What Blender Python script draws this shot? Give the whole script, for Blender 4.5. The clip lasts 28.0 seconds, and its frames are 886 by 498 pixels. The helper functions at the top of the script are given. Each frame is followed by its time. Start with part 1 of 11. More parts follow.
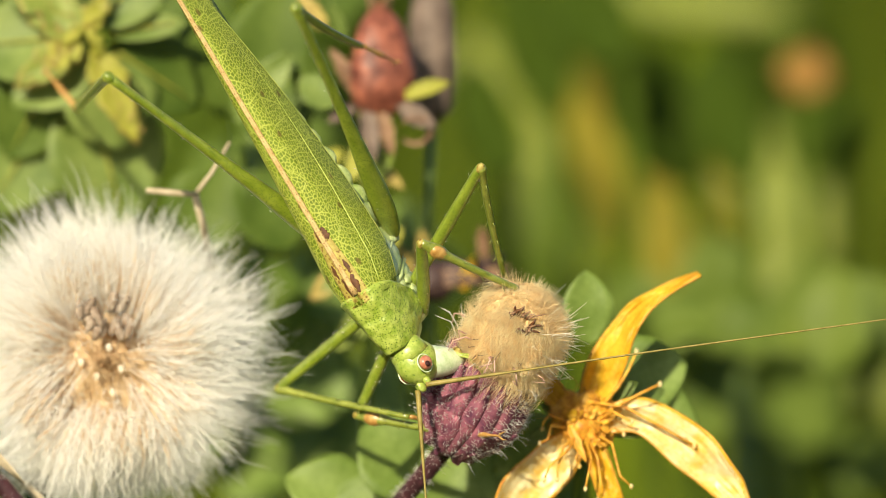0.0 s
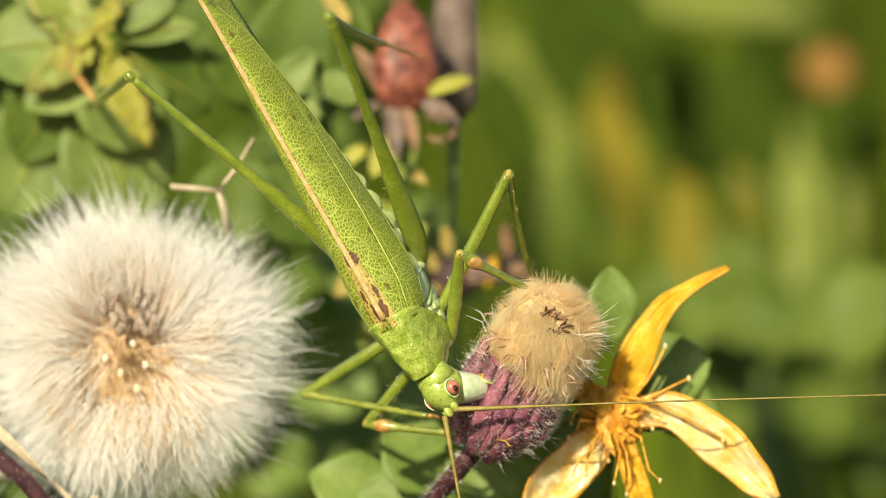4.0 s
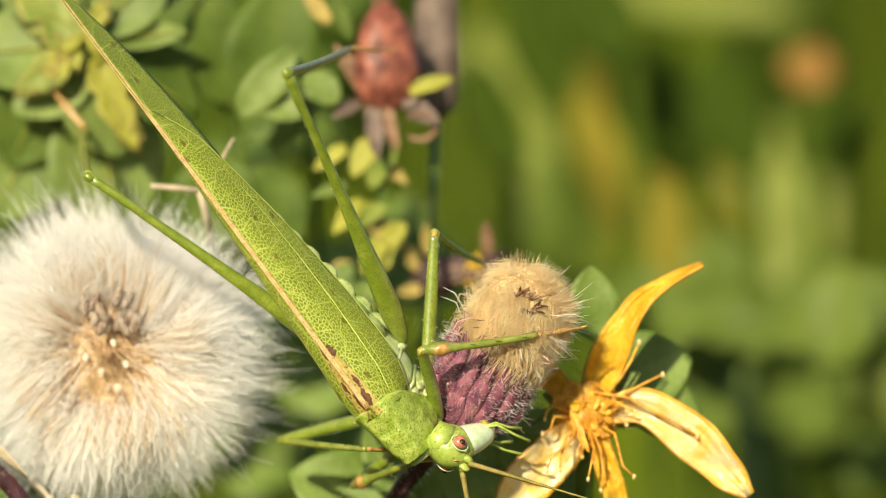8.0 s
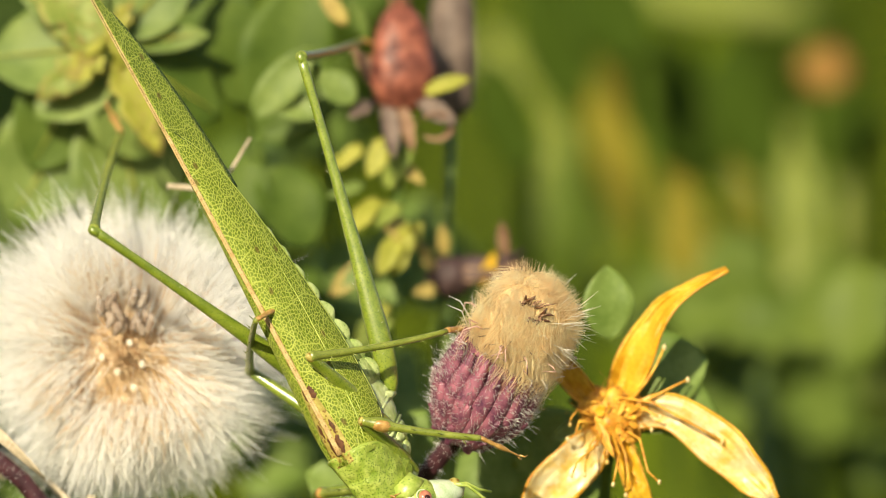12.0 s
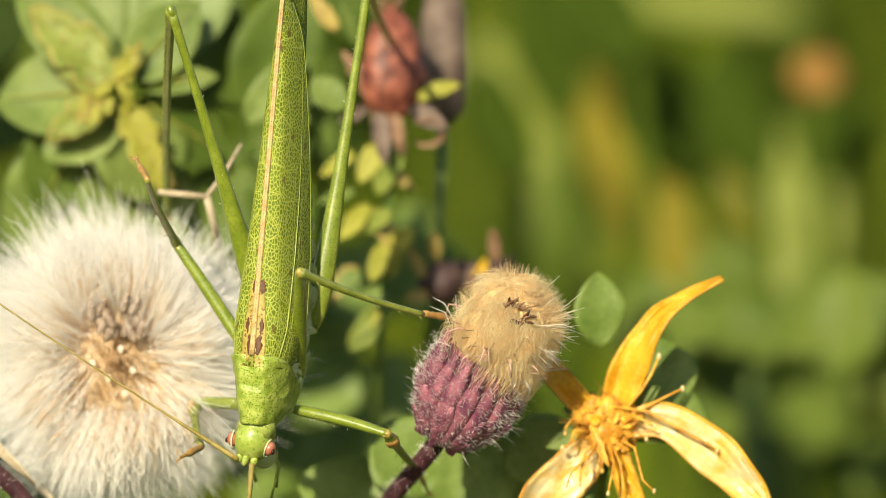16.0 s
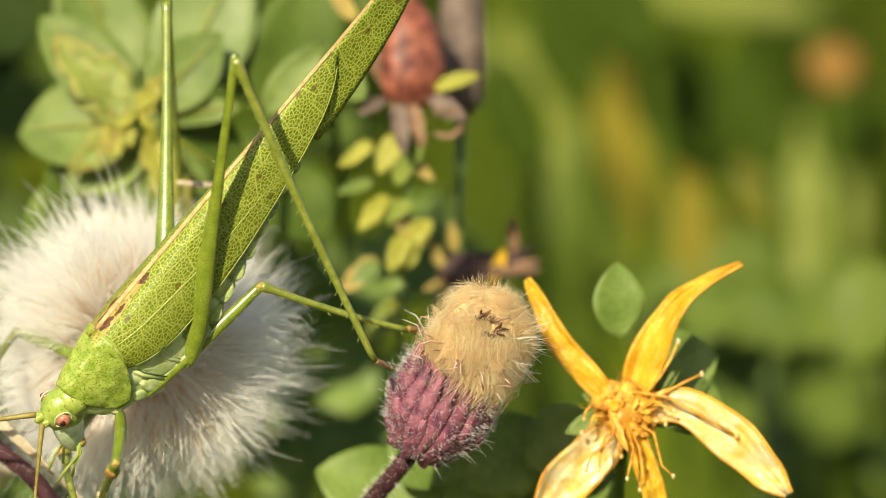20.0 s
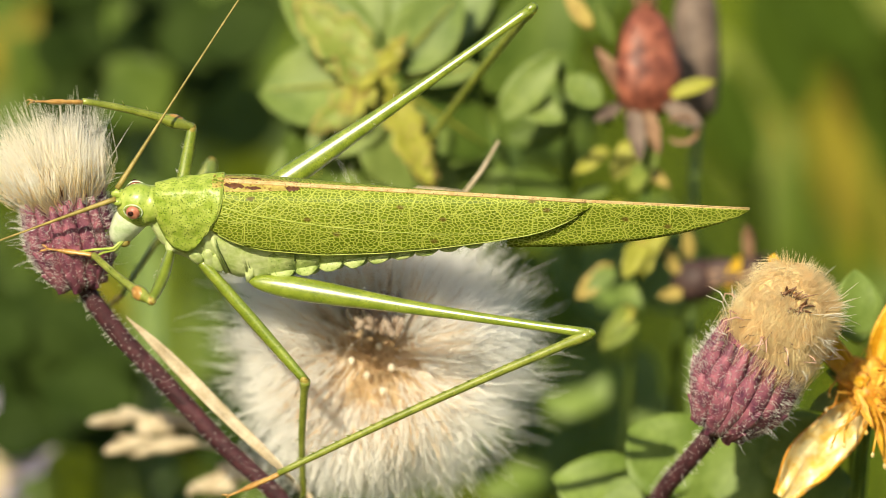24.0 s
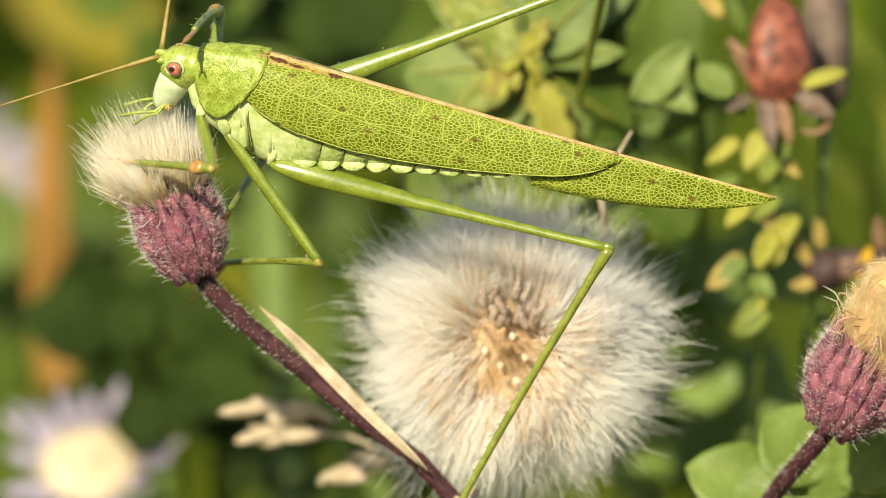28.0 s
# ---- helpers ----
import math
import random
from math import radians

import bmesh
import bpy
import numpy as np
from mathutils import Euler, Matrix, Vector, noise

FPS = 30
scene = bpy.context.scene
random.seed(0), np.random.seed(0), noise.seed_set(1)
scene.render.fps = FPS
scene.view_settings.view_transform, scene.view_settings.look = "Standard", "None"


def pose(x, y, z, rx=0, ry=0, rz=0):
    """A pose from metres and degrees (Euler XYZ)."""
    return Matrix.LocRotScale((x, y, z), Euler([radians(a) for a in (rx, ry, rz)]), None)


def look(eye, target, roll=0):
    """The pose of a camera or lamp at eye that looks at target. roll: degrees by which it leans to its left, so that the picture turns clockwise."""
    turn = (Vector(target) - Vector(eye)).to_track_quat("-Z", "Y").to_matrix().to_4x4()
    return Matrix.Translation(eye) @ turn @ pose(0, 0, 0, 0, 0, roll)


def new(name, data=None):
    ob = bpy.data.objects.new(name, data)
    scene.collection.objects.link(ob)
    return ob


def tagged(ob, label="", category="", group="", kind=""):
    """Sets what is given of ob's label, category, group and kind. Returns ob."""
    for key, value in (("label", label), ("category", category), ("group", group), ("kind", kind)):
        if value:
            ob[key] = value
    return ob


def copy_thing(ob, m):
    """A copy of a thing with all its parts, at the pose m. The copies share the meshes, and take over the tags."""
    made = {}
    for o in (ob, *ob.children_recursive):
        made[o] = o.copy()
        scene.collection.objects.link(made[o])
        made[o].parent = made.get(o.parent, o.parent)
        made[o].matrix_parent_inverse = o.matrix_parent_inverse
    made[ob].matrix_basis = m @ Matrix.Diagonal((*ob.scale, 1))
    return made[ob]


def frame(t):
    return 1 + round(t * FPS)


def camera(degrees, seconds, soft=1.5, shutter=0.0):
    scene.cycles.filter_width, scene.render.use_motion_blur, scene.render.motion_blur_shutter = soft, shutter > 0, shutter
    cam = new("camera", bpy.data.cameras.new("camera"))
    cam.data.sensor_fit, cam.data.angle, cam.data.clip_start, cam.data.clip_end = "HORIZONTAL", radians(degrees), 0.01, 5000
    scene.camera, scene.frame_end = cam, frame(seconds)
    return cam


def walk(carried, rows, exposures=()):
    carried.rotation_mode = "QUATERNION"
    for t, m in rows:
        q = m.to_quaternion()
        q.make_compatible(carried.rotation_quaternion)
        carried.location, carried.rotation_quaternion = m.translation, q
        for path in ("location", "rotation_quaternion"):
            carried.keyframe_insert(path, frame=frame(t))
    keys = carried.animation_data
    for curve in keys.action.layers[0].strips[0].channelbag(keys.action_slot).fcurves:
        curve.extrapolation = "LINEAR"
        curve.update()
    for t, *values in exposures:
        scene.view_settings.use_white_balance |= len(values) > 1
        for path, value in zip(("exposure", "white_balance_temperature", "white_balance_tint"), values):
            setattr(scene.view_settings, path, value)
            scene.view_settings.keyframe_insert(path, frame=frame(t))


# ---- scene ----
cam = camera(6.0, 28.0, 0.6)
cam.data.dof.use_dof = True
cam.data.dof.focus_distance = 0.4094
cam.data.dof.aperture_fstop = 29.0
walk(cam, [
    (0, pose(-0.000000, -0.4100, 0.000000, 90.0000, 0, 0.0000)),
    (0.5, pose(-0.000045, -0.4100, 0.000000, 90.0000, 0, 0.0052)),
    (1, pose(-0.000166, -0.4100, -0.000030, 89.9966, 0, 0.0190)),
    (1.5, pose(-0.000271, -0.4100, -0.000030, 89.9966, 0, 0.0310)),
    (2, pose(-0.000527, -0.4100, -0.000045, 89.9948, 0, 0.0603)),
    (2.5, pose(-0.000648, -0.4100, -0.000075, 89.9914, 0, 0.0741)),
    (3, pose(-0.000618, -0.4100, -0.000045, 89.9948, 0, 0.0706)),
    (3.5, pose(-0.000648, -0.4100, -0.000121, 89.9862, 0, 0.0741)),
    (5.5, pose(-0.000527, -0.4100, -0.000045, 89.9948, 0, 0.0603)),
    (6, pose(-0.000347, -0.4100, -0.000090, 89.9897, 0, 0.0396)),
    (6.5, pose(-0.000181, -0.4100, -0.000090, 89.9897, 0, 0.0207)),
    (7, pose(-0.000090, -0.4100, -0.000121, 89.9862, 0, 0.0103)),
    (7.5, pose(-0.000075, -0.4100, -0.000090, 89.9897, 0, 0.0086)),
    (8, pose(-0.000121, -0.4100, -0.000121, 89.9862, 0, 0.0138)),
    (8.5, pose(-0.000226, -0.4100, -0.000121, 89.9862, 0, 0.0258)),
    (9, pose(-0.000467, -0.4100, -0.000166, 89.9810, 0, 0.0534)),
    (9.5, pose(-0.000693, -0.4100, -0.000256, 89.9707, 0, 0.0793)),
    (10, pose(-0.000663, -0.4100, -0.000256, 89.9707, 0, 0.0758)),
    (10.5, pose(-0.000527, -0.4100, -0.000136, 89.9845, 0, 0.0603)),
    (11, pose(-0.000482, -0.4100, -0.000136, 89.9845, 0, 0.0551)),
    (11.5, pose(-0.000482, -0.4100, -0.000196, 89.9776, 0, 0.0551)),
    (12, pose(-0.000558, -0.4100, -0.000121, 89.9862, 0, 0.0638)),
    (12.5, pose(-0.000648, -0.4100, -0.000075, 89.9914, 0, 0.0741)),
    (14.5, pose(-0.000693, -0.4100, 0.000045, 90.0052, 0, 0.0793)),
    (15, pose(-0.000407, -0.4100, 0.000090, 90.0103, 0, 0.0465)),
    (15.5, pose(-0.000407, -0.4100, 0.000060, 90.0069, 0, 0.0465)),
    (16, pose(-0.000316, -0.4100, 0.000045, 90.0052, 0, 0.0362)),
    (16.5, pose(-0.000362, -0.4100, 0.000000, 90.0000, 0, 0.0414)),
    (17, pose(-0.000362, -0.4100, 0.000000, 90.0000, 0, 0.0414)),
    (17.5, pose(-0.000437, -0.4100, -0.000075, 89.9914, 0, 0.0500)),
    (18, pose(-0.000377, -0.4100, -0.000060, 89.9931, 0, 0.0431)),
    (18.5, pose(-0.000362, -0.4100, -0.000301, 89.9655, 0, 0.0414)),
    (19, pose(-0.000392, -0.4100, -0.000075, 89.9914, 0, 0.0448)),
    (19.5, pose(-0.000603, -0.4100, -0.000271, 89.9690, 0, 0.0689)),
    (20, pose(-0.000829, -0.4100, -0.000211, 89.9759, 0, 0.0948)),
    (20.5, pose(-0.001055, -0.4100, -0.000332, 89.9621, 0, 0.1206)),
    (22.5, pose(-0.002411, -0.4100, 0.000151, 90.0172, 0, 0.2757)),
    (23, pose(-0.004250, -0.4100, -0.000030, 89.9966, 0, 0.4859)),
    (23.5, pose(-0.006375, -0.4100, 0.000045, 90.0052, 0, 0.7289)),
    (24, pose(-0.007264, -0.4100, -0.000030, 89.9966, 0, 0.8305)),
    (24.5, pose(-0.007791, -0.4100, -0.000392, 89.9552, 0, 0.8908)),
    (25, pose(-0.008635, -0.4100, -0.000121, 89.9862, 0, 0.9873)),
    (25.5, pose(-0.008771, -0.4100, -0.000377, 89.9569, 0, 1.0028)),
    (26, pose(-0.008997, -0.4100, -0.000121, 89.9862, 0, 1.0287)),
    (26.5, pose(-0.009042, -0.4100, -0.000211, 89.9759, 0, 1.0338)),
    (27, pose(-0.009208, -0.4100, -0.000136, 89.9845, 0, 1.0528)),
    (27.5, pose(-0.009991, -0.4100, -0.000196, 89.9776, 0, 1.1424)),
    (28, pose(-0.010850, -0.4100, -0.000301, 89.9655, 0, 1.2406)),
])

# ---- light ----
SUN_ELEVATION, SUN_AZIMUTH = 23.0, 197.0   # degrees; azimuth clockwise from +y
world = bpy.data.worlds.new("sky")
scene.world = world
world.use_nodes = True
sky = world.node_tree.nodes.new("ShaderNodeTexSky")
sky.sky_type, sky.sun_disc = "NISHITA", False
sky.sun_elevation, sky.sun_rotation = radians(SUN_ELEVATION), radians(SUN_AZIMUTH)
world.node_tree.links.new(sky.outputs[0], world.node_tree.nodes["Background"].inputs[0])
world.node_tree.nodes["Background"].inputs[1].default_value = 0.085
sun_data = bpy.data.lights.new("sun", "SUN")
sun_data.energy, sun_data.angle, sun_data.color = 4.8, radians(0.53), (1.0, 0.885, 0.64)
a, e = radians(SUN_AZIMUTH), radians(SUN_ELEVATION)
to_sun = Vector((math.sin(a) * math.cos(e), math.cos(a) * math.cos(e), math.sin(e)))
sun = new("sun", sun_data)
sun.matrix_world = look(to_sun * 5, (0, 0, 0))
scene.view_settings.exposure = 0.38

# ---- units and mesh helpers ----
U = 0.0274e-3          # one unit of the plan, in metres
VIEW = 0.410           # from the first standpoint to the plane of the buds
rnd = random.Random(7)


def at(x, y, d=0.0):
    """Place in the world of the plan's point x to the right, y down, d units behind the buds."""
    s = (VIEW + d * U) / VIEW
    return Vector(((x - 784) * U * s, d * U, (441 - y) * U * s))


class Build:
    """Collects rings, tubes, blades and lumps into one mesh."""

    def __init__(self, scale=U):
        self.v, self.f, self.scale = [], [], scale

    def ring_mesh(self, rings, closed=True, cap=True):
        n, base = len(rings[0]), len(self.v)
        for r in rings:
            self.v += [tuple(c * self.scale for c in p) for p in r]
        for i in range(len(rings) - 1):
            for j in range(n if closed else n - 1):
                k = (j + 1) % n
                a, b = base + i * n, base + (i + 1) * n
                self.f.append((a + j, a + k, b + k, b + j))
        if cap and closed:
            self.f.append(tuple(base + j for j in reversed(range(n))))
            self.f.append(tuple(base + (len(rings) - 1) * n + j for j in range(n)))
        return self

    def tube(self, pts, radii, n=8, flat=1.0):
        pts = [Vector(p) for p in pts]
        rings, side = [], None
        for i, p in enumerate(pts):
            d = (pts[min(i + 1, len(pts) - 1)] - pts[max(i - 1, 0)]).normalized()
            if side is None:
                side = d.orthogonal().normalized()
            side = (side - d * side.dot(d)).normalized()
            up = d.cross(side)
            r = radii[i] if hasattr(radii, "__len__") else radii
            rings.append([p + (side * math.cos(q) + up * math.sin(q) * flat) * r for q in (2 * math.pi * j / n for j in range(n))])
        return self.ring_mesh(rings)

    def hair(self, p, q, w, bend=None, n=3):
        p, q = Vector(p), Vector(q)
        m = (p + q) / 2 + (bend if bend else Vector((0, 0, 0)))
        return self.tube([p, m, q], [w, w * 0.8, w * 0.25], n)

    def ribbon(self, p, q, w, bend, face):
        """A flat silky hair from p to q, its flat side turned to face."""
        m, n0 = (p + q) / 2 + bend, len(self.v)
        t = (q - p).cross(face).normalized() * w
        for c, k in ((p, 0.7), (p.lerp(m, 0.7), 1.0), (m.lerp(q, 0.5), 0.9), (q, 0.15)):
            self.v += [tuple((c - t * k) * self.scale), tuple((c + t * k) * self.scale)]
        for k in range(3):
            o = n0 + 2 * k
            self.f.append((o, o + 1, o + 3, o + 2))

    def oval(self, c, r, n=12, m=8, rot=None, lump=0.0, seed=0):
        c, rings = Vector(c), []
        for i in range(m + 1):
            th = math.pi * (0.02 + 0.96 * i / m)
            ring = []
            for j in range(n):
                ph = 2 * math.pi * j / n
                p = Vector((math.sin(th) * math.cos(ph), math.sin(th) * math.sin(ph), math.cos(th)))
                if lump:
                    p *= 1 + lump * noise.noise(p * 2.2 + Vector((seed, seed * 1.7, 0)))
                p = Vector((p.x * r[0], p.y * r[1], p.z * r[2]))
                ring.append(c + (rot @ p if rot else p))
            rings.append(ring)
        return self.ring_mesh(list(reversed(rings)))

    def sheet(self, fn, nu, nv, thick=0.0):
        """fn(u, v) -> place; u and v run from 0 to 1. With thick, a second face lies behind."""
        base = len(self.v)
        g = [[Vector(fn(i / nu, j / nv)) for j in range(nv + 1)] for i in range(nu + 1)]
        self.v += [tuple(c * self.scale for c in p) for r in g for p in r]
        idx = lambda i, j, o=0: base + o + i * (nv + 1) + j
        for i in range(nu):
            for j in range(nv):
                self.f.append((idx(i, j), idx(i + 1, j), idx(i + 1, j + 1), idx(i, j + 1)))
        if thick:
            o = (nu + 1) * (nv + 1)
            for i in range(nu + 1):
                for j in range(nv + 1):
                    du = g[min(i + 1, nu)][j] - g[max(i - 1, 0)][j]
                    dv = g[i][min(j + 1, nv)] - g[i][max(j - 1, 0)]
                    nn = du.cross(dv)
                    nn = nn.normalized() if nn.length > 1e-9 else Vector((0, 0, 0))
                    self.v.append(tuple(c * self.scale for c in g[i][j] - nn * thick))
            for i in range(nu):
                for j in range(nv):
                    self.f.append((idx(i, j, o), idx(i, j + 1, o), idx(i + 1, j + 1, o), idx(i + 1, j, o)))
            edge = [(i, 0) for i in range(nu)] + [(nu, j) for j in range(nv)] + [(i, nv) for i in range(nu, 0, -1)] + [(0, j) for j in range(nv, 0, -1)]
            for q in range(len(edge)):
                p, r = edge[q], edge[(q + 1) % len(edge)]
                self.f.append((idx(*r), idx(*p), idx(*p, o), idx(*r, o)))
        return self

    def mesh(self, name, material, smooth=True):
        me = bpy.data.meshes.new(name)
        me.from_pydata(self.v, [], self.f)
        me.materials.append(material)
        if smooth:
            me.shade_smooth()
        me.validate()
        return me


def part(name, build, material, parent, label="", smooth=True, origin=None):
    if origin:
        build.v = [(x - origin[0] * U, y - origin[1] * U, z - origin[2] * U) for x, y, z in build.v]
    ob = new(name, build.mesh(name, material, smooth))
    ob.parent = parent
    return tagged(ob, label=label)


def thing(name, label, category, m=None, group="", kind=""):
    ob = tagged(new(name), label, category, group, kind)
    ob.empty_display_size = 0.002
    if m is not None:
        ob.matrix_world = m
    return ob


# ---- materials ----
def material(name, dark, light, size=0.5, rough=0.5, bump=0.2, fine=0.08, spec=0.4, lets=0.0, spots=None, metal=0.0, island=0.0, coat=0.0):
    """A surface whose colour runs from dark to light over spots of size mm, with finer grain of fine mm, relief, and light let through."""
    mt = bpy.data.materials.new(name)
    mt.use_nodes = True
    nt = mt.node_tree
    N, Lk = nt.nodes, nt.links
    bsdf = N["Principled BSDF"]
    co = N.new("ShaderNodeTexCoord")
    n1 = N.new("ShaderNodeTexNoise")
    n1.inputs["Scale"].default_value, n1.inputs["Detail"].default_value = 1000.0 / size, 4
    n2 = N.new("ShaderNodeTexNoise")
    n2.inputs["Scale"].default_value, n2.inputs["Detail"].default_value = 1000.0 / fine, 3
    mixn = N.new("ShaderNodeMath")
    mixn.operation = "MULTIPLY_ADD"
    mixn.inputs[1].default_value = 0.45
    ramp = N.new("ShaderNodeValToRGB")
    ramp.color_ramp.elements[0].position, ramp.color_ramp.elements[1].position = 0.52, 0.95
    ramp.color_ramp.elements[0].color, ramp.color_ramp.elements[1].color = (*dark, 1), (*light, 1)
    for n in (n1, n2):
        Lk.new(co.outputs["Object"], n.inputs["Vector"])
    Lk.new(n2.outputs["Fac"], mixn.inputs[0])
    Lk.new(n1.outputs["Fac"], mixn.inputs[2])
    Lk.new(mixn.outputs[0], ramp.inputs["Fac"])
    colour = ramp.outputs["Color"]
    if spots:
        vo = N.new("ShaderNodeTexVoronoi")
        vo.inputs["Scale"].default_value = 1000.0 / spots[1]
        Lk.new(co.outputs["Object"], vo.inputs["Vector"])
        r2 = N.new("ShaderNodeValToRGB")
        r2.color_ramp.elements[0].position, r2.color_ramp.elements[1].position = spots[2], spots[2] + 0.12
        r2.color_ramp.elements[0].color, r2.color_ramp.elements[1].color = (1, 1, 1, 1), (0, 0, 0, 1)
        Lk.new(vo.outputs["Distance"], r2.inputs["Fac"])
        mx = N.new("ShaderNodeMix")
        mx.data_type = "RGBA"
        mx.inputs["B"].default_value = (*spots[0], 1)
        Lk.new(r2.outputs["Color"], mx.inputs["Factor"])
        Lk.new(colour, mx.inputs["A"])
        colour = mx.outputs["Result"]
    if island:
        gi = N.new("ShaderNodeNewGeometry")
        hs = N.new("ShaderNodeHueSaturation")
        mr = N.new("ShaderNodeMapRange")
        mr.inputs["To Min"].default_value, mr.inputs["To Max"].default_value = 1 - island, 1 + island
        Lk.new(gi.outputs["Random Per Island"], mr.inputs["Value"])
        Lk.new(mr.outputs[0], hs.inputs["Value"])
        Lk.new(colour, hs.inputs["Color"])
        colour = hs.outputs["Color"]
    Lk.new(colour, bsdf.inputs["Base Color"])
    bsdf.inputs["Roughness"].default_value = rough
    bsdf.inputs["Specular IOR Level"].default_value = spec
    bsdf.inputs["Metallic"].default_value = metal
    bsdf.inputs["Coat Weight"].default_value, bsdf.inputs["Coat Roughness"].default_value = coat, 0.30
    if bump:
        bp = N.new("ShaderNodeBump")
        bp.inputs["Strength"].default_value, bp.inputs["Distance"].default_value = bump, fine * 0.0005
        Lk.new(mixn.outputs[0], bp.inputs["Height"])
        Lk.new(bp.outputs[0], bsdf.inputs["Normal"])
    if lets:
        tr = N.new("ShaderNodeBsdfTranslucent")
        ms = N.new("ShaderNodeMixShader")
        ms.inputs[0].default_value = lets
        Lk.new(colour, tr.inputs["Color"])
        Lk.new(bsdf.outputs[0], ms.inputs[1])
        Lk.new(tr.outputs[0], ms.inputs[2])
        Lk.new(ms.outputs[0], N["Material Output"].inputs["Surface"])
    return mt


def wing_material():
    """Green forewing: a net of pale veins round darker cells, finer towards the tip."""
    mt = material("wing_net", (0.116, 0.172, 0.005), (0.175, 0.238, 0.012), 4.0, 0.42, 0.0, 0.2, 0.35, 0.12)
    nt = mt.node_tree
    N, Lk = nt.nodes, nt.links
    bsdf = N["Principled BSDF"]
    src = bsdf.inputs["Base Color"].links[0].from_socket
    co = N.new("ShaderNodeTexCoord")
    sx = N.new("ShaderNodeSeparateXYZ")
    mp = N.new("ShaderNodeCombineXYZ")
    wob = N.new("ShaderNodeTexNoise")
    wob.inputs["Scale"].default_value = 900.0
    add = N.new("ShaderNodeVectorMath")
    add.operation = "MULTIPLY_ADD"
    add.inputs[1].default_value = (0.00010, 0.00010, 0.00010)
    Lk.new(co.outputs["Object"], wob.inputs["Vector"])
    Lk.new(wob.outputs["Color"], add.inputs[0])
    Lk.new(co.outputs["Object"], add.inputs[2])
    Lk.new(add.outputs[0], sx.inputs[0])
    sq = N.new("ShaderNodeMath")
    sq.operation = "MULTIPLY"
    sq.inputs[1].default_value = 0.78
    Lk.new(sx.outputs["X"], sq.inputs[0])
    Lk.new(sq.outputs[0], mp.inputs["X"])
    side = N.new("ShaderNodeMath")
    side.operation = "ABSOLUTE"
    Lk.new(sx.outputs["Y"], side.inputs[0])
    down = N.new("ShaderNodeMath")
    down.operation = "MULTIPLY_ADD"
    down.inputs[1].default_value = -0.9
    Lk.new(side.outputs[0], down.inputs[0])
    Lk.new(sx.outputs["Z"], down.inputs[2])
    Lk.new(down.outputs[0], mp.inputs["Y"])
    total = None
    for size, w in ((0.182, 0.120), (1.2, 0.024)):
        vo = N.new("ShaderNodeTexVoronoi")
        vo.feature, vo.voronoi_dimensions = "DISTANCE_TO_EDGE", "2D"
        vo.inputs["Scale"].default_value = 1000.0 / size
        Lk.new(mp.outputs[0], vo.inputs["Vector"])
        mr = N.new("ShaderNodeMapRange")
        mr.inputs["From Min"].default_value, mr.inputs["From Max"].default_value = w * 0.4, w * 1.5
        mr.inputs["To Min"].default_value, mr.inputs["To Max"].default_value = 1, 0
        Lk.new(vo.outputs["Distance"], mr.inputs["Value"])
        if total is None:
            total = mr.outputs[0]
        else:
            mm = N.new("ShaderNodeMath")
            mm.operation = "MAXIMUM"
            Lk.new(total, mm.inputs[0])
            Lk.new(mr.outputs[0], mm.inputs[1])
            total = mm.outputs[0]
    # every cell has its own depth of green, and a few are brown
    cell = N.new("ShaderNodeTexVoronoi")
    cell.voronoi_dimensions = "2D"
    cell.inputs["Scale"].default_value = 1000.0 / 0.182
    Lk.new(mp.outputs[0], cell.inputs["Vector"])
    tone = N.new("ShaderNodeSeparateColor")
    Lk.new(cell.outputs["Color"], tone.inputs[0])
    value = N.new("ShaderNodeMapRange")
    value.inputs["To Min"].default_value, value.inputs["To Max"].default_value = 0.84, 1.14
    Lk.new(tone.outputs[0], value.inputs["Value"])
    hs = N.new("ShaderNodeHueSaturation")
    Lk.new(value.outputs[0], hs.inputs["Value"])
    Lk.new(src, hs.inputs["Color"])
    speck = N.new("ShaderNodeTexVoronoi")
    speck.voronoi_dimensions = "2D"
    speck.inputs["Scale"].default_value = 1000.0 / 2.6
    Lk.new(mp.outputs[0], speck.inputs["Vector"])
    dot = N.new("ShaderNodeMapRange")
    dot.inputs["From Min"].default_value, dot.inputs["From Max"].default_value = 0.035, 0.075
    dot.inputs["To Min"].default_value, dot.inputs["To Max"].default_value = 0.8, 0
    Lk.new(speck.outputs["Distance"], dot.inputs["Value"])
    brown = N.new("ShaderNodeMix")
    brown.data_type = "RGBA"
    brown.inputs["B"].default_value = (0.12, 0.07, 0.012, 1)
    mx = N.new("ShaderNodeMix")
    mx.data_type = "RGBA"
    mx.inputs["B"].default_value = (0.46, 0.515, 0.085, 1)
    Lk.new(total, mx.inputs["Factor"])
    Lk.new(hs.outputs[0], mx.inputs["A"])
    Lk.new(dot.outputs[0], brown.inputs["Factor"])
    Lk.new(mx.outputs["Result"], brown.inputs["A"])
    mx = brown
    Lk.new(mx.outputs["Result"], bsdf.inputs["Base Color"])
    bp = N.new("ShaderNodeBump")
    bp.inputs["Strength"].default_value, bp.inputs["Distance"].default_value = 0.5, 0.00004
    Lk.new(total, bp.inputs["Height"])
    Lk.new(bp.outputs[0], bsdf.inputs["Normal"])
    return mt


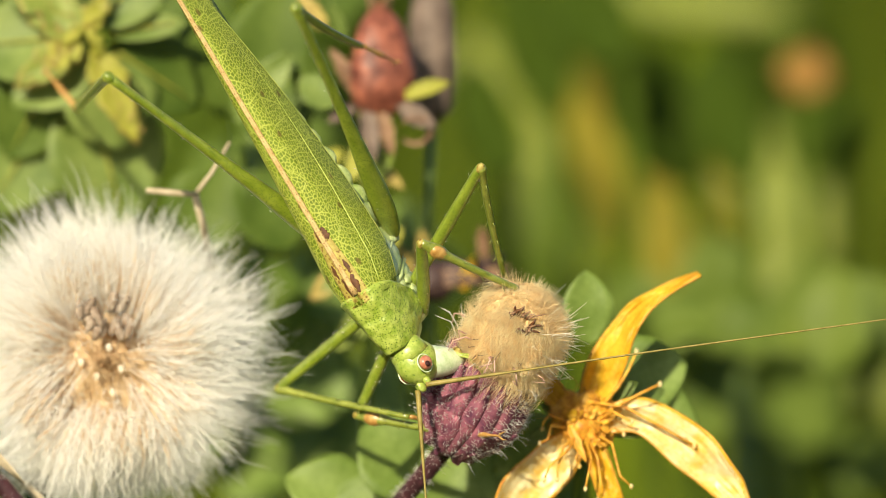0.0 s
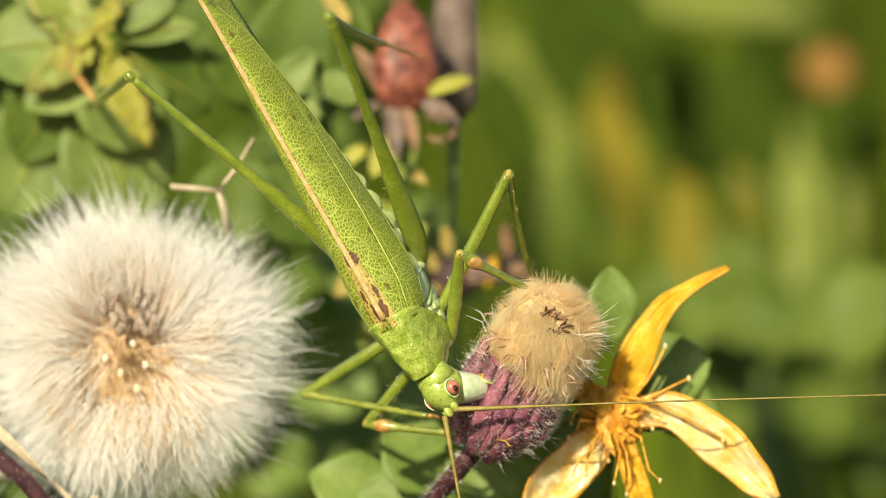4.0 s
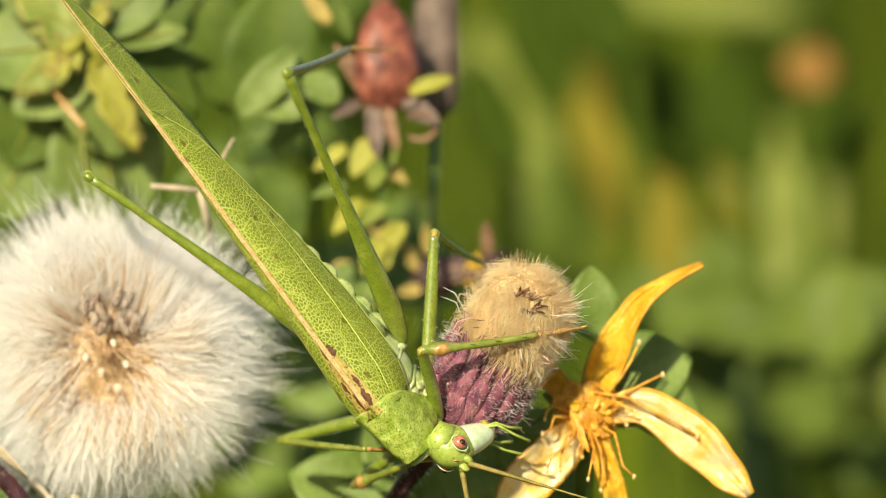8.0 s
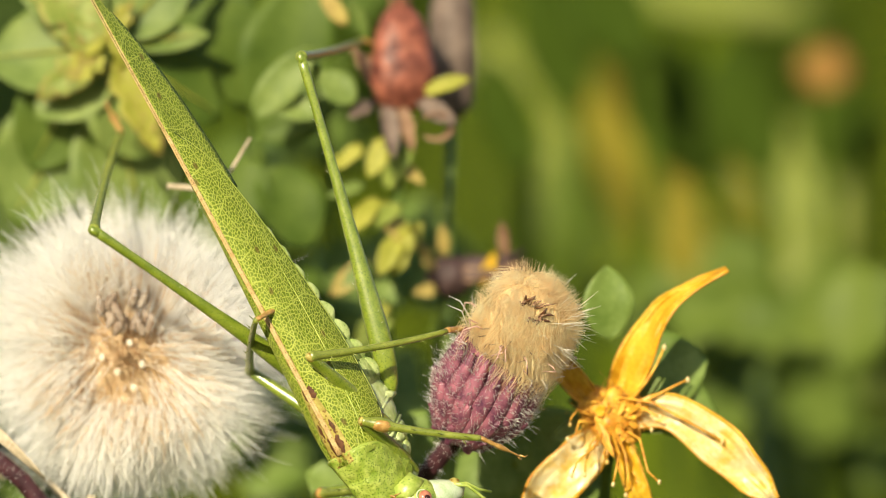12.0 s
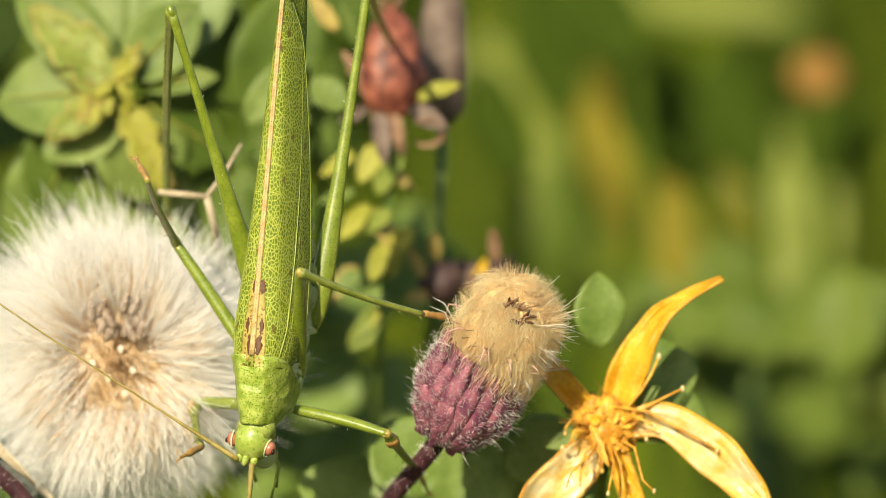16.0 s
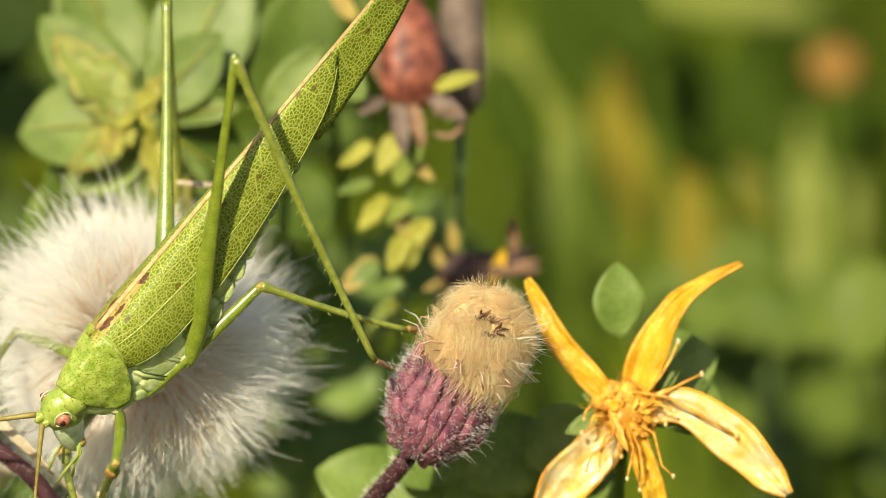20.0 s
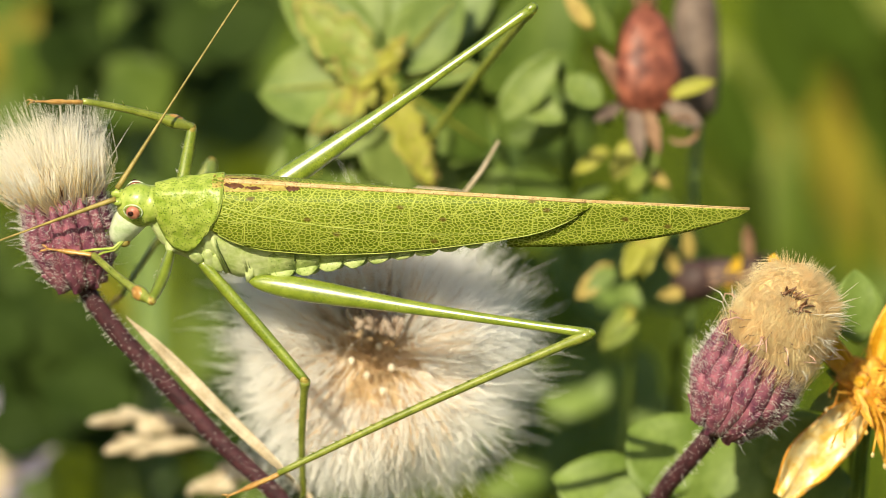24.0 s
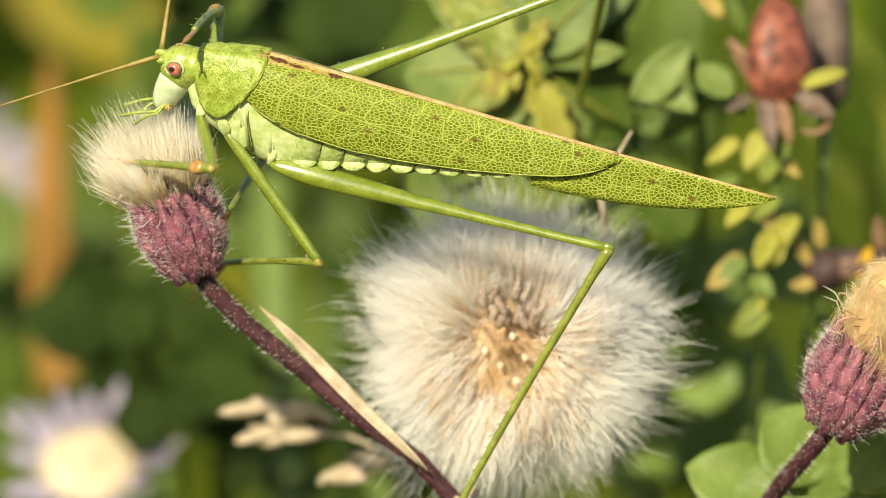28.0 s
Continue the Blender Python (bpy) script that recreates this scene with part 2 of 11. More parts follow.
M_WING = wing_material()
M_RIDGE = material("wing_ridge", (0.46, 0.30, 0.11), (0.64, 0.47, 0.22), 0.4, 0.5, 0.3, 0.1, spots=((0.17, 0.085, 0.03), 0.12, 0.16))
M_SPOT = material("brown_spot", (0.05, 0.02, 0.008), (0.16, 0.06, 0.02), 0.3, 0.5, 0.2, 0.06)
M_TAN = material("tan_patch", (0.30, 0.24, 0.04), (0.50, 0.42, 0.12), 0.35, 0.45, 0.6, 0.08, spots=((0.20, 0.11, 0.02), 0.17, 0.27))
M_PRONOTUM = material("pronotum_green", (0.21, 0.31, 0.022), (0.42, 0.49, 0.10), 0.45, 0.40, 1.0, 0.16, 0.45, spots=((0.09, 0.16, 0.012), 0.105, 0.24), coat=0.12)
M_HEAD = material("head_green", (0.25, 0.35, 0.04), (0.45, 0.52, 0.12), 0.5, 0.34, 0.5, 0.14, 0.5, spots=((0.13, 0.22, 0.03), 0.2, 0.14), coat=0.2)
M_FACE = material("pale_face", (0.50, 0.64, 0.34), (0.80, 0.87, 0.66), 0.5, 0.26, 0.2, 0.1, 0.5, coat=0.5)
M_BODY = material("flank_green", (0.42, 0.54, 0.15), (0.72, 0.79, 0.42), 0.8, 0.40, 0.5, 0.22, 0.4, coat=0.15)
M_BELLY = material("abdomen_green", (0.28, 0.38, 0.09), (0.52, 0.59, 0.25), 0.5, 0.4, 0.8, 0.2, 0.4, spots=((0.16, 0.24, 0.05), 0.16, 0.14))
M_SEAM = material("seam_green", (0.10, 0.16, 0.05), (0.18, 0.24, 0.08), 0.5, 0.4, 0.1, 0.06)
M_FEMUR = material("leg_green", (0.15, 0.21, 0.012), (0.27, 0.33, 0.036), 0.7, 0.32, 0.25, 0.06, 0.7, spots=((0.075, 0.13, 0.008), 0.095, 0.24), coat=1.0)
M_TIBIA = material("shin_green", (0.16, 0.20, 0.018), (0.31, 0.34, 0.06), 0.5, 0.32, 0.15, 0.05, 0.7, spots=((0.07, 0.11, 0.01), 0.11, 0.18), coat=0.5)
M_TARSUS = material("foot_orange", (0.32, 0.15, 0.03), (0.58, 0.36, 0.11), 0.3, 0.35, 0.2, 0.05, 0.45, coat=0.5)
M_EYE = material("eye_red", (0.36, 0.09, 0.05), (0.58, 0.24, 0.15), 0.3, 0.16, 0.05, 0.05, 0.6, coat=0.5)
M_PUPIL = material("pupil_dark", (0.03, 0.01, 0.008), (0.06, 0.02, 0.015), 0.3, 0.15, 0.0, 0.05, 0.6)
M_ANTENNA = material("antenna_brown", (0.20, 0.16, 0.03), (0.36, 0.28, 0.08), 0.4, 0.5, 0.2, 0.1)
M_BRACT = material("purple_bract", (0.085, 0.022, 0.052), (0.40, 0.145, 0.190), 0.7, 0.55, 0.7, 0.07, 0.35)
M_STEM = material("purple_stem", (0.030, 0.011, 0.015), (0.10, 0.036, 0.044), 0.6, 0.5, 0.4, 0.1, 0.35)
M_WOOL = material("tuft_core", (0.72, 0.50, 0.22), (0.92, 0.73, 0.40), 0.8, 0.8, 0.8, 0.08, 0.1)
M_TUFT = material("tan_tuft", (0.92, 0.72, 0.40), (0.99, 0.91, 0.64), 1.2, 0.6, 0.0, 0.3, 0.15, 0.45, island=0.12)
M_CREAM = material("cream_tuft", (0.97, 0.91, 0.74), (0.99, 0.98, 0.93), 3.0, 0.6, 0.0, 0.3, 0.3, 0.5, island=0.10)
M_CURL = material("pink_thread", (0.50, 0.28, 0.22), (0.70, 0.50, 0.42), 0.5, 0.5, 0.0, 0.1)
M_WHITE_HAIR = material("white_hair", (0.80, 0.77, 0.72), (0.93, 0.91, 0.88), 1.0, 0.45, 0.0, 0.2, 0.4, 0.2)
M_PAPPUS = material("pappus_white", (0.96, 0.94, 0.89), (0.99, 0.985, 0.97), 5.0, 0.6, 0.0, 0.3, 0.15, 0.6, island=0.04)
M_SEED = material("seed_tan", (0.55, 0.36, 0.18), (0.85, 0.66, 0.42), 0.6, 0.6, 0.3, 0.1, lets=0.3, island=0.25)
M_LEAF = material("leaf_green", (0.110, 0.175, 0.030), (0.26, 0.335, 0.085), 2.6, 0.5, 0.5, 0.3, 0.3, 0.25)
M_LEAF_PALE = material("leaf_pale", (0.19, 0.27, 0.075), (0.34, 0.43, 0.16), 3.0, 0.45, 0.4, 0.25, 0.4, 0.3)
M_LEAF_FRESH = material("leaf_fresh", (0.13, 0.21, 0.03), (0.27, 0.37, 0.09), 2.6, 0.45, 0.4, 0.25, 0.3, 0.3)
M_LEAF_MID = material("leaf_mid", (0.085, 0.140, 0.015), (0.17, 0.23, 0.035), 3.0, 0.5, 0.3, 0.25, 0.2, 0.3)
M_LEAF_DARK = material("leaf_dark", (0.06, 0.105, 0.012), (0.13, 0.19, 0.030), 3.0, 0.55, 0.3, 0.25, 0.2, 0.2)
M_LEAF_YELLOW = material("leaf_yellow", (0.30, 0.31, 0.03), (0.52, 0.50, 0.09), 1.6, 0.5, 0.3, 0.2, 0.35, 0.3)
M_LEAF_YOUNG = material("leaf_young", (0.17, 0.24, 0.035), (0.40, 0.44, 0.10), 2.2, 0.5, 0.3, 0.2, 0.3, 0.3)
M_LEAF_EDGE = material("leaf_margin", (0.28, 0.20, 0.05), (0.46, 0.36, 0.10), 0.8, 0.6, 0.3, 0.1)
M_CAPSULE = material("red_capsule", (0.075, 0.018, 0.012), (0.38, 0.125, 0.075), 0.8, 0.48, 0.9, 0.25, 0.4, coat=0.05)
M_DRY = material("dry_brown", (0.14, 0.07, 0.035), (0.36, 0.22, 0.13), 0.9, 0.6, 0.4, 0.15)
M_GREY = material("grey_floret", (0.18, 0.12, 0.08), (0.42, 0.34, 0.27), 0.6, 0.6, 0.3, 0.15)
M_HUSK = material("grey_husk", (0.085, 0.058, 0.045), (0.24, 0.175, 0.135), 1.2, 0.65, 0.4, 0.2)
M_DARK_BUD = material("dark_withered", (0.030, 0.016, 0.016), (0.09, 0.05, 0.045), 0.9, 0.6, 0.4, 0.15)
M_PETAL = material("withered_petal", (0.70, 0.34, 0.010), (0.92, 0.62, 0.05), 1.6, 0.42, 0.4, 0.2, 0.4, 0.25)
M_EDGE = material("petal_edge", (0.50, 0.20, 0.02), (0.78, 0.42, 0.04), 0.8, 0.5, 0.4, 0.15)
M_PETAL_PALE = material("faded_petal", (0.90, 0.60, 0.10), (0.97, 0.88, 0.56), 1.0, 0.36, 0.4, 0.2, 0.5, 0.3, spots=((0.45, 0.27, 0.06), 1.5, 0.03), coat=0.5)
M_STAMEN = material("stamen_gold", (0.42, 0.15, 0.012), (0.86, 0.50, 0.06), 0.6, 0.5, 0.3, 0.1, island=0.35)
M_STRAW = material("straw", (0.44, 0.35, 0.22), (0.72, 0.62, 0.45), 1.2, 0.5, 0.3, 0.15, 0.3, 0.15)
M_LILAC = material("lilac_ray", (0.44, 0.39, 0.56), (0.68, 0.62, 0.76), 1.5, 0.5, 0.2, 0.2, 0.3, 0.3)
M_DISC = material("cream_disc", (0.48, 0.39, 0.24), (0.74, 0.66, 0.48), 0.8, 0.6, 0.4, 0.2)
M_GREEN_STEM = material("green_stem", (0.08, 0.14, 0.025), (0.18, 0.25, 0.05), 1.5, 0.45, 0.3, 0.2, 0.4)
M_GROUND = material("meadow_soil", (0.035, 0.045, 0.012), (0.10, 0.11, 0.03), 60.0, 0.9, 0.6, 6.0, 0.1)
M_GRASS = material("far_grass", (0.100, 0.145, 0.005), (0.245, 0.300, 0.014), 40.0, 0.6, 0.0, 6.0, 0.12, 0.3, island=0.35)
M_HERB = material("far_herb", (0.028, 0.055, 0.004), (0.075, 0.115, 0.010), 40.0, 0.7, 0.0, 6.0, 0.08, 0.2, island=0.35)
M_OLIVE = material("far_stalk", (0.24, 0.20, 0.010), (0.33, 0.28, 0.025), 30.0, 0.55, 0.0, 6.0, 0.3, 0.2)
M_RUST = material("far_rust", (0.30, 0.15, 0.03), (0.40, 0.22, 0.05), 20.0, 0.6, 0.0, 5.0, 0.3, 0.2)
# leaf colour made very dark to stand in for shadowed gaps between plants
M_PAINTED_SHADE = material("painted_shade_leaf", (0.014, 0.028, 0.004), (0.036, 0.060, 0.010), 6.0, 0.7, 0.2, 0.6, 0.08, 0.08)
M_VEIN = material("leaf_vein_green", (0.26, 0.33, 0.04), (0.42, 0.46, 0.10), 0.8, 0.4, 0.2, 0.1, 0.4)
M_PALE = material("far_pale_leaf", (0.25, 0.30, 0.045), (0.37, 0.42, 0.085), 30.0, 0.45, 0.0, 6.0, 0.4, 0.3)

MOVING = {}

# ---- ground and distance ----
ground_mesh = Build(1.0)
ground_mesh.sheet(lambda u, v: ((u - 0.5) * 400, (v - 0.5) * 400, -0.42 + 0.0 * u), 40, 40)
ground = tagged(new("ground", ground_mesh.mesh("ground", M_GROUND)), "brown-green meadow soil under the herbs", "ground", kind="structure")


def leaf_blade(b, base, tip, width, cup=0.15, curl=0.0, normal=(0, -1, 0), nu=8, nv=4, shape=1.0, ragged=0.0, thick=1.2, seed=0):
    """An oval leaf from base to tip, cupped across and curled along, with a little thickness."""
    base, tip = Vector(base), Vector(tip)
    ax = tip - base
    ln = ax.length
    ax.normalize()
    nm = Vector(normal)
    nm = (nm - ax * nm.dot(ax)).normalized()
    sd = nm.cross(ax)

    def fn(u, v):
        w = math.sin(math.pi * min(1, max(0.0, u)) ** shape) ** 0.7 if 0 < u < 1 else 0.03
        s = v * 2 - 1
        rag = 1 - ragged * max(0, noise.noise(Vector((u * 7 + seed, (1 if s > 0 else 0) * 9, seed * 3.1))) + 0.15) if ragged else 1
        return (base + ax * ln * u + sd * (s * width * w * rag)
                + nm * (-abs(s) ** 1.6 * -cup * width * w + curl * ln * u * u - 0.02 * ln * math.sin(u * 9 + seed) * s))
    return b.sheet(fn, nu, nv, thick)


# ---- the bush cricket: x forward, y to its left, z up its back; rests at the rear edge of the pronotum ----
bush_cricket = thing("bush_cricket", "slender green long-winged bush cricket with red eyes, climbing over the buds", "insect")


def profile_ring(x, half, top, low, belly=0.0, n=18, square=0.75):
    """A cross-section of the body at x: half its width, its top and its lower edge."""
    pts = []
    cz, hz = (top + low) / 2, (top - low) / 2
    for j in range(n):
        q = 2 * math.pi * j / n
        c, s = math.cos(q), math.sin(q)
        pts.append((x, half * math.copysign(abs(c) ** square, c), cz + hz * math.copysign(abs(s) ** square, s)))
    return pts


def build_cricket():
    root = bush_cricket
    # pronotum: saddle with lateral lobes
    b = Build()

    def saddle(u, v):
        s = v * 2 - 1
        a = abs(s)
        front, rear = 106 - 24 * a ** 3, -14 + 28 * max(0, a - 0.30) ** 1.7 / 0.545
        x = front + (rear - front) * u
        low = (52 + 44 * math.sin(math.pi * min(1, 0.08 + u * 0.78))) * (1 - 0.12 * max(0, u - 0.8) / 0.2)
        half = 29 + 22 * u ** 0.6
        y = half * math.sin(min(1, a * 1.45) * math.pi / 2) + 6 * max(0, a - 0.5) * math.sin(math.pi * u)
        z = 5 - 24 * (1 - u) ** 1.6 - low * max(0, a - 0.22) / 0.78 - 22 * a * a - 2.5 * math.exp(-((u - 0.55) / 0.06) ** 2) * (1 - a)
        p = Vector((x, math.copysign(y, s), z))
        return p + Vector((0, s, 1 - a)) * (3.2 * noise.noise(p * 0.05) + 1.4 * noise.noise(p * 0.13))
    b.sheet(saddle, 30, 40, 3)
    shield = part("pronotum", b, M_PRONOTUM, root, "dotted yellow-green neck shield")
    b = Build()
    b.tube([Vector(saddle(1.0, v)) for v in np.linspace(0.0, 1.0, 41)], 2.4, 6)
    part("shield_rim", b, M_HEAD, shield, "pale raised rim of the shield")
    b = Build()
    b.sheet(lambda u, v: Vector(saddle(1 - (0.06 + 0.10 * math.sin(math.pi * v)) * (1 - u), 0.24 + 0.52 * v)) + Vector((0, 0, 2.2)), 6, 12, 0.8)
    part("shield_border", b, M_TAN, root, "orange-tan rear border of the shield")
    # thorax below
    b = Build()
    b.ring_mesh([profile_ring(*r, 0, 24, 0.62) for r in ((115, 20, -30, -92), (95, 30, -26, -128), (70, 37, -24, -150), (40, 41, -20, -160), (0, 44, -20, -172), (-45, 48, -22, -193), (-85, 48, -25, -195), (-110, 47, -28, -184), (-135, 42, -30, -160))])
    part("thorax", b, M_BODY, root, "pale green thorax with folded flank plates")
    for i, x in enumerate((12, -25, -62)):
        for s in (1, -1):
            b = Build()
            b.oval((x, s * 38, -104 - i * 12), (13, 8, 36), 14, 10, Euler((s * -0.1, 0.45, 0)).to_matrix(), 0.06, i)
            part("flank_plate", b, M_BODY, root)
    for s in (1, -1):
        for i, (x0, z0, x1, z1) in enumerate(((48, -90, 36, -146), (4, -66, -26, -166), (-48, -72, -70, -184))):
            b = Build()
            b.tube([(x0, s * 38, z0), (x0 * 0.6 + x1 * 0.4 + 5, s * 44.5, z0 * 0.6 + z1 * 0.4), (x1, s * (44 if i else 38), z1)], [3, 4.5, 3], 8)
            fold = part("fold", b, M_BODY, root)
            b = Build()
            b.tube([(x0 - 6, s * 39, z0), (x0 * 0.6 + x1 * 0.4 - 1, s * 46, z0 * 0.6 + z1 * 0.4), (x1 - 7, s * (46 if i else 40), z1)], [0.9, 1.5, 0.9], 6)
            part("seam", b, M_SEAM, fold, "dark seam between the flank plates")
    for i in range(8):
        for s in (1, -1):
            b = Build()
            x, z = 30 - 22 * i + rnd.uniform(-4, 4), -118 - 3.2 * min(i, 10) + rnd.uniform(-26, 26)
            b.oval((x, s * 43, z), (rnd.uniform(8, 13), 3.2, rnd.uniform(18, 32)), 12, 8, Euler((s * -0.1, rnd.uniform(0.1, 0.7), 0)).to_matrix(), 0.25, i)
            part("wrinkle", b, M_BODY, root)
    # abdomen in rings
    for i in range(9):
        x0, x1 = -100 - i * 42, -100 - (i + 1) * 42 - 6
        r0, r1 = 54 - i * 4.0, 54 - (i + 1) * 4.0
        c0 = -134 + i * 8
        b = Build()
        b.ring_mesh([profile_ring(x0, r0 * 0.90, c0 + r0, c0 - r0 * 1.02), profile_ring((x0 + x1) / 2, r0 * 0.9, c0 + 4 + r0, c0 + 4 - r0 * 1.02), profile_ring(x1, r1 * 0.93, c0 + 8 + r1, c0 + 8 - r1 * 1.06), profile_ring(x1 - 1, r1 * 0.7, c0 + 8 + r1 * 0.8, c0 + 8 - r1 * 0.8)])
        ring = part("abdomen_ring", b, M_BELLY, root)
        b = Build()
        b.tube([Vector(p) * 1.0 for p in profile_ring(x1 + 1, r1 * 0.92, c0 + 8 + r1, c0 + 8 - r1 * 1.09)] , 1.8, 5)
        part("ring_seam", b, M_SEAM, ring, "dark scalloped seam")
        for s in (1, -1):
            b = Build()
            b.oval((x0 * 0.5 + x1 * 0.5, s * r0 * 0.74, c0 - r0 * 0.40), (24, 5, 18), 12, 8, Euler((s * 0.75, 0.30, 0)).to_matrix(), 0.15, i)
            b.oval((x0 * 0.5 + x1 * 0.5 - 6, s * r0 * 0.54, c0 - r0 * 0.70), (22, 5, 12), 12, 8, Euler((s * 1.1, 0.25, 0)).to_matrix(), 0.15, i + 9)
            part("side_pleat", b, M_BELLY, ring, "pale pleated side plate")
    b = Build()
    b.tube([(-476, 0, -70), (-505, 0, -60), (-525, 0, -46)], [17, 11, 3], 8, 0.6)
    part("ovipositor", b, M_BELLY, root, "short upcurved green tail blade")
    # forewings
    for s in (1, -1):
        def wing(u, v):
            x = 4 - 666 * u
            h = 128 * float(np.interp(u, (0, 0.04, 0.15, 0.3, 0.45, 0.6, 0.75, 0.84, 0.91, 0.96, 0.985, 1), (0.62, 0.76, 0.92, 1, 0.95, 0.84, 0.68, 0.56, 0.42, 0.28, 0.16, 0.02)))
            # a flat roof over the back, then the side of the wing folded down
            flat, side = min(1.0, v / 0.16), max(0.0, v - 0.16) / 0.84
            roof = 36 * (1 - u) ** 0.9
            y = (1.5 if s > 0 else 0) + min(1, h / 60) * (0.74 + 0.26 * min(1, u / 0.10)) * (roof * flat + side ** 0.8 * (18 * (1 - u) ** 0.35 + 8)) + 7 * math.sin(math.pi * side) * (1 - u)
            z = 3 + 3 * u - 5 * flat * flat * (1 - 0.7 * u) - (0.05 * flat + 0.95 * side ** 1.08) * h * 0.86 + 4 * (1 - u)
            return (x - 14 * math.sin(math.pi * v) * (u ** 6), s * y, z)
        b = Build()
        b.sheet(wing, 40, 18, 1.5 * s)
        w = part("forewing", b, M_WING, root, "green forewing with a net of pale veins")
        b = Build()
        b.tube([Vector(wing(u, 0.0)) + Vector((0, s * 1.2, 1.2)) for u in np.linspace(0.03, 0.99, 40)], [3.6 - 1.4 * u for u in np.linspace(0, 1, 40)], 6)
        part("ridge_vein", b, M_RIDGE, w, "brown dotted ridge along the wing's upper edge")
        for v0, v1, r in ((0.34, 0.97, 2.0), (0.18, 0.50, 1.1), (0.46, 0.99, 1.1), (0.26, 0.80, 0.9)):
            b = Build()
            b.tube([Vector(wing(u, v0 + (v1 - v0) * u)) + Vector((0, s * 1.0, 0)) for u in np.linspace(0.02, 0.86, 30)], [r * (1 - 0.6 * u) for u in np.linspace(0, 1, 30)], 5)
            part("long_vein", b, M_VEIN, w)
        b = Build()
        b.tube([Vector(wing(u, 1.0)) + Vector((0, s * 1.0, 0.6)) for u in np.linspace(0.02, 0.97, 30)], 1.4, 6)
        part("wing_border", b, M_VEIN, w, "pale yellow-green lower border")
        b = Build()
        b.sheet(lambda u, v: Vector(wing(0.03 + 0.62 * u, 1.0 - (0.40 * (1 - u) ** 0.8 * min(1, 0.35 + 6 * u) + 0.02) * v)) + Vector((0, s * 0.9, 0)), 30, 5, 0.4 * s)
        part("costal_band", b, M_VEIN, w, "pale smooth band along the lower border")
        for i in range(11):
            u0 = 0.10 + 0.062 * i
            b = Build()
            b.tube([Vector(wing(u0 + 0.10 * k, 0.08 + (0.30 + 0.06 * math.sin(i * 2.1) + 0.35 * u0) * k)) + Vector((0, s * 1.0, 0)) for k in np.linspace(0, 1, 9)], [0.5, 0.8, 0.9, 0.9, 0.8, 0.8, 0.7, 0.6, 0.4], 4)
            part("branch_vein", b, M_VEIN, w)
        b = Build()
        b.sheet(lambda u, v: Vector(wing(0.01 + 0.97 * u, 0.004 + (0.10 * math.exp(-u * 6) + 0.050 * (1 - 0.6 * u)) * v)) + Vector((0, s * 0.7, 0.6)), 44, 4, 0.5 * s)
        part("back_stripe", b, M_RIDGE, w, "tan stripe along the wing's back edge")
        b = Build()
        b.sheet(lambda u, v: Vector(wing(0.012 + 0.215 * u, 0.004 + (0.12 - 0.07 * u) * v)) + Vector((0, s * 1.2, 0.9)), 12, 6, 0.5 * s)
        part("sound_field", b, M_TAN, w, "tan sound field at the wing's base")
        for u0, u1, v0, v1 in ((0.030, 0.085, 0.0, 0.085 if s > 0 else 0.05), (0.085, 0.130, 0.03, 0.07), (0.194, 0.232, 0.0, 0.075 if s > 0 else 0.04)):
            b = Build()
            b.sheet(lambda u, v: Vector(wing(u0 + (u1 - u0) * u, (v0 + v1) / 2 + (v1 - v0) * (v - 0.5) * (math.sin(math.pi * u) ** 0.5 * (0.75 + 0.9 * noise.noise(Vector((u * 5, u0 * 40, v * 2)))) if 0 < u < 1 else 0.05))) + Vector((0, s * 1.9, 1.3)), 10, 6, 0.4 * s)
            part("brown_mark", b, M_SPOT, w, "dark brown mark")
        # folded hindwing beyond the forewing's tip
        def hind(u, v):
            x = -520 - 424 * u
            h = 96 * (1 - u ** 2.2) ** 0.8 + 1
            return (x, s * (2 + 16 * v * (1 - u)), 5 - v * h + 5 * u)
        b = Build()
        b.sheet(hind, 22, 8, 1.2 * s)
        hw = part("hindwing", b, M_WING, root, "folded green hindwing tip")
        b = Build()
        b.tube([Vector(hind(u, 0.0)) for u in np.linspace(0.25, 1.0, 14)], [1.8 - 0.8 * u for u in np.linspace(0, 1, 14)], 5)
        part("ridge_vein", b, M_RIDGE, hw)
    # head, turning on the neck
    neck = (118, 0, -48)
    b = Build()
    b.oval((150, 0, -52), (42, 35, 42), 24, 14, Euler((0, 0.25, 0)).to_matrix())
    b.tube([(108, 0, -48), (125, 0, -48), (140, 0, -50)], [30, 34, 36], 18)
    rise = (118, 0, -41)
    head = part("head", b, M_HEAD, root, "pale green head with a smooth face", origin=rise)
    head.location = Vector(neck) * U
    MOVING["head"] = head

    def bit(name, b, mat, label=""):
        return part(name, b, mat, head, label, origin=rise)
    b = Build()
    b.tube([(146, 0, -46), (155, 0, -62), (165, 0, -82), (175, 0, -102), (183, 0, -120), (188, 0, -133), (190, 0, -140)], [20, 31, 32, 29, 24, 17, 6], 20, 0.90)
    bit("face", b, M_FACE, "whitish shining face")
    b = Build()
    b.oval((188, 0, -132), (10, 17, 13), 14, 8, Euler((0, -0.42, 0)).to_matrix())
    bit("upper_lip", b, M_FACE)
    b = Build()
    b.oval((190, 0, -30), (12, 6, 9), 10, 6)
    bit("crown_tip", b, M_HEAD)
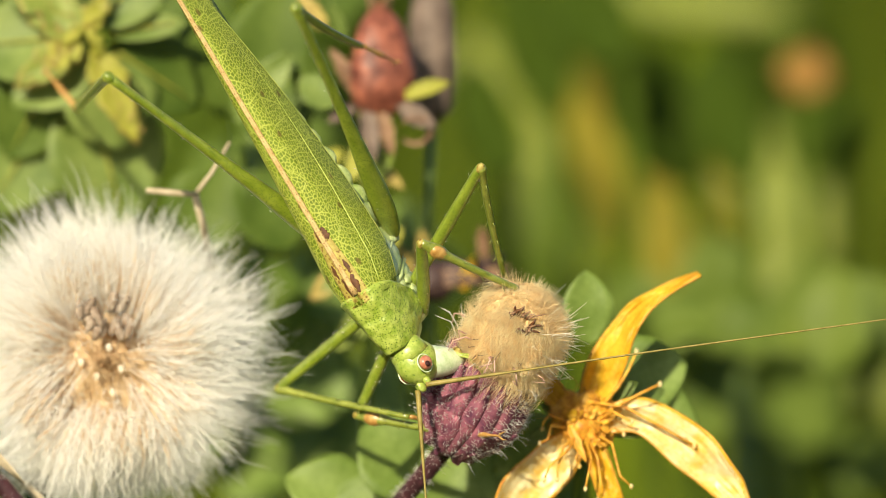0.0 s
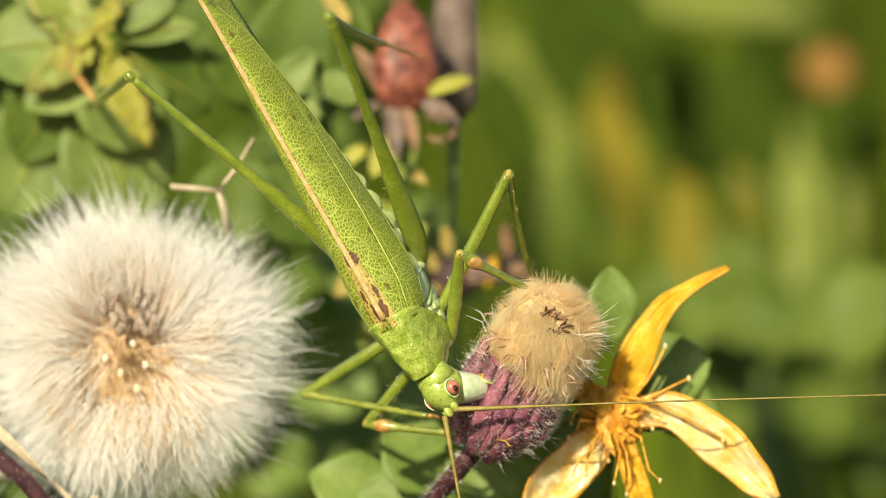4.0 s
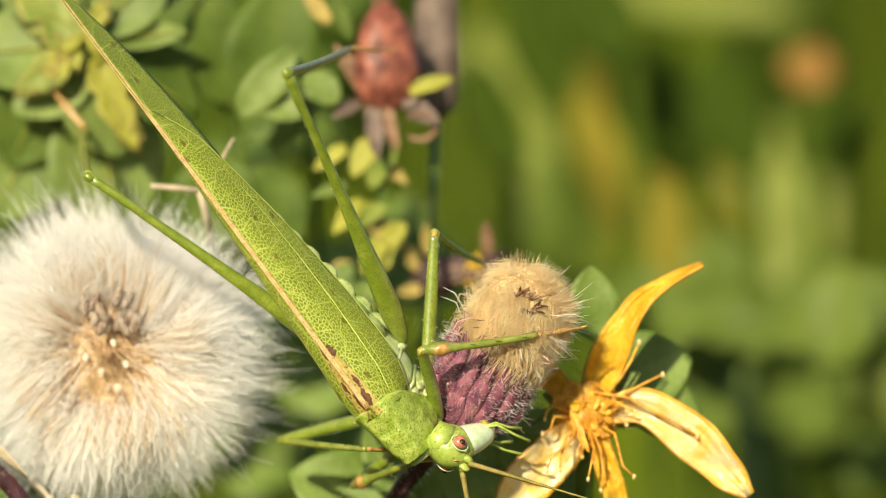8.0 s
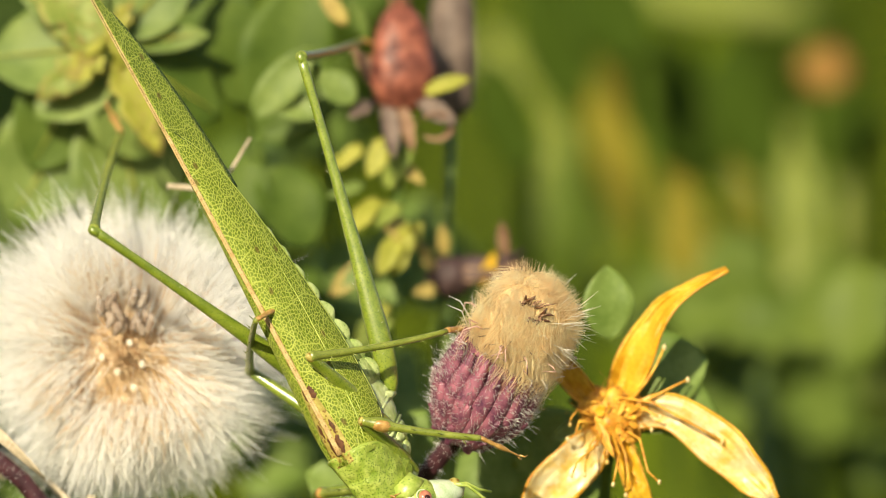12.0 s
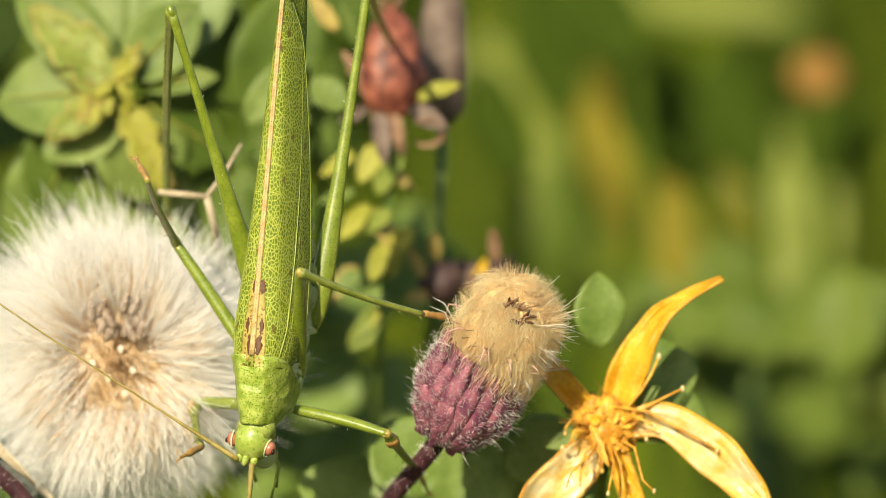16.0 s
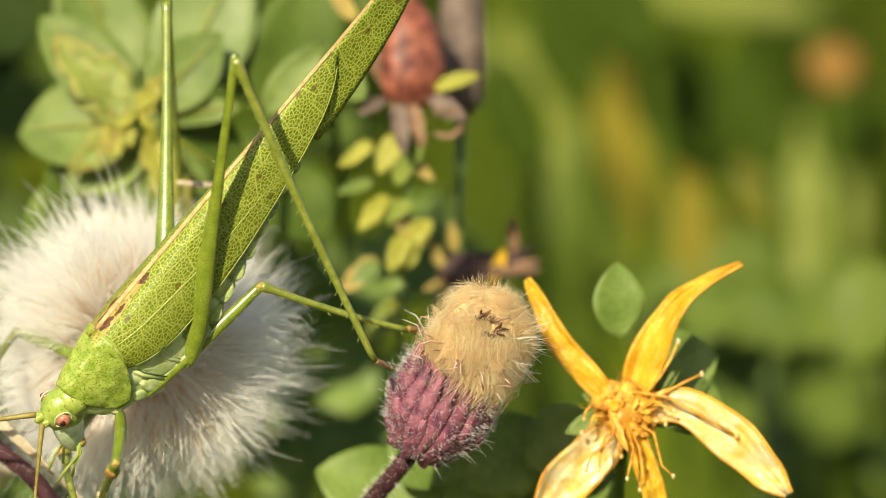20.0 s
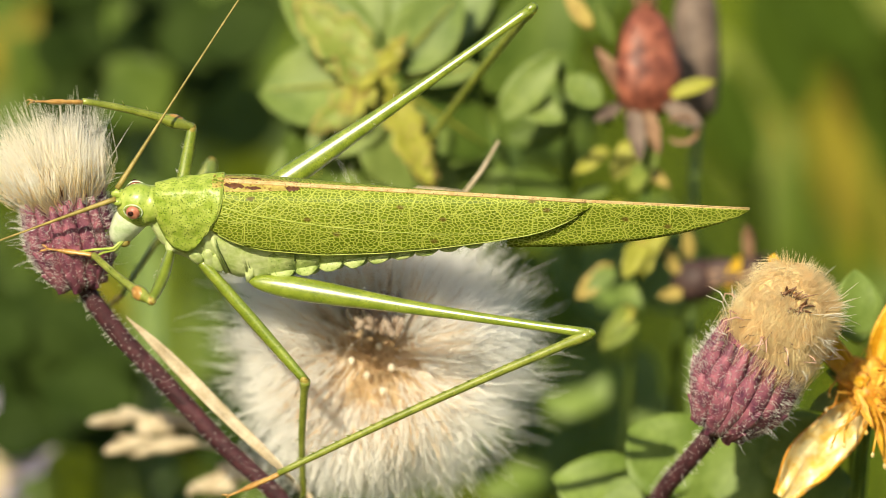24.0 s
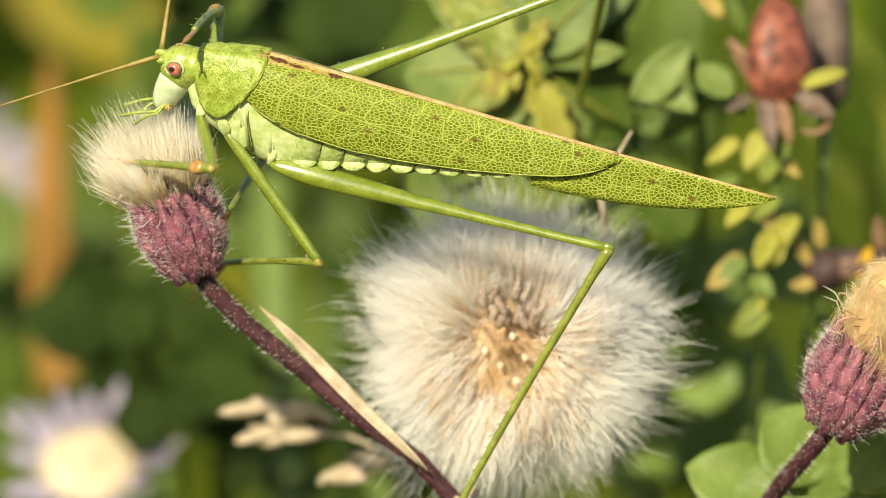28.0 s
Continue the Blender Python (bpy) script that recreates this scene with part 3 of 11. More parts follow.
    for s in (1, -1):
        b = Build()
        b.oval((160, s * 36, -40), (13.0, 9.5, 12.8), 18, 12, Euler((0, 0.2, s * -0.25)).to_matrix())
        bit("eye", b, M_EYE, "round red eye")
        b = Build()
        b.oval((163.5, s * 44.6, -36), (5.6, 3.2, 5.4), 10, 6)
        bit("pupil", b, M_PUPIL)
        b = Build()
        b.tube([(160 + 16.5 * math.cos(q), s * (33 - 2 * math.cos(q)), -40 + 15 * math.sin(q)) for q in np.linspace(0, 6.2832, 25)], 1.2, 6)
        bit("eye_ring", b, M_FACE, "pale ring round the eye")
        for dx, dz, ln in ((30, -26, 1.0), (16, -40, 0.8)):
            b = Build()
            b.tube([(174, s * 18, -114), (186 + dx * 0.3, s * 26, -128 + dz * 0.2), (200 + dx * ln, s * 24, -130 + dz * 0.4), (214 + dx * 1.5 * ln, s * 20, -126 + dz)], [3.2, 2.8, 2.4, 2.8], 7)
            bit("palp", b, M_HEAD)
        b = Build()
        b.oval((176, s * 14, -126), (11, 9, 11), 10, 6)
        bit("jaw", b, M_TAN)
        b = Build()
        b.oval((188, s * 14, -36), (10, 7, 7), 10, 6)
        bit("antenna_socket", b, M_HEAD)
    for s, key in ((1, "LA"), (-1, "RA")):
        b = Build()
        pts = [(12 * i, 4 * math.sin(i * 0.05), -0.0012 * (12 * i - 300) ** 2 * 0.08 + 8.6) for i in range(0, 110)]
        b.tube(pts, [max(1.1, 5.5 - 0.25 * i) if i < 14 else max(0.7, 2.2 - 0.013 * i) for i in range(110)], 6)
        ob = part("antenna", b, M_ANTENNA, root, "long thread-like brown-green antenna")
        MOVING[key] = ob
    # legs
    sizes = {"F": (185, 215, 90), "M": (280, 290, 95), "H": (620, 620, 110)}
    hips = {"F": (75, 32, -138), "M": (20, 36, -152), "H": (-66, 46, -180)}
    for k in "FMH":
        lf, lt, la = sizes[k]
        for s, side in ((1, "L"), (-1, "R")):
            h = hips[k]
            b = Build()
            r = {"F": 12, "M": 12, "H": 9}[k]
            b.tube([(h[0] - 6, s * (h[1] - 22), h[2] + 60), (h[0] - 4, s * (h[1] - 11), h[2] + 34), (h[0] - 1, s * (h[1] - 4), h[2] + 12), (h[0] + 1, s * h[1], h[2] - 3)], [r * 1.1, r * 1.2, r * 0.95, r * 0.5], 12)
            part("coxa", b, M_BODY, root)
            b = Build()
            n = 24
            us = [0, 0.02] + [i / n for i in range(1, n + 1)]
            if k == "H":
                rad = [float(np.interp(u, (0, 0.02, 0.05, 0.12, 0.2, 0.3, 0.42, 0.55, 0.7, 0.85, 1), (4, 11, 16.5, 21.5, 21, 18, 14, 11, 9, 8, 9))) for u in us]
            else:
                rad = [8.5 + 5 * math.sin(math.pi * u) ** 0.6 * (1 - 0.5 * u) for u in us]
            b.tube([(lf * u, 0, -4 * math.sin(math.pi * u)) for u in us], rad, 12, 0.8 if k == "H" else 0.85)
            fem = part("femur", b, M_FEMUR, root, "green thigh with dark dots")
            MOVING[side + k + "_femur"] = fem
            b = Build()
            b.oval((lf - 3, 0, 0), (13, 7.6, 9.2) if k == "H" else (11, 7.8, 8.8), 12, 8)
            part("knee", b, M_FEMUR if k == "H" else M_TAN, fem)
            b = Build()
            for i in range(26):
                u = rnd.uniform(0.1, 0.95)
                q = rnd.uniform(0, 2 * math.pi)
                rr = rad[int(u * n) + 1]
                p = Vector((lf * u, rr * math.cos(q), rr * 0.8 * math.sin(q)))
                b.hair(p * 1.0, p + Vector((4, 4 * math.cos(q), 4 * math.sin(q))), 0.45)
            tagged(part("bristles", b, M_WHITE_HAIR, fem), kind="stuff")
            b = Build()
            if k == "F":
                rt = [8 + 5.5 * math.exp(-((u - 0.17) / 0.08) ** 2) - 2.0 * u for u in us]
            else:
                rt = [(8.5 if k == "H" else 7.5) - 2.4 * u + (2 if u < 0.05 else 0) for u in us]
            b.tube([(lt * u, 0, 6 * math.sin(math.pi * u * 0.9)) for u in us], rt, 10)
            tib = part("tibia", b, M_TIBIA, root, "slender green shin with two rows of spines")
            MOVING[side + k + "_tibia"] = tib
            if k == "F":
                b = Build()
                b.oval((lt * 0.17, 0, 7), (20, 13, 9), 10, 6)
                part("hearing_organ", b, M_TARSUS, tib, "orange swollen hearing organ")
            for row in (1, -1):
                for i in range(int(lt / 26)):
                    x = 40 + i * 24
                    if x > lt - 10:
                        break
                    if i % 2 == 0 or k == "H":
                        b = Build()
                        z = 6 * math.sin(math.pi * x / lt * 0.9)
                        b.hair((x, row * 5, z + 4), (x + 8, row * 10, z + 10), 1.1, None, 4)
                        part("spine", b, M_TIBIA, tib)
            b = Build()
            xs = [0, 0.10, 0.2, 0.26, 0.36, 0.42, 0.5, 0.62, 0.75, 0.9, 1.0]
            rs = [5.5, 6.5, 5.2, 6.6, 5.2, 7.0, 7.4, 6.4, 3.2, 2.8, 2.4]
            b.tube([(la * u, 0, 0) for u in xs], rs, 8, 0.7)
            tar = part("tarsus", b, M_TARSUS, root, "orange-brown jointed foot")
            MOVING[side + k + "_tarsus"] = tar
            for sg in (1, -1):
                b = Build()
                b.tube([(la - 2, sg * 2, 0), (la + 7, sg * 6, 1), (la + 12, sg * 8, -4)], [2.2, 1.6, 0.5], 5)
                part("claw", b, M_TARSUS, tar)


build_cricket()


# ---- buds with purple bracts ----
def bud_thing(name, label, height, radius, spread, tuft_h, tuft_mat, stem_pts, group, seed, dome=True, hairs=3400):
    """A composite bud: overlapping purple bracts, a brush of seed hairs, white bristles and a stem; base at the origin, z along its axis."""
    r = random.Random(seed)
    root = thing(name, label, "flower bud", group=group)
    b = Build()
    b.tube(stem_pts, [17 - 2 * i / len(stem_pts) for i in range(len(stem_pts))], 12)
    stem = part("stem", b, M_STEM, root, "dark purple hairy stem")
    b = Build()
    for i in range(700):
        k = r.random() * min(6.0, len(stem_pts) - 1.01)
        p = Vector(stem_pts[int(k)]).lerp(Vector(stem_pts[int(k) + 1]), k % 1)
        q = r.uniform(0, 6.28)
        o = Vector((math.cos(q), math.sin(q), r.uniform(-0.3, 0.3)))
        b.hair(p + o * 13, p + o * r.uniform(18, 30), 0.5)
    tagged(part("stem_hairs", b, M_WHITE_HAIR, stem), kind="stuff")

    def wall(z):
        u = z / height
        return radius * (0.50 + 0.50 * math.sin(min(1, u * 1.75) * math.pi / 2) - 0.10 * max(0, u - 0.6) / 0.4)
    b = Build()
    b.ring_mesh([[(wall(z) * 0.9 * math.cos(q), wall(z) * 0.9 * math.sin(q), z) for q in (2 * math.pi * j / 24 for j in range(24))] for z in [height * i / 10 for i in range(11)]])
    part("cup", b, M_BRACT, root)
    for ring, (n, z0, z1, lift) in enumerate(((17, 0, height * 1.05, 0.96), (9, -4, height * 0.55, 0.99), (7, -8, height * 0.22, 1.02))):
        for i in range(n):
            q0 = 2 * math.pi * (i + 0.5 * (ring % 2) + r.uniform(-0.08, 0.08)) / n
            zz1 = z1 * r.uniform(0.93, 1.05)
            half = 2 * math.pi / (n if ring == 0 else 17) * 0.52

            def bract(u, v):
                z = z0 + (zz1 - z0) * u
                w = half * (0.85 + 0.25 * math.sin(math.pi * u)) * (1 - max(0, (u - 0.72) / 0.28) ** 1.5 * 0.92)
                s = v * 2 - 1
                q = q0 + w * s
                rr = wall(max(0, z)) * lift + 8 * (1 - s * s) + 1.5 * math.exp(-(s / 0.16) ** 2) - 4 + (3 * u ** 6)
                return (rr * math.cos(q), rr * math.sin(q), z)
            b = Build()
            b.sheet(bract, 8, 4, 2.0)
            part("bract", b, M_BRACT, root)
    b = Build()
    for i in range(hairs):
        z = height * r.random()
        q = r.uniform(0, 6.28)
        o = Vector((math.cos(q), math.sin(q), r.uniform(-0.2, 0.9)))
        rr = wall(z) * 1.02
        p = Vector((rr * math.cos(q), rr * math.sin(q), z))
        ln = r.uniform(5, 14) if r.random() < 0.95 else r.uniform(20, 40)
        b.hair(p, p + o.normalized() * ln, 0.36, Vector((r.uniform(-5, 5), r.uniform(-5, 5), r.uniform(-2, 5))))
    tagged(part("bristles", b, M_WHITE_HAIR, root, "stiff white bristles"), kind="stuff")
    # seed hairs: a woolly ball, or an open brush
    b = Build()
    if dome:
        mid_z, ball = height + tuft_h * 0.52, Vector((radius * 0.83, radius * 0.80, tuft_h * 0.62))
        core = Build()

        def surface(d):
            """A point of the uneven wool ball in the direction d."""
            box = 1 / (abs(d.x) ** 2.7 + abs(d.y) ** 2.7 + abs(d.z) ** 2.7) ** (1 / 2.7)
            k = box * (1 + 0.13 * noise.noise(d * 1.6 + Vector((seed * 0.37, 0, 0)))) * (1 - 0.10 * math.exp(-((d.x - 0.02) ** 2 + (d.z - 0.5) ** 2) / 0.07) * (d.y < 0)) * 0.95
            return Vector((d.x * ball.x * k, d.y * ball.y * k, d.z * ball.z * k + mid_z))
        rings = [[surface(Vector((math.sin(th) * math.cos(ph), math.sin(th) * math.sin(ph), math.cos(th)))) * 1.0 for ph in np.linspace(0, 2 * math.pi, 36, endpoint=False)] for th in np.linspace(3.08, 0.06, 24)]
        core.ring_mesh(rings)
        part("tuft_core", core, M_WOOL, root)
        # combed wool that lies in whorls, then a fringe of stiffer hairs standing off the rim
        for i in range(8200):
            z, q = r.uniform(-0.92, 1), r.uniform(0, 6.2832)
            d = Vector((math.sqrt(1 - z * z) * math.cos(q), math.sqrt(1 - z * z) * math.sin(q), z))
            p = surface(d) + d * r.uniform(-3, 4)
            field = noise.noise_vector(d * 1.7 + Vector((seed, 0, 0)))
            lay = Vector((d.x * 0.5 + 0.35, d.y * 0.3, -0.55)) + field * 1.5 + Vector((r.gauss(0, 0.38), r.gauss(0, 0.38), r.gauss(0, 0.38)))
            lay = (lay - d * lay.dot(d)).normalized()
            ln = r.uniform(24, 70)
            e2 = (d * r.uniform(-0.12, 0.20) + lay).normalized()
            b.hair(p, p + e2 * ln - d * (ln * ln * 0.0016), 0.34, d * 4 + field * 3)
        for i in range(2300):
            q, z = r.gauss(0.1, 1.3), r.uniform(-0.25, 1)
            d = Vector((math.sqrt(1 - z * z) * math.cos(q), math.sqrt(1 - z * z) * math.sin(q), z))
            p = surface(d) - d * 3
            bunch = noise.noise_vector(d * 5 + Vector((0, seed, 0)))
            if d.y < -0.45:
                continue
            e2 = (d + bunch * 0.7 + Vector((r.gauss(0, 0.2), r.gauss(0, 0.2), r.gauss(0.05, 0.2)))).normalized()
            b.hair(p, p + e2 * r.uniform(14, 38), 0.45, bunch * 6)
        for i in range(760):
            q = r.uniform(0, 6.2832) if i < 220 else r.gauss(-0.55, 0.55)
            p = Vector((math.cos(q) * ball.x * 0.93, math.sin(q) * ball.y * 0.93, mid_z - ball.z * r.uniform(0.15, 0.5)))
            e2 = p + Vector((math.cos(q) * r.uniform(4, 30), math.sin(q) * r.uniform(4, 30), r.uniform(-84, -15)))
            b.hair(p, e2, 0.45, Vector((math.cos(q) * 14 + r.gauss(0, 5), math.sin(q) * 14 + r.gauss(0, 5), 6)))
    else:
        core = Build()
        core.oval((0, 0, height * 0.9 + tuft_h * 0.20), (radius * 0.50, radius * 0.50, tuft_h * 0.30), 20, 12, None, 0.2, seed)
        part("tuft_core", core, M_WOOL, root)
        low = Build()
        for wisp in range(96):
            # two lobes with a parting between them, each wisp drawn to a point
            q, k = wisp * 2.39996 + r.gauss(0, 0.2), math.sqrt((wisp + 0.5) / 96)
            side = -1 if math.cos(q) * k < -0.22 else 1
            foot = Vector((math.cos(q) * k * radius * 0.66, math.sin(q) * k * radius * 0.66, height * 0.86))
            lean = spread * 0.5 + 0.44 * k * r.uniform(0.3, 1.25)
            way = (Vector((math.sin(lean) * k * math.cos(q) - (0.16 if side < 0 else -0.03), math.sin(lean) * k * math.sin(q), math.cos(lean))) + Vector((r.gauss(0, 0.10), r.gauss(0, 0.10), 0))).normalized()
            tall = tuft_h * r.uniform(0.72, 1.16) * (1 - 0.20 * k) * (1.04 if side < 0 else 1.0)
            bow = Vector((math.cos(q), math.sin(q), 0)) * (5 * k) + Vector((r.gauss(0, 8), r.gauss(0, 8), 0))
            point = r.uniform(0.015, 0.06)
            for j in range(54):
                tan = j % 5 < 2
                o = Vector((r.gauss(0, 1), r.gauss(0, 1), r.gauss(0, 0.6)))
                ln = tall * (r.uniform(0.35, 0.68) if tan else r.uniform(0.66, 1.0)) + height * 0.12
                (low if tan else b).hair(foot + o * 6, foot + way * ln + o * (3 + point * ln), 0.62, bow + o * 3.5)
        for i in range(150):
            # loose bristles that stand out of the brush
            q, k = r.uniform(0, 6.2832), r.uniform(0.3, 1.0)
            p = Vector((math.cos(q) * k * radius * 0.6, math.sin(q) * k * radius * 0.6, height))
            d = Vector((math.cos(q) * k * 0.46 + r.gauss(0, 0.2), math.sin(q) * k * 0.46 + r.gauss(0, 0.2), 1)).normalized()
            b.hair(p, p + d * tuft_h * r.uniform(0.85, 1.12), 0.7, Vector((r.gauss(0, 6), r.gauss(0, 6), 0)))
        tagged(part("lower_wool", low, M_TUFT, root, "tan lower hairs of the brush"), kind="stuff")
        for i in range(60):
            q = r.uniform(0, 6.2832)
            p = Vector((math.cos(q) * radius * 0.66, math.sin(q) * radius * 0.72, height * r.uniform(1.0, 1.25)))
            bb = Build()
            bb.hair(p, p + Vector((math.cos(q) * 8 + r.gauss(0, 6), math.sin(q) * 8, r.uniform(18, 62))), 1.5, None, 4)
            part("brown_scale", bb, M_SPOT, root)
    tuft = tagged(part("seed_tuft", b, tuft_mat, root, "dense wool of silky seed hairs"), kind="stuff")
    if dome:
        for i in range(46):
            # a torn ring of withered florets, thick on two sides, and some loose threads
            if i < 34:
                q = r.gauss(2.3, 0.55) if i < 18 else r.gauss(5.6, 0.5) if i < 29 else r.uniform(0, 6.28)
                k = r.uniform(0.75, 1.1)
                d = Vector((-0.02 + 0.27 * k * math.cos(q), -0.72, 0.60 + 0.20 * k * math.sin(q)))
            else:
                d = Vector((r.uniform(-0.7, 0.5), -0.85, r.uniform(-0.7, -0.1)))
            d.normalize()
            p = surface(d)
            bb = Build()
            bb.hair(p - d * 2, p + d * r.uniform(9, 18) + Vector((r.gauss(4, 6), r.gauss(0, 3), r.gauss(3, 6))) * (1.2 if i < 34 else 2.4), r.uniform(1.8, 4.2) if i < 34 else 0.9, d * 9, 5)
            part("withered_floret", bb, M_SPOT if i % 3 == 0 and i < 34 else M_DRY, tuft)
        bb = Build()
        for i in range(120):
            q, z = r.gauss(0.1, 0.5), r.uniform(-0.3, 0.85)
            c = math.sqrt(1 - z * z)
            d = Vector((c * math.cos(q), c * math.sin(q), z))
            p = surface(d)
            bb.hair(p, p + (d + Vector((r.gauss(0, 0.25), r.gauss(0, 0.25), r.gauss(0.1, 0.25)))) * r.uniform(22, 42), 0.9, Vector((0, 0, r.gauss(0, 4))))
        tagged(part("bristle_tip", bb, M_CREAM, tuft, "stiff whitish bristle tips"), kind="stuff")
        for i in range(12):
            q = r.uniform(0, 6.28)
            p = Vector((math.cos(q) * ball.x, math.sin(q) * ball.y, mid_z - ball.z * 0.3))
            bb = Build()
            bb.tube([p, p + Vector((math.cos(q) * 22, math.sin(q) * 22, 4)), p + Vector((math.cos(q) * 34 + r.uniform(-14, 14), math.sin(q) * 34, r.uniform(-24, 10))), p + Vector((math.cos(q) * 24 + r.uniform(-20, 20), math.sin(q) * 30, r.uniform(-40, -10)))], [1.6, 1.5, 1.3, 0.8], 5)
            part("curled_style", bb, M_CURL, tuft, "curled pinkish thread")
    b = Build()
    for i in range(26):
        q = r.uniform(0, 6.28)
        p = Vector((math.cos(q) * radius * 0.9, math.sin(q) * radius * 0.9, height * r.uniform(0.8, 1.15)))
        e2 = p + Vector((math.cos(q) * r.uniform(20, 60), math.sin(q) * r.uniform(20, 60), r.uniform(-10, 50)))
        b.hair(p, e2, 1.1, Vector((r.uniform(-12, 12), r.uniform(-12, 12), r.uniform(-4, 14))))
    tagged(part("stray_hairs", b, M_WHITE_HAIR, root), kind="stuff")
    return root


flower_bud = bud_thing("flower_bud", "purple flower bud with a tan tuft on a dark stem", 176, 94, 0.20, 132, M_TUFT,
                       [(0, 0, 6), (-8, 6, -60), (-22, 40, -160), (-30, 110, -330), (-20, 330, -800), (0, 700, -2600), (20, 900, -15000)], "purple buds", 11)
CREAM_TILT = pose(0, 0, 0, 14, -17, 0)
cream_bud = bud_thing("cream_bud", "purple flower bud opening into a cream brush on a dark stem", 165, 79, 0.20, 168, M_CREAM,
                      [CREAM_TILT.inverted() @ Vector(p) for p in ((0, 0, 6), (22, 8, -30), (82, 22, -94), (166, 40, -168), (272, 55, -266), (378, 70, -348), (560, 110, -560), (760, 200, -1100), (850, 300, -15000))], "purple buds", 23, dome=False)
cream_bud.matrix_world = Matrix.Translation(at(-360, 503, 120)) @ CREAM_TILT

# ---- the white seed head ----
def build_seed_head():
    c = at(190, 636, 300)
    root = thing("dandelion_clock", "round white downy seed head with a tan centre", "seed head", Matrix.Translation(c))
    r = random.Random(3)
    b = Build()
    b.oval((0, 60, 0), (50, 34, 48), 18, 10, None, 0.15, 2)
    part("receptacle", b, M_SEED, root, "tan knobbly seed base")
    b = Build()
    b.tube([(0, 80, -20), (10, 120, -200), (0, 200, -700), (0, 320, -3000), (0, 400, -15300)], [16, 16, 18, 20, 24], 10)
    part("stem", b, M_GREEN_STEM, root)
    b = Build()
    b.oval((0, 100, 0), (188, 140, 188), 40, 24, None, 0.12, 6)
    part("down_core", b, M_PAPPUS, root)
    # tufts of down fanning out round an open tan middle
    mid = Vector((0, 60, 0))
    n = 150
    for i in range(n):
        k = (i + 0.5) / n
        th = math.acos(0.73 - 0.96 * k) + r.gauss(0, 0.06)
        q = i * 2.39996 + r.gauss(0, 0.16)
        d = Vector((math.sin(th) * math.cos(q), -math.cos(th), math.sin(th) * math.sin(q)))
        long = r.uniform(186, 266) * (1 + 0.05 * math.sin(3 * q + 1))
        sway = Vector((r.gauss(0, 26), r.gauss(0, 12), r.gauss(0, 26)))
        b = Build()
        for j in range(210):
            o = Vector((r.gauss(0, 1), r.gauss(0, 1), r.gauss(0, 1)))
            p = mid + d * r.uniform(85, 150) + o * 11
            b.ribbon(p, mid + d * (long * r.uniform(0.70, 1.12)) + o * 36, 0.66, sway + o * 5, Vector((-0.30 + 0.15 * d.x, -0.88, 0.40 + 0.15 * d.z)) + o * 0.12)
        if th < 1.25:
            bb = Build()
            for j in range(80):
                o = Vector((r.gauss(0, 1), r.gauss(0, 1), r.gauss(0, 1)))
                bb.ribbon(mid + d * 90 + o * 9, mid + d * r.uniform(150, 250) * (1.2 - 0.30 * th) + o * 22, 0.9, sway * 0.6, Vector((-0.35, -0.85, 0.45)) + o * 0.2)
            tagged(part("seed_stalk", bb, M_SEED, root, "tan stalks inside the down"), kind="stuff")
        tagged(part("down_tuft", b, M_PAPPUS, root, "tuft of silky white down"), kind="stuff")
    b = Build()
    for i in range(900):
        q, k = r.uniform(0, 6.2832), abs(r.gauss(0, 0.70))
        d = Vector((math.sin(k) * math.cos(q), -math.cos(k), math.sin(k) * math.sin(q)))
        b.hair(mid + d * 76, mid + d * r.uniform(115, 190), 1.3, Vector((r.gauss(0, 7), 0, r.gauss(0, 7))))
    b.oval((0, -30, 0), (104, 36, 104), 20, 10, None, 0.3, 8)
    tagged(part("tan_heart", b, M_SEED, root, "tan stalks at the heart of the down"), kind="stuff")
    for x, z in ((-16, -30), (6, 22), (28, -16), (-44, -4), (12, -58)):
        b = Build()
        b.oval((x, -84, z), (6, 5, 7), 10, 6, None, 0.2, 3)
        part("seed_tip", b, M_CREAM, root, "pale rounded seed tip")
    for i in range(16):
        q = r.uniform(0.2, 1.2)
        p = Vector((r.uniform(-50, 44), -96 + r.uniform(-14, 14), 72 + r.uniform(-24, 36)))
        b = Build()
        b.oval(p, (9, 8, 19), 8, 6, Euler((0, r.uniform(-0.6, 0.6), 0)).to_matrix(), 0.3, i)
        part("withered_floret", b, M_GREY, root)
    return root


seed_head = build_seed_head()


# ---- leafy sprig with chewed leaves ----
SPRIG_AT = at(150, 60, 450)
leaf_sprig = thing("leaf_sprig", "sprig of blue-green oval leaves with chewed yellow young leaves", "plant", Matrix.Translation(SPRIG_AT))


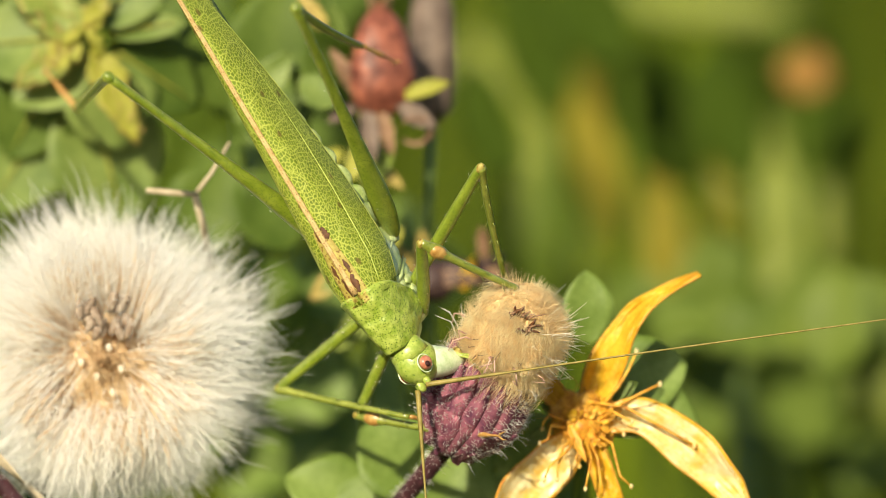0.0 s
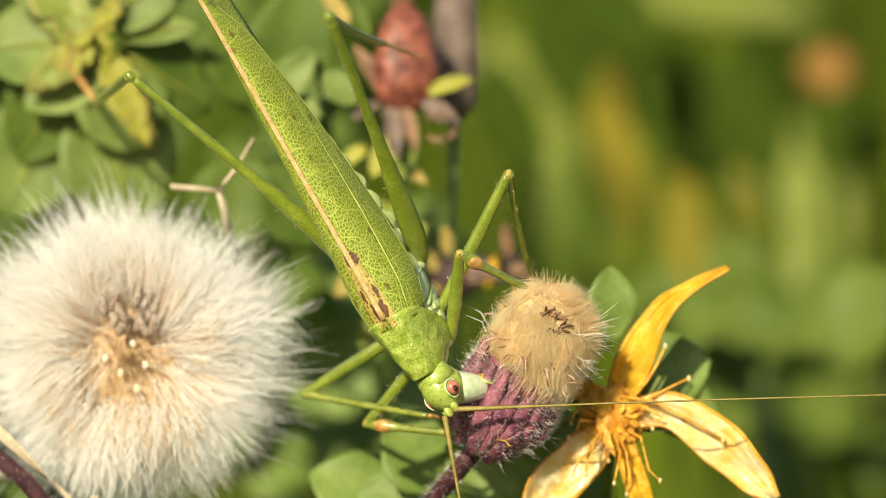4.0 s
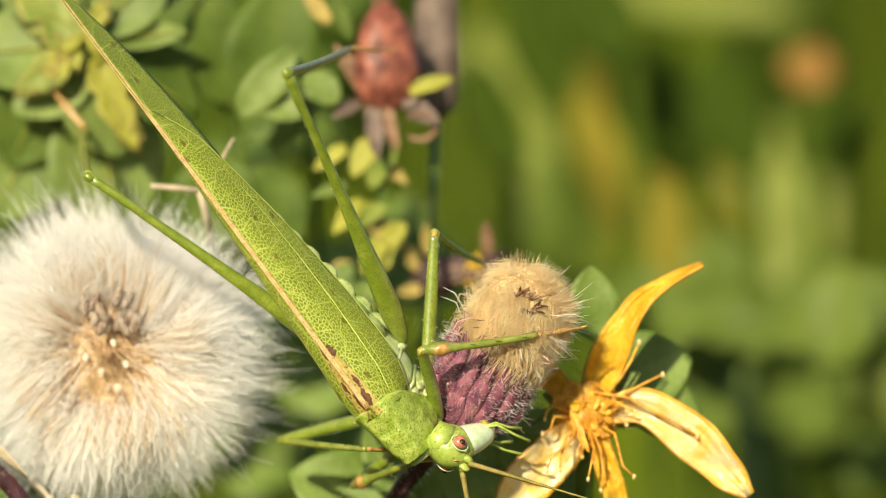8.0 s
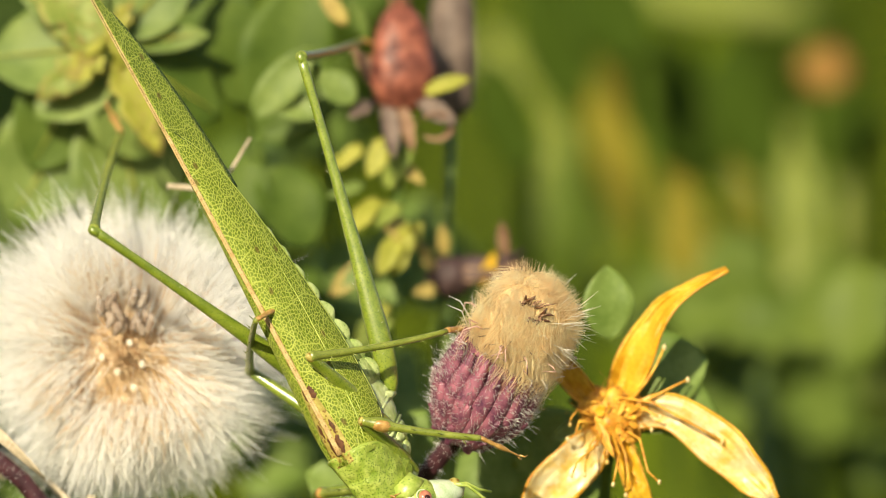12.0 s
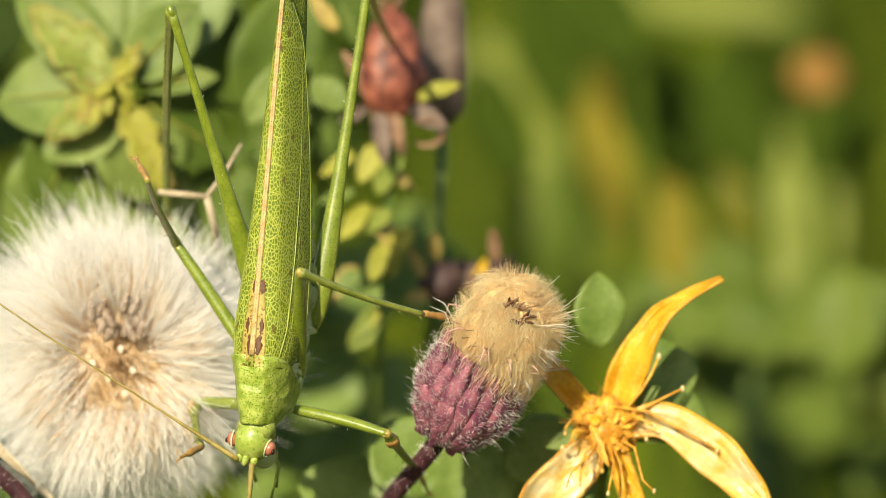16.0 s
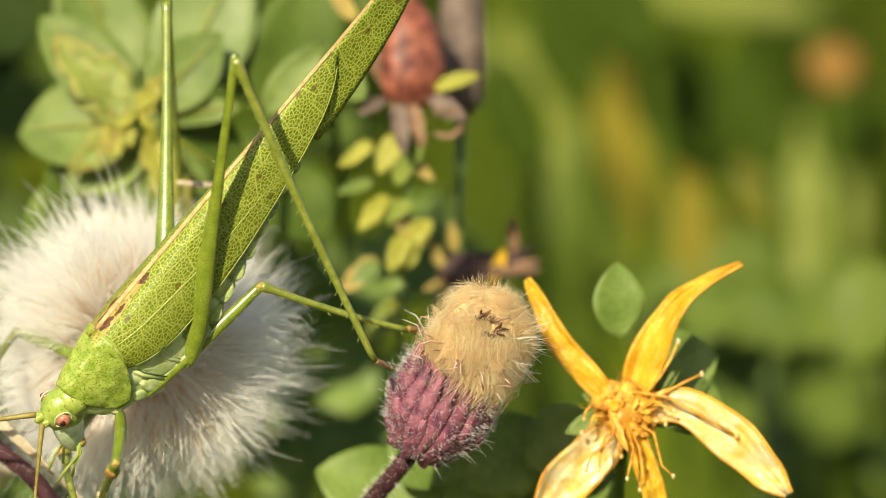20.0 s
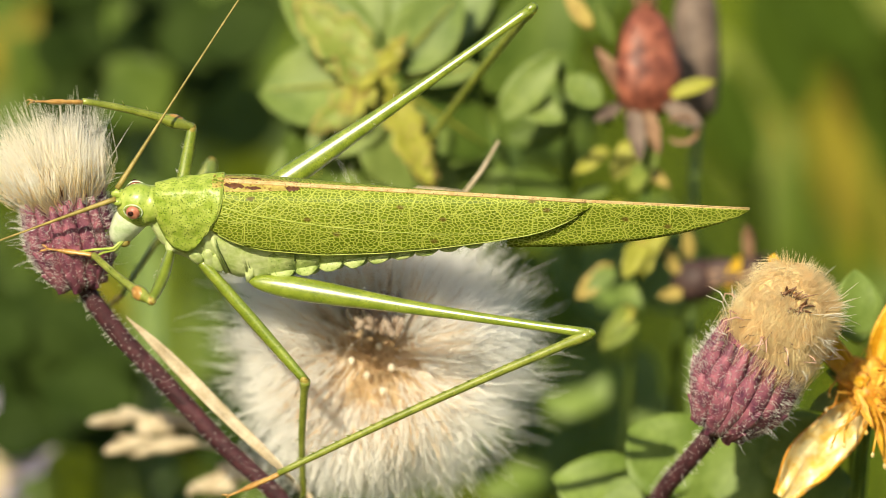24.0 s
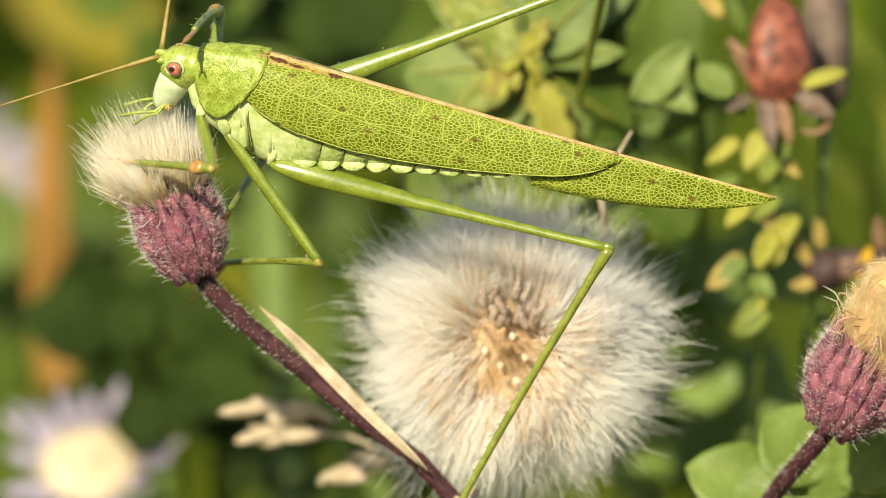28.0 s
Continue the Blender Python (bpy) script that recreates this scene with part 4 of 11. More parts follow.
def build_sprig():
    root = leaf_sprig
    r = random.Random(5)
    b = Build()
    b.tube([(0, 20, 20), (10, 160, -60), (60, 900, -300), (200, 2600, -900), (300, 4000, -15500)], [9, 11, 13, 16, 22], 8)
    part("stem", b, M_GREEN_STEM, root)
    big = ((-10, 10, 10, -178, 20, 195, 70), (20, 20, 15, 150, 30, 160, 64), (-20, 30, -5, -228, 50, -20, 84), (10, 50, -40, -135, 20, -125, 62), (20, 50, -50, 70, 60, -210, 90),
           (40, 40, 0, 188, 20, 26, 26), (60, 110, 40, 180, 150, 310, 95), (40, 70, -20, 210, 110, -130, 80), (-40, 90, -30, -150, 110, -230, 85), (0, 110, -90, 70, 120, -360, 112), (-40, 130, -90, -190, 140, -330, 105), (-30, 120, 30, -120, 160, 330, 90))
    for i, (x, y, z, x2, y2, z2, w) in enumerate(big):
        b = Build()
        leaf_blade(b, (x, y, z), (x2, y2, z2), w, 0.22, -0.10, (0.15, -1, 0.35), 14, 8, 0.9, 0.0, 2.0, i)
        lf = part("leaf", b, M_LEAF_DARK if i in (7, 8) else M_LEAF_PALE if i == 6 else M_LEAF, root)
        b = Build()
        b.tube([Vector((x, y, z)).lerp(Vector((x2, y2, z2)), u) + Vector((0, -3 - 10 * u * u * 0, 0)) for u in (0, 0.3, 0.6, 0.9)], [4, 3, 2.2, 1], 5)
        part("midrib", b, M_LEAF_YELLOW, lf)
    young = ((-5, -14, 0, -148, -6, 150, 52), (15, -20, -25, 98, -30, -195, 36), (-15, -25, -20, -125, -35, -92, 34), (0, -20, 0, 45, -30, 80, 22), (-10, -25, -10, -70, -40, -60, 34), (0, -24, -10, -100, -30, 30, 30))
    for i, (x, y, z, x2, y2, z2, w) in enumerate(young):
        b = Build()
        leaf_blade(b, (x, y, z), (x2, y2, z2), w, 0.25, -0.12, (0.1, -1, 0.3), 18, 8, 0.8, 0.75, 2.0, i + 20)
        lf = part("chewed_leaf", b, M_LEAF_YOUNG if i in (0, 2, 5) else M_LEAF_YELLOW, root, "chewed yellow-green young leaf")
        b = Build()
        leaf_blade(b, (x, y + 4, z), (x2 * 1.03, y2 + 4, z2 * 1.03), w * 1.07, 0.25, -0.12, (0.1, -1, 0.3), 18, 8, 0.8, 0.75, 2.0, i + 20)
        part("bitten_margin", b, M_LEAF_EDGE, lf, "brown bitten margin")
        b = Build()
        for e in range(26):
            q = r.uniform(0.1, 0.95)
            p = Vector((x, y - 4, z)).lerp(Vector((x2, y2 - 6, z2)), q) + Vector((r.uniform(-0.5, 0.5) * w, 0, r.uniform(-0.5, 0.5) * w))
            b.oval(p, (r.uniform(1.5, 4), 1.5, r.uniform(1.5, 4)), 6, 4, None, 0.3, e)
        tagged(part("specks", b, M_LEAF_EDGE, root, "small brown feeding specks"), kind="stuff")
    for i in range(8):
        b = Build()
        p = Vector((r.uniform(-30, 30), -34 + r.uniform(-8, 8), r.uniform(-40, 40)))
        b.oval(p, (9, 9, 16), 8, 6, Euler((r.uniform(-1, 1), r.uniform(-1, 1), 0)).to_matrix())
        part("leaf_bud", b, M_LEAF_YELLOW, root)


build_sprig()


# ---- red capsule and its shoot ----
def build_capsule():
    root = thing("seed_capsule", "glossy red seed capsule with dry curled sepals on a thin stalk", "seed capsule", Matrix.Translation(at(672, 110, 680)))
    b = Build()
    b.ring_mesh([[(r * math.cos(q) * (1 + 0.09 * math.cos(3 * q + 0.7) + 0.10 * noise.noise(Vector((2 * math.cos(q), 2 * math.sin(q), z * 0.03)))), r * math.sin(q) * (1 + 0.09 * math.cos(3 * q + 0.7)), z) for q in (2 * math.pi * j / 24 for j in range(24))]
                 for z, r in ((-104, 16), (-94, 38), (-72, 56), (-44, 63), (-16, 61), (4, 58), (12, 54), (18, 53), (28, 53), (46, 50), (66, 42), (84, 29), (100, 14), (112, 4))])
    cap = part("capsule", b, M_CAPSULE, root)
    for i in range(6):
        b = Build()
        q = i * 1.05
        b.tube([(14 * math.cos(q), 14 * math.sin(q), 88), (20 * math.cos(q), 20 * math.sin(q), 116), (26 * math.cos(q + 0.3), 26 * math.sin(q), 132 + 14 * math.sin(i * 2.3))], [6, 4.5, 1.5], 6, 0.5)
        part("style", b, M_DRY, cap, "dry brown style")
    b = Build()
    b.sheet(lambda u, v: ((46 + 2) * math.cos(-2.6 + 2.2 * v) * (1 - 0.15 * abs(u - 0.5)), (46 + 2) * math.sin(-2.6 + 2.2 * v) * (1 - 0.15 * abs(u - 0.5)), 12 + 6 * u), 4, 12, 1.5)
    part("groove", b, M_DRY, cap, "pale seam round the capsule")
    for i, (x, z, x2, z2, w) in enumerate(((-34, -70, -84, 24, 17), (-24, -84, -14, -190, 18), (4, -90, 24, -170, 15), (34, -80, 104, -128, 19), (44, -66, 124, -34, 16), (-44, -80, -92, -120, 15))):
        b = Build()
        leaf_blade(b, (x, -34, z), (x2, -50, z2), w, 0.5, (0.25 if i % 2 else -0.2), (0.2 - 0.1 * i, -1, 0.3), 14, 6, 0.8, 0.55, 2.5, i + 31)
        part("sepal", b, (M_DRY, M_HUSK, M_DRY, M_HUSK, M_LEAF_YELLOW, M_HUSK)[i], root)
    b = Build()
    b.tube([(66 + 30 * math.cos(q), -46 - 6 * q, -128 + 24 * math.sin(q)) for q in np.linspace(-2.4, 2.6, 18)], [3 + 6 * math.sin(math.pi * k / 17) for k in range(18)], 8, 0.5)
    part("sepal", b, M_DRY, root, "dry sepal curled into a ring")
    b = Build()
    b.tube([(0, 0, -78), (6, 10, -170), (-20, 60, -420), (-30, 500, -700), (0, 2600, -1500), (0, 3600, -15500)], [9, 8, 8, 9, 14, 20], 8)
    part("stalk", b, M_GREEN_STEM, root)
    r = random.Random(9)
    spots = ((-60, -120, -110, -60), (-20, -150, -60, -220), (-30, -240, 20, -170), (-40, -260, -95, -330), (-30, -300, 30, -340), (-60, -380, -110, -440), (-20, -400, 20, -330), (-30, -460, -80, -520), (0, -330, -40, -400), (-100, 60, -150, 130), (-60, 30, -95, 110))
    spots += tuple((x, z, x + r.choice((-1, 1)) * r.uniform(30, 75), z + r.uniform(-70, 60)) for x, z in ((r.uniform(-75, 5), -90 - 36 * i) for i in range(12)))
    for i, (x, z, x2, z2) in enumerate(spots):
        b = Build()
        leaf_blade(b, (x, 10, z), (x2, r.uniform(-30, 20), z2), r.uniform(13, 25), 0.35, r.uniform(-0.2, 0.25), (r.uniform(-0.4, 0.5), -1, r.uniform(0, 0.6)), 10, 4, 0.75, 0.4, 2, i)
        part("leaf", b, (M_LEAF, M_LEAF_YELLOW, M_LEAF_YOUNG, M_LEAF_YELLOW, M_LEAF_EDGE)[i % 5], root, "small yellowing leaf")
    return root


build_capsule()
brown_capsule = thing("withered_capsule", "dark grey-brown withered seed capsule on a stalk", "seed capsule", Matrix.Translation(at(765, 100, 900)))
b = Build()
b.ring_mesh([[(r * math.cos(q), r * math.sin(q), z) for q in (2 * math.pi * j / 16 for j in range(16))] for z, r in ((-130, 10), (-100, 40), (-20, 46), (80, 42), (160, 24), (200, 4))])
part("capsule", b, M_HUSK, brown_capsule)
b = Build()
b.tube([(0, 0, -120), (-8, 10, -300), (-4, 20, -900), (0, 30, -15500)], [10, 9, 12, 20], 8)
part("stalk", b, M_GREEN_STEM, brown_capsule)

withered_bud = thing("withered_bud", "dark withered flower bud with curled brown bracts", "flower bud", Matrix.Translation(at(790, 490, 760)))
r9 = random.Random(12)
for i in range(9):
    b = Build()
    q = r9.uniform(-0.9, 0.9)
    b.tube([(-30, 0, -10 + i * 3), (10, -10, i * 4 - 10), (60 + 10 * math.cos(i), -14, 10 + 26 * math.sin(q)), (105 + 14 * math.cos(i * 2), -8, 20 + 40 * math.sin(q))], [14, 16, 11, 3], 8, 0.5)
    part("bract", b, M_DARK_BUD if i % 3 else M_DRY, withered_bud)
for x, z, x2, z2 in ((-60, 0, -95, 60), (-50, -30, -100, -40), (28, -26, 52, 40), (70, 30, 62, 95), (-40, 30, -50, 90)):
    b = Build()
    leaf_blade(b, (x, -10, z), (x2, -24, z2), 13, 0.4, 0.15, (0.2, -1, 0.2), 10, 4, 0.8, 0.5, 2, x)
    part("shrivelled_petal", b, M_PETAL if x == 28 else M_LEAF_EDGE if x != 70 else M_DRY, withered_bud, "shrivelled ochre petal")
b = Build()
b.oval((-30, 6, -8), (46, 34, 40), 14, 8, None, 0.3, 4)
part("core", b, M_DARK_BUD, withered_bud)
b = Build()
b.tube([(-40, 10, -30), (-60, 160, -120), (-70, 1600, -800), (-60, 3000, -15000)], [10, 10, 14, 20], 8)
part("stalk", b, M_GREEN_STEM, withered_bud)

# ---- yellow withered flower ----
FLOWER_AT = at(1035, 745, 215)
yellow_flower = thing("yellow_flower", "withered yellow flower with twisted petals and tangled stamens", "flower", Matrix.Translation(FLOWER_AT))


def build_flower():
    root = yellow_flower
    r = random.Random(21)
    b = Build()
    b.oval((0, 4, 0), (58, 40, 52), 28, 16, None, 0.45, 1)
    part("heart", b, M_STAMEN, root)
    b = Build()
    for i in range(26):
        q, k = r.uniform(0, 6.28), r.uniform(0.2, 1.0)
        c = Vector((46 * k * math.cos(q), -30 + r.uniform(-8, 8), 42 * k * math.sin(q)))
        scrap = Build()
        leaf_blade(scrap, c, c + Vector((r.gauss(0, 26), r.uniform(-14, 6), r.gauss(-6, 26))), r.uniform(6, 13), 0.6, r.uniform(-0.3, 0.3), (r.gauss(0, 0.5), -1, r.gauss(0, 0.5)), 8, 4, 0.8, 0.6, 1.5, i)
        part("shred", scrap, M_STAMEN if i % 3 else M_PETAL, root, "shrivelled orange shred")
    for i in range(240):
        q, k = r.uniform(0, 6.28), r.uniform(0.2, 1.1)
        p = Vector((44 * k * math.cos(q), -22, 40 * k * math.sin(q)))
        b.hair(p, p + Vector((r.gauss(0, 30), r.uniform(-14, 6), r.gauss(-6, 30))), 1.0, Vector((r.gauss(0, 9), 0, r.gauss(0, 9))))
    tagged(part("tangled_threads", b, M_STAMEN, root, "tangle of orange threads"), kind="stuff")

    def petal(pts, widths, twist, mat, seed):
        def fn(u, v):
            k = min(max(u, 0.0), 1.0) * (len(pts) - 1)
            i = min(int(k), len(pts) - 2)
            f = k - i
            f2 = f * f * (3 - 2 * f)
            p0, p1, p2, p3 = (Vector(pts[min(max(j, 0), len(pts) - 1)]) for j in (i - 1, i, i + 1, i + 2))
            p = 0.5 * (2 * p1 + (p2 - p0) * f + (2 * p0 - 5 * p1 + 4 * p2 - p3) * f * f + (3 * p1 - p0 - 3 * p2 + p3) * f ** 3)
            w = widths[i] + (widths[i + 1] - widths[i]) * f2
            d = (0.5 * ((p2 - p0) + 2 * (2 * p0 - 5 * p1 + 4 * p2 - p3) * f + 3 * (3 * p1 - p0 - 3 * p2 + p3) * f * f)).normalized()
            sd = d.cross(Vector((0, -1, 0))).normalized()
            a = twist * u
            nm = sd.cross(d)
            s = v * 2 - 1
            return p + (sd * math.cos(a) + nm * math.sin(a)) * (s * w) + nm * (-0.35 * w * (1 - s * s) + 4.0 * math.sin(u * 15 + seed) * s + 14.0 * noise.noise(Vector((u * 5, v * 2, seed))) + 5.0 * noise.noise(Vector((u * 3, v * 22, seed))) + 3.0 * noise.noise(Vector((u * 14, v * 9, seed))))
        bb = Build()
        bb.sheet(fn, 40, 18, 2.2)
        pt = part("petal", bb, mat, root, "twisted withered petal")
        for v in (0.0, 1.0):
            bb = Build()
            bb.sheet(lambda u, k: Vector(fn(0.02 + 0.97 * u, abs(v - k * (0.06 + 0.11 * abs(noise.noise(Vector((u * 4, v * 7, seed)))) + 0.34 * max(0, u - 0.55) + 0.3 * max(0, 0.2 - u))))) + Vector((0, -1.6, 0)), 40, 4, 0.6)
            part("petal_margin", bb, M_PETAL, pt, "orange shrivelled margin")
            bb = Build()
            bb.tube([Vector(fn(u, v)) for u in np.linspace(0.05, 1, 24)], [2.0 + 1.6 * abs(noise.noise(Vector((u * 5, v, seed)))) for u in np.linspace(0, 1, 24)], 6)
            part("petal_edge", bb, M_EDGE, pt, "shrivelled orange edge")
    petal([(10, -10, 20), (38, -20, 100), (84, -30, 186), (140, -36, 232), (205, -30, 264)], [24, 34, 24, 17, 13], 1.25, M_PETAL, 1)
    petal([(20, -10, -10), (100, -30, 10), (190, -40, -50), (250, -40, -110), (290, -36, -150)], [16, 32, 42, 32, 10], -0.5, M_PETAL_PALE, 2)
    petal([(-10, -10, -20), (-60, -20, -80), (-110, -26, -130), (-160, -20, -200)], [20, 42, 46, 20], 0.5, M_PETAL_PALE, 3)
    petal([(10, -10, -20), (30, -24, -90), (50, -30, -150), (70, -30, -230)], [12, 20, 24, 12], 0.9, M_PETAL, 4)
    petal([(-20, 0, 10), (-75, 0, 70), (-125, 6, 130), (-160, 20, 200), (-178, 26, 236)], [16, 22, 21, 14, 6], 0.5, M_PETAL, 5)
    for pts in (((30, -30, 12), (70, -40, 34), (104, -40, 52), (134, -34, 66)), ((26, -30, 22), (60, -38, 62), (78, -38, 92), (92, -34, 124)), ((10, -36, 34), (70, -48, 26), (130, -50, -6), (196, -46, -44))):
        b = Build()
        b.tube(pts, [3.2, 2.8, 2.6, 2.2], 6)
        st = part("stamen", b, M_STAMEN, root, "long curved stamen")
        b = Build()
        b.oval(pts[-1], (4, 4, 6), 10, 6, None, 0.25, 2)
        part("anther", b, M_PETAL_PALE, st)
    for i in range(10):
        q = r.gauss(-1.5, 0.9) if i else 0.45
        ln = r.uniform(50, 130)
        d = Vector((math.cos(q), r.uniform(-0.9, -0.1), math.sin(q) * 0.8 - 0.35))
        d.normalize()
        p = Vector((d.x * 30, -26, d.z * 30))
        e2 = p + d * ln
        b = Build()
        pts = [p, p.lerp(e2, 0.4) + Vector((r.uniform(-22, 22), -14, r.uniform(-8, 26))), p.lerp(e2, 0.8) + Vector((r.uniform(-10, 10), -8, r.uniform(0, 16))), e2]
        b.tube(pts, [2.8, 2.5, 2.2, 1.8], 5)
        st = part("stamen", b, M_STAMEN, root)
        b = Build()
        b.oval(e2, (3.4, 3.2, 5), 8, 5, None, 0.3, i)
        part("anther", b, M_PETAL_PALE, st)
    for i, (x2, z2, w) in enumerate(((95, 70, 20), (130, -20, 22), (-110, -40, 22), (-80, 30, 18))):
        b = Build()
        leaf_blade(b, (0, 16, 0), (x2, 12, z2), w, 0.2, 0.05, (0, -1, 0.2), 8, 4, 1.0, 0, 2, i)
        part("sepal", b, M_LEAF, root)
    b = Build()
    b.tube([(0, 30, -10), (-10, 120, -120), (-20, 400, -400), (-10, 1200, -1500), (0, 2000, -15000)], [12, 11, 12, 16, 20], 8)
    part("stem", b, M_GREEN_STEM, root)


build_flower()


# ---- loose leaves behind the buds ----
def leafy_plant(name, label, origin, leaves, mat):
    root = thing(name, label, "plant", Matrix.Translation(origin))
    b = Build()
    b.tube([(0, 30, 0), (15, 400, -120), (40, 1800, -700), (0, 3500, -15000)], [9, 10, 14, 20], 8)
    part("stem", b, M_GREEN_STEM, root)
    for i, (x, y, z, x2, y2, z2, w) in enumerate(leaves):
        b = Build()
        leaf_blade(b, (x, y, z), (x2, y2, z2), w, 0.2, -0.06, (0.2, -1, 0.35), 12, 6, 0.95, 0, 2, i + 3)
        part("leaf", b, mat, root)
    return root


leafy_plant("herb", "herb with oval green leaves behind the buds", at(1030, 700, 330), ((10, 0, 90, 10, -10, 225, 48), (30, 20, 10, 190, 30, 60, 75), (-20, 20, -60, -160, 10, -140, 70), (60, 20, 0, 215, 10, -60, 60)), M_LEAF_FRESH)
leafy_plant("herb", "low herb with broad green leaves among the stems", at(760, 900, 420), ((0, 0, 40, -120, -10, 150, 88), (10, 0, 20, 130, -10, 150, 92), (-10, 0, -20, -180, 10, 20, 84), (60, 10, 10, 280, 0, 50, 100), (0, 0, -60, 60, 0, 90, 70), (-60, 30, -20, -260, 10, 60, 80)), M_LEAF_FRESH)
leafy_plant("herb", "herb with paired light green leaves", at(520, 120, 620), ((-112, 0, -100, -4, -20, 28, 37), (-90, 14, -60, 10, -6, -96, 30), (10, 0, -20, 78, -10, -70, 34)), M_LEAF)
leafy_plant("herb", "dark green leaves behind the sprig", at(420, 250, 800), ((0, 0, 0, 150, -20, 130, 70), (0, 0, -40, -120, -20, -220, 80), (10, 0, -60, 110, -10, -200, 75), (0, 20, 60, -70, 0, 260, 90), (10, 0, 20, 100, -10, 300, 90)), M_LEAF_DARK)

rb = random.Random(31)


def thicket(name, label, x0, x1, y0, y1, d0, d1, n, w0, w1, mat, seed):
    """A low bush of many leaves filling part of the plan behind the flowers."""
    r = random.Random(seed)
    c = at((x0 + x1) / 2, (y0 + y1) / 2, (d0 + d1) / 2)
    root = thing(name, label, "plant", Matrix.Translation(c))
    b = Build(1.0)
    b.tube([(0, 0, 0), (0.002, 0.01, -0.05), (0, 0.015, -0.42 - c.z)], [0.0006, 0.0008, 0.0012], 6)
    part("stem", b, M_GREEN_STEM, root)
    for i in range(n):
        p = at(r.uniform(x0, x1), r.uniform(y0, y1), r.uniform(d0, d1)) - c
        q = r.uniform(-0.4, 3.5)
        ln = r.uniform(1.6, 2.6)
        w = r.uniform(w0, w1)
        b = Build(1.0)
        tip = p + Vector((math.cos(q), r.uniform(-0.4, 0.2), math.sin(q))) * (w * ln * U)
        leaf_blade(b, p, tip, w * U, 0.2, -0.08, (r.uniform(-0.4, 0.4), -1, r.uniform(0.1, 0.7)), 8, 4, 0.95, 0, 3 * U, i)
        part("leaf", b, mat, root)
    return root


thicket("low_bush", "dark green leafy low bush behind the seed head", 420, 720, 420, 900, 1300, 2400, 30, 50, 90, M_LEAF_FRESH, 41)
thicket("low_bush", "dark green leafy low bush behind the sprig", 250, 620, -60, 330, 1200, 2400, 24, 50, 90, M_LEAF_DARK, 42)
thicket("low_bush", "green low bush behind the yellow flower", 1130, 1480, 560, 760, 2000, 3600, 18, 60, 100, M_LEAF_MID, 43)
thicket("low_bush", "green leafy low bush at the meadow's edge", -700, -150, 350, 950, 2600, 4600, 26, 80, 130, M_LEAF_DARK, 44)
# shade is painted into the leaf colour of the next two bushes
thicket("low_bush", "low bush coloured very dark as shade beyond the seed head", -120, 120, 700, 900, 1500, 2600, 16, 50, 85, M_PAINTED_SHADE, 48)
thicket("low_bush", "low bush coloured dark as shade over the cream bud", -330, -60, 30, 260, 1500, 2400, 18, 50, 80, M_PAINTED_SHADE, 49)
thicket("low_bush", "deep green low bush left of the sprig", -430, 0, -80, 240, 1700, 3200, 26, 60, 100, M_LEAF_DARK, 46)
thicket("low_bush", "deep green leafy low bush", -300, 120, -80, 420, 3000, 5200, 20, 70, 120, M_LEAF_DARK, 45)

# dark leaf colour again takes the place of shade behind the cream bud
thicket("low_bush", "low bush coloured very dark as shade behind the cream bud", -540, -250, 560, 790, 1500, 2600, 34, 50, 85, M_PAINTED_SHADE, 47)

# ---- dry grass beside the seed head ----
dry_grass = thing("dry_grass", "bleached dry grass blade with pale seed spikelets", "grass", Matrix.Translation(at(85, 885, 150)))
b = Build()
leaf_blade(b, (-45, 0, 30), (-345, 12, 325), 12, 0.3, 0.02, (0, -1, 0.2), 14, 4, 1.0, 0, 2, 1)
part("blade", b, M_STRAW, dry_grass)
b = Build()
b.tube([(20, 0, -30), (-80, 300, 40), (-200, 540, 80), (-390, 560, 100)], [7, 6, 5, 4], 6)
b.tube([(40, 0, 0), (20, 10, -300), (0, 30, -14600)], [9, 10, 14], 6)
part("stalk", b, M_STRAW, dry_grass)
r4 = random.Random(4)
for i in range(12):
    if i < 5:
        c = Vector((-130 - 24 * i + r4.uniform(-8, 8), 560 + r4.uniform(-10, 10), 40 - 9 * i + r4.uniform(-14, 14)))
    else:
        c = Vector((-272 - 20 * (i - 5) + r4.uniform(-10, 10), 560 + r4.uniform(-10, 10), (116 if i % 2 else 78) + r4.uniform(-22, 22)))
    b = Build()
    b.oval(c, (48, 10, 13), 12, 6, Euler((0, (-0.25 if i < 5 or i % 2 == 0 else 0.15) + r4.uniform(-0.3, 0.3), 0)).to_matrix(), 0.25, i)
    part("spikelet", b, M_STRAW, dry_grass)
forked_twig = thing("forked_twig", "thin pale forked dry twig", "twig", Matrix.Translation(at(345, 345, 300)))
b = Build()
b.tube([(-88, 0, 8), (-40, -4, 4), (0, 0, 0)], [5, 6, 5], 6)
b.tube([(0, 0, 0), (30, 6, 40), (62, 10, 95)], [5, 4, 3], 6)
b.tube([(0, 0, 0), (14, 60, -60), (30, 700, -260), (60, 2500, -900), (60, 3500, -15000)], [7, 7, 8, 9, 16], 6)
part("twig", b, M_STRAW, forked_twig)

# ---- lilac flower ----
lilac_flower = thing("lilac_flower", "pale lilac daisy-like flower with a cream disc", "flower", Matrix.Translation(at(-520, 850, 1700)) @ pose(0, 0, 0, 48, 0, 0))
b = Build()
b.oval((0, 0, 6), (104, 98, 46), 26, 12, None, 0.18, 3)
part("disc", b, M_DISC, lilac_flower)
b = Build()
r6 = random.Random(6)
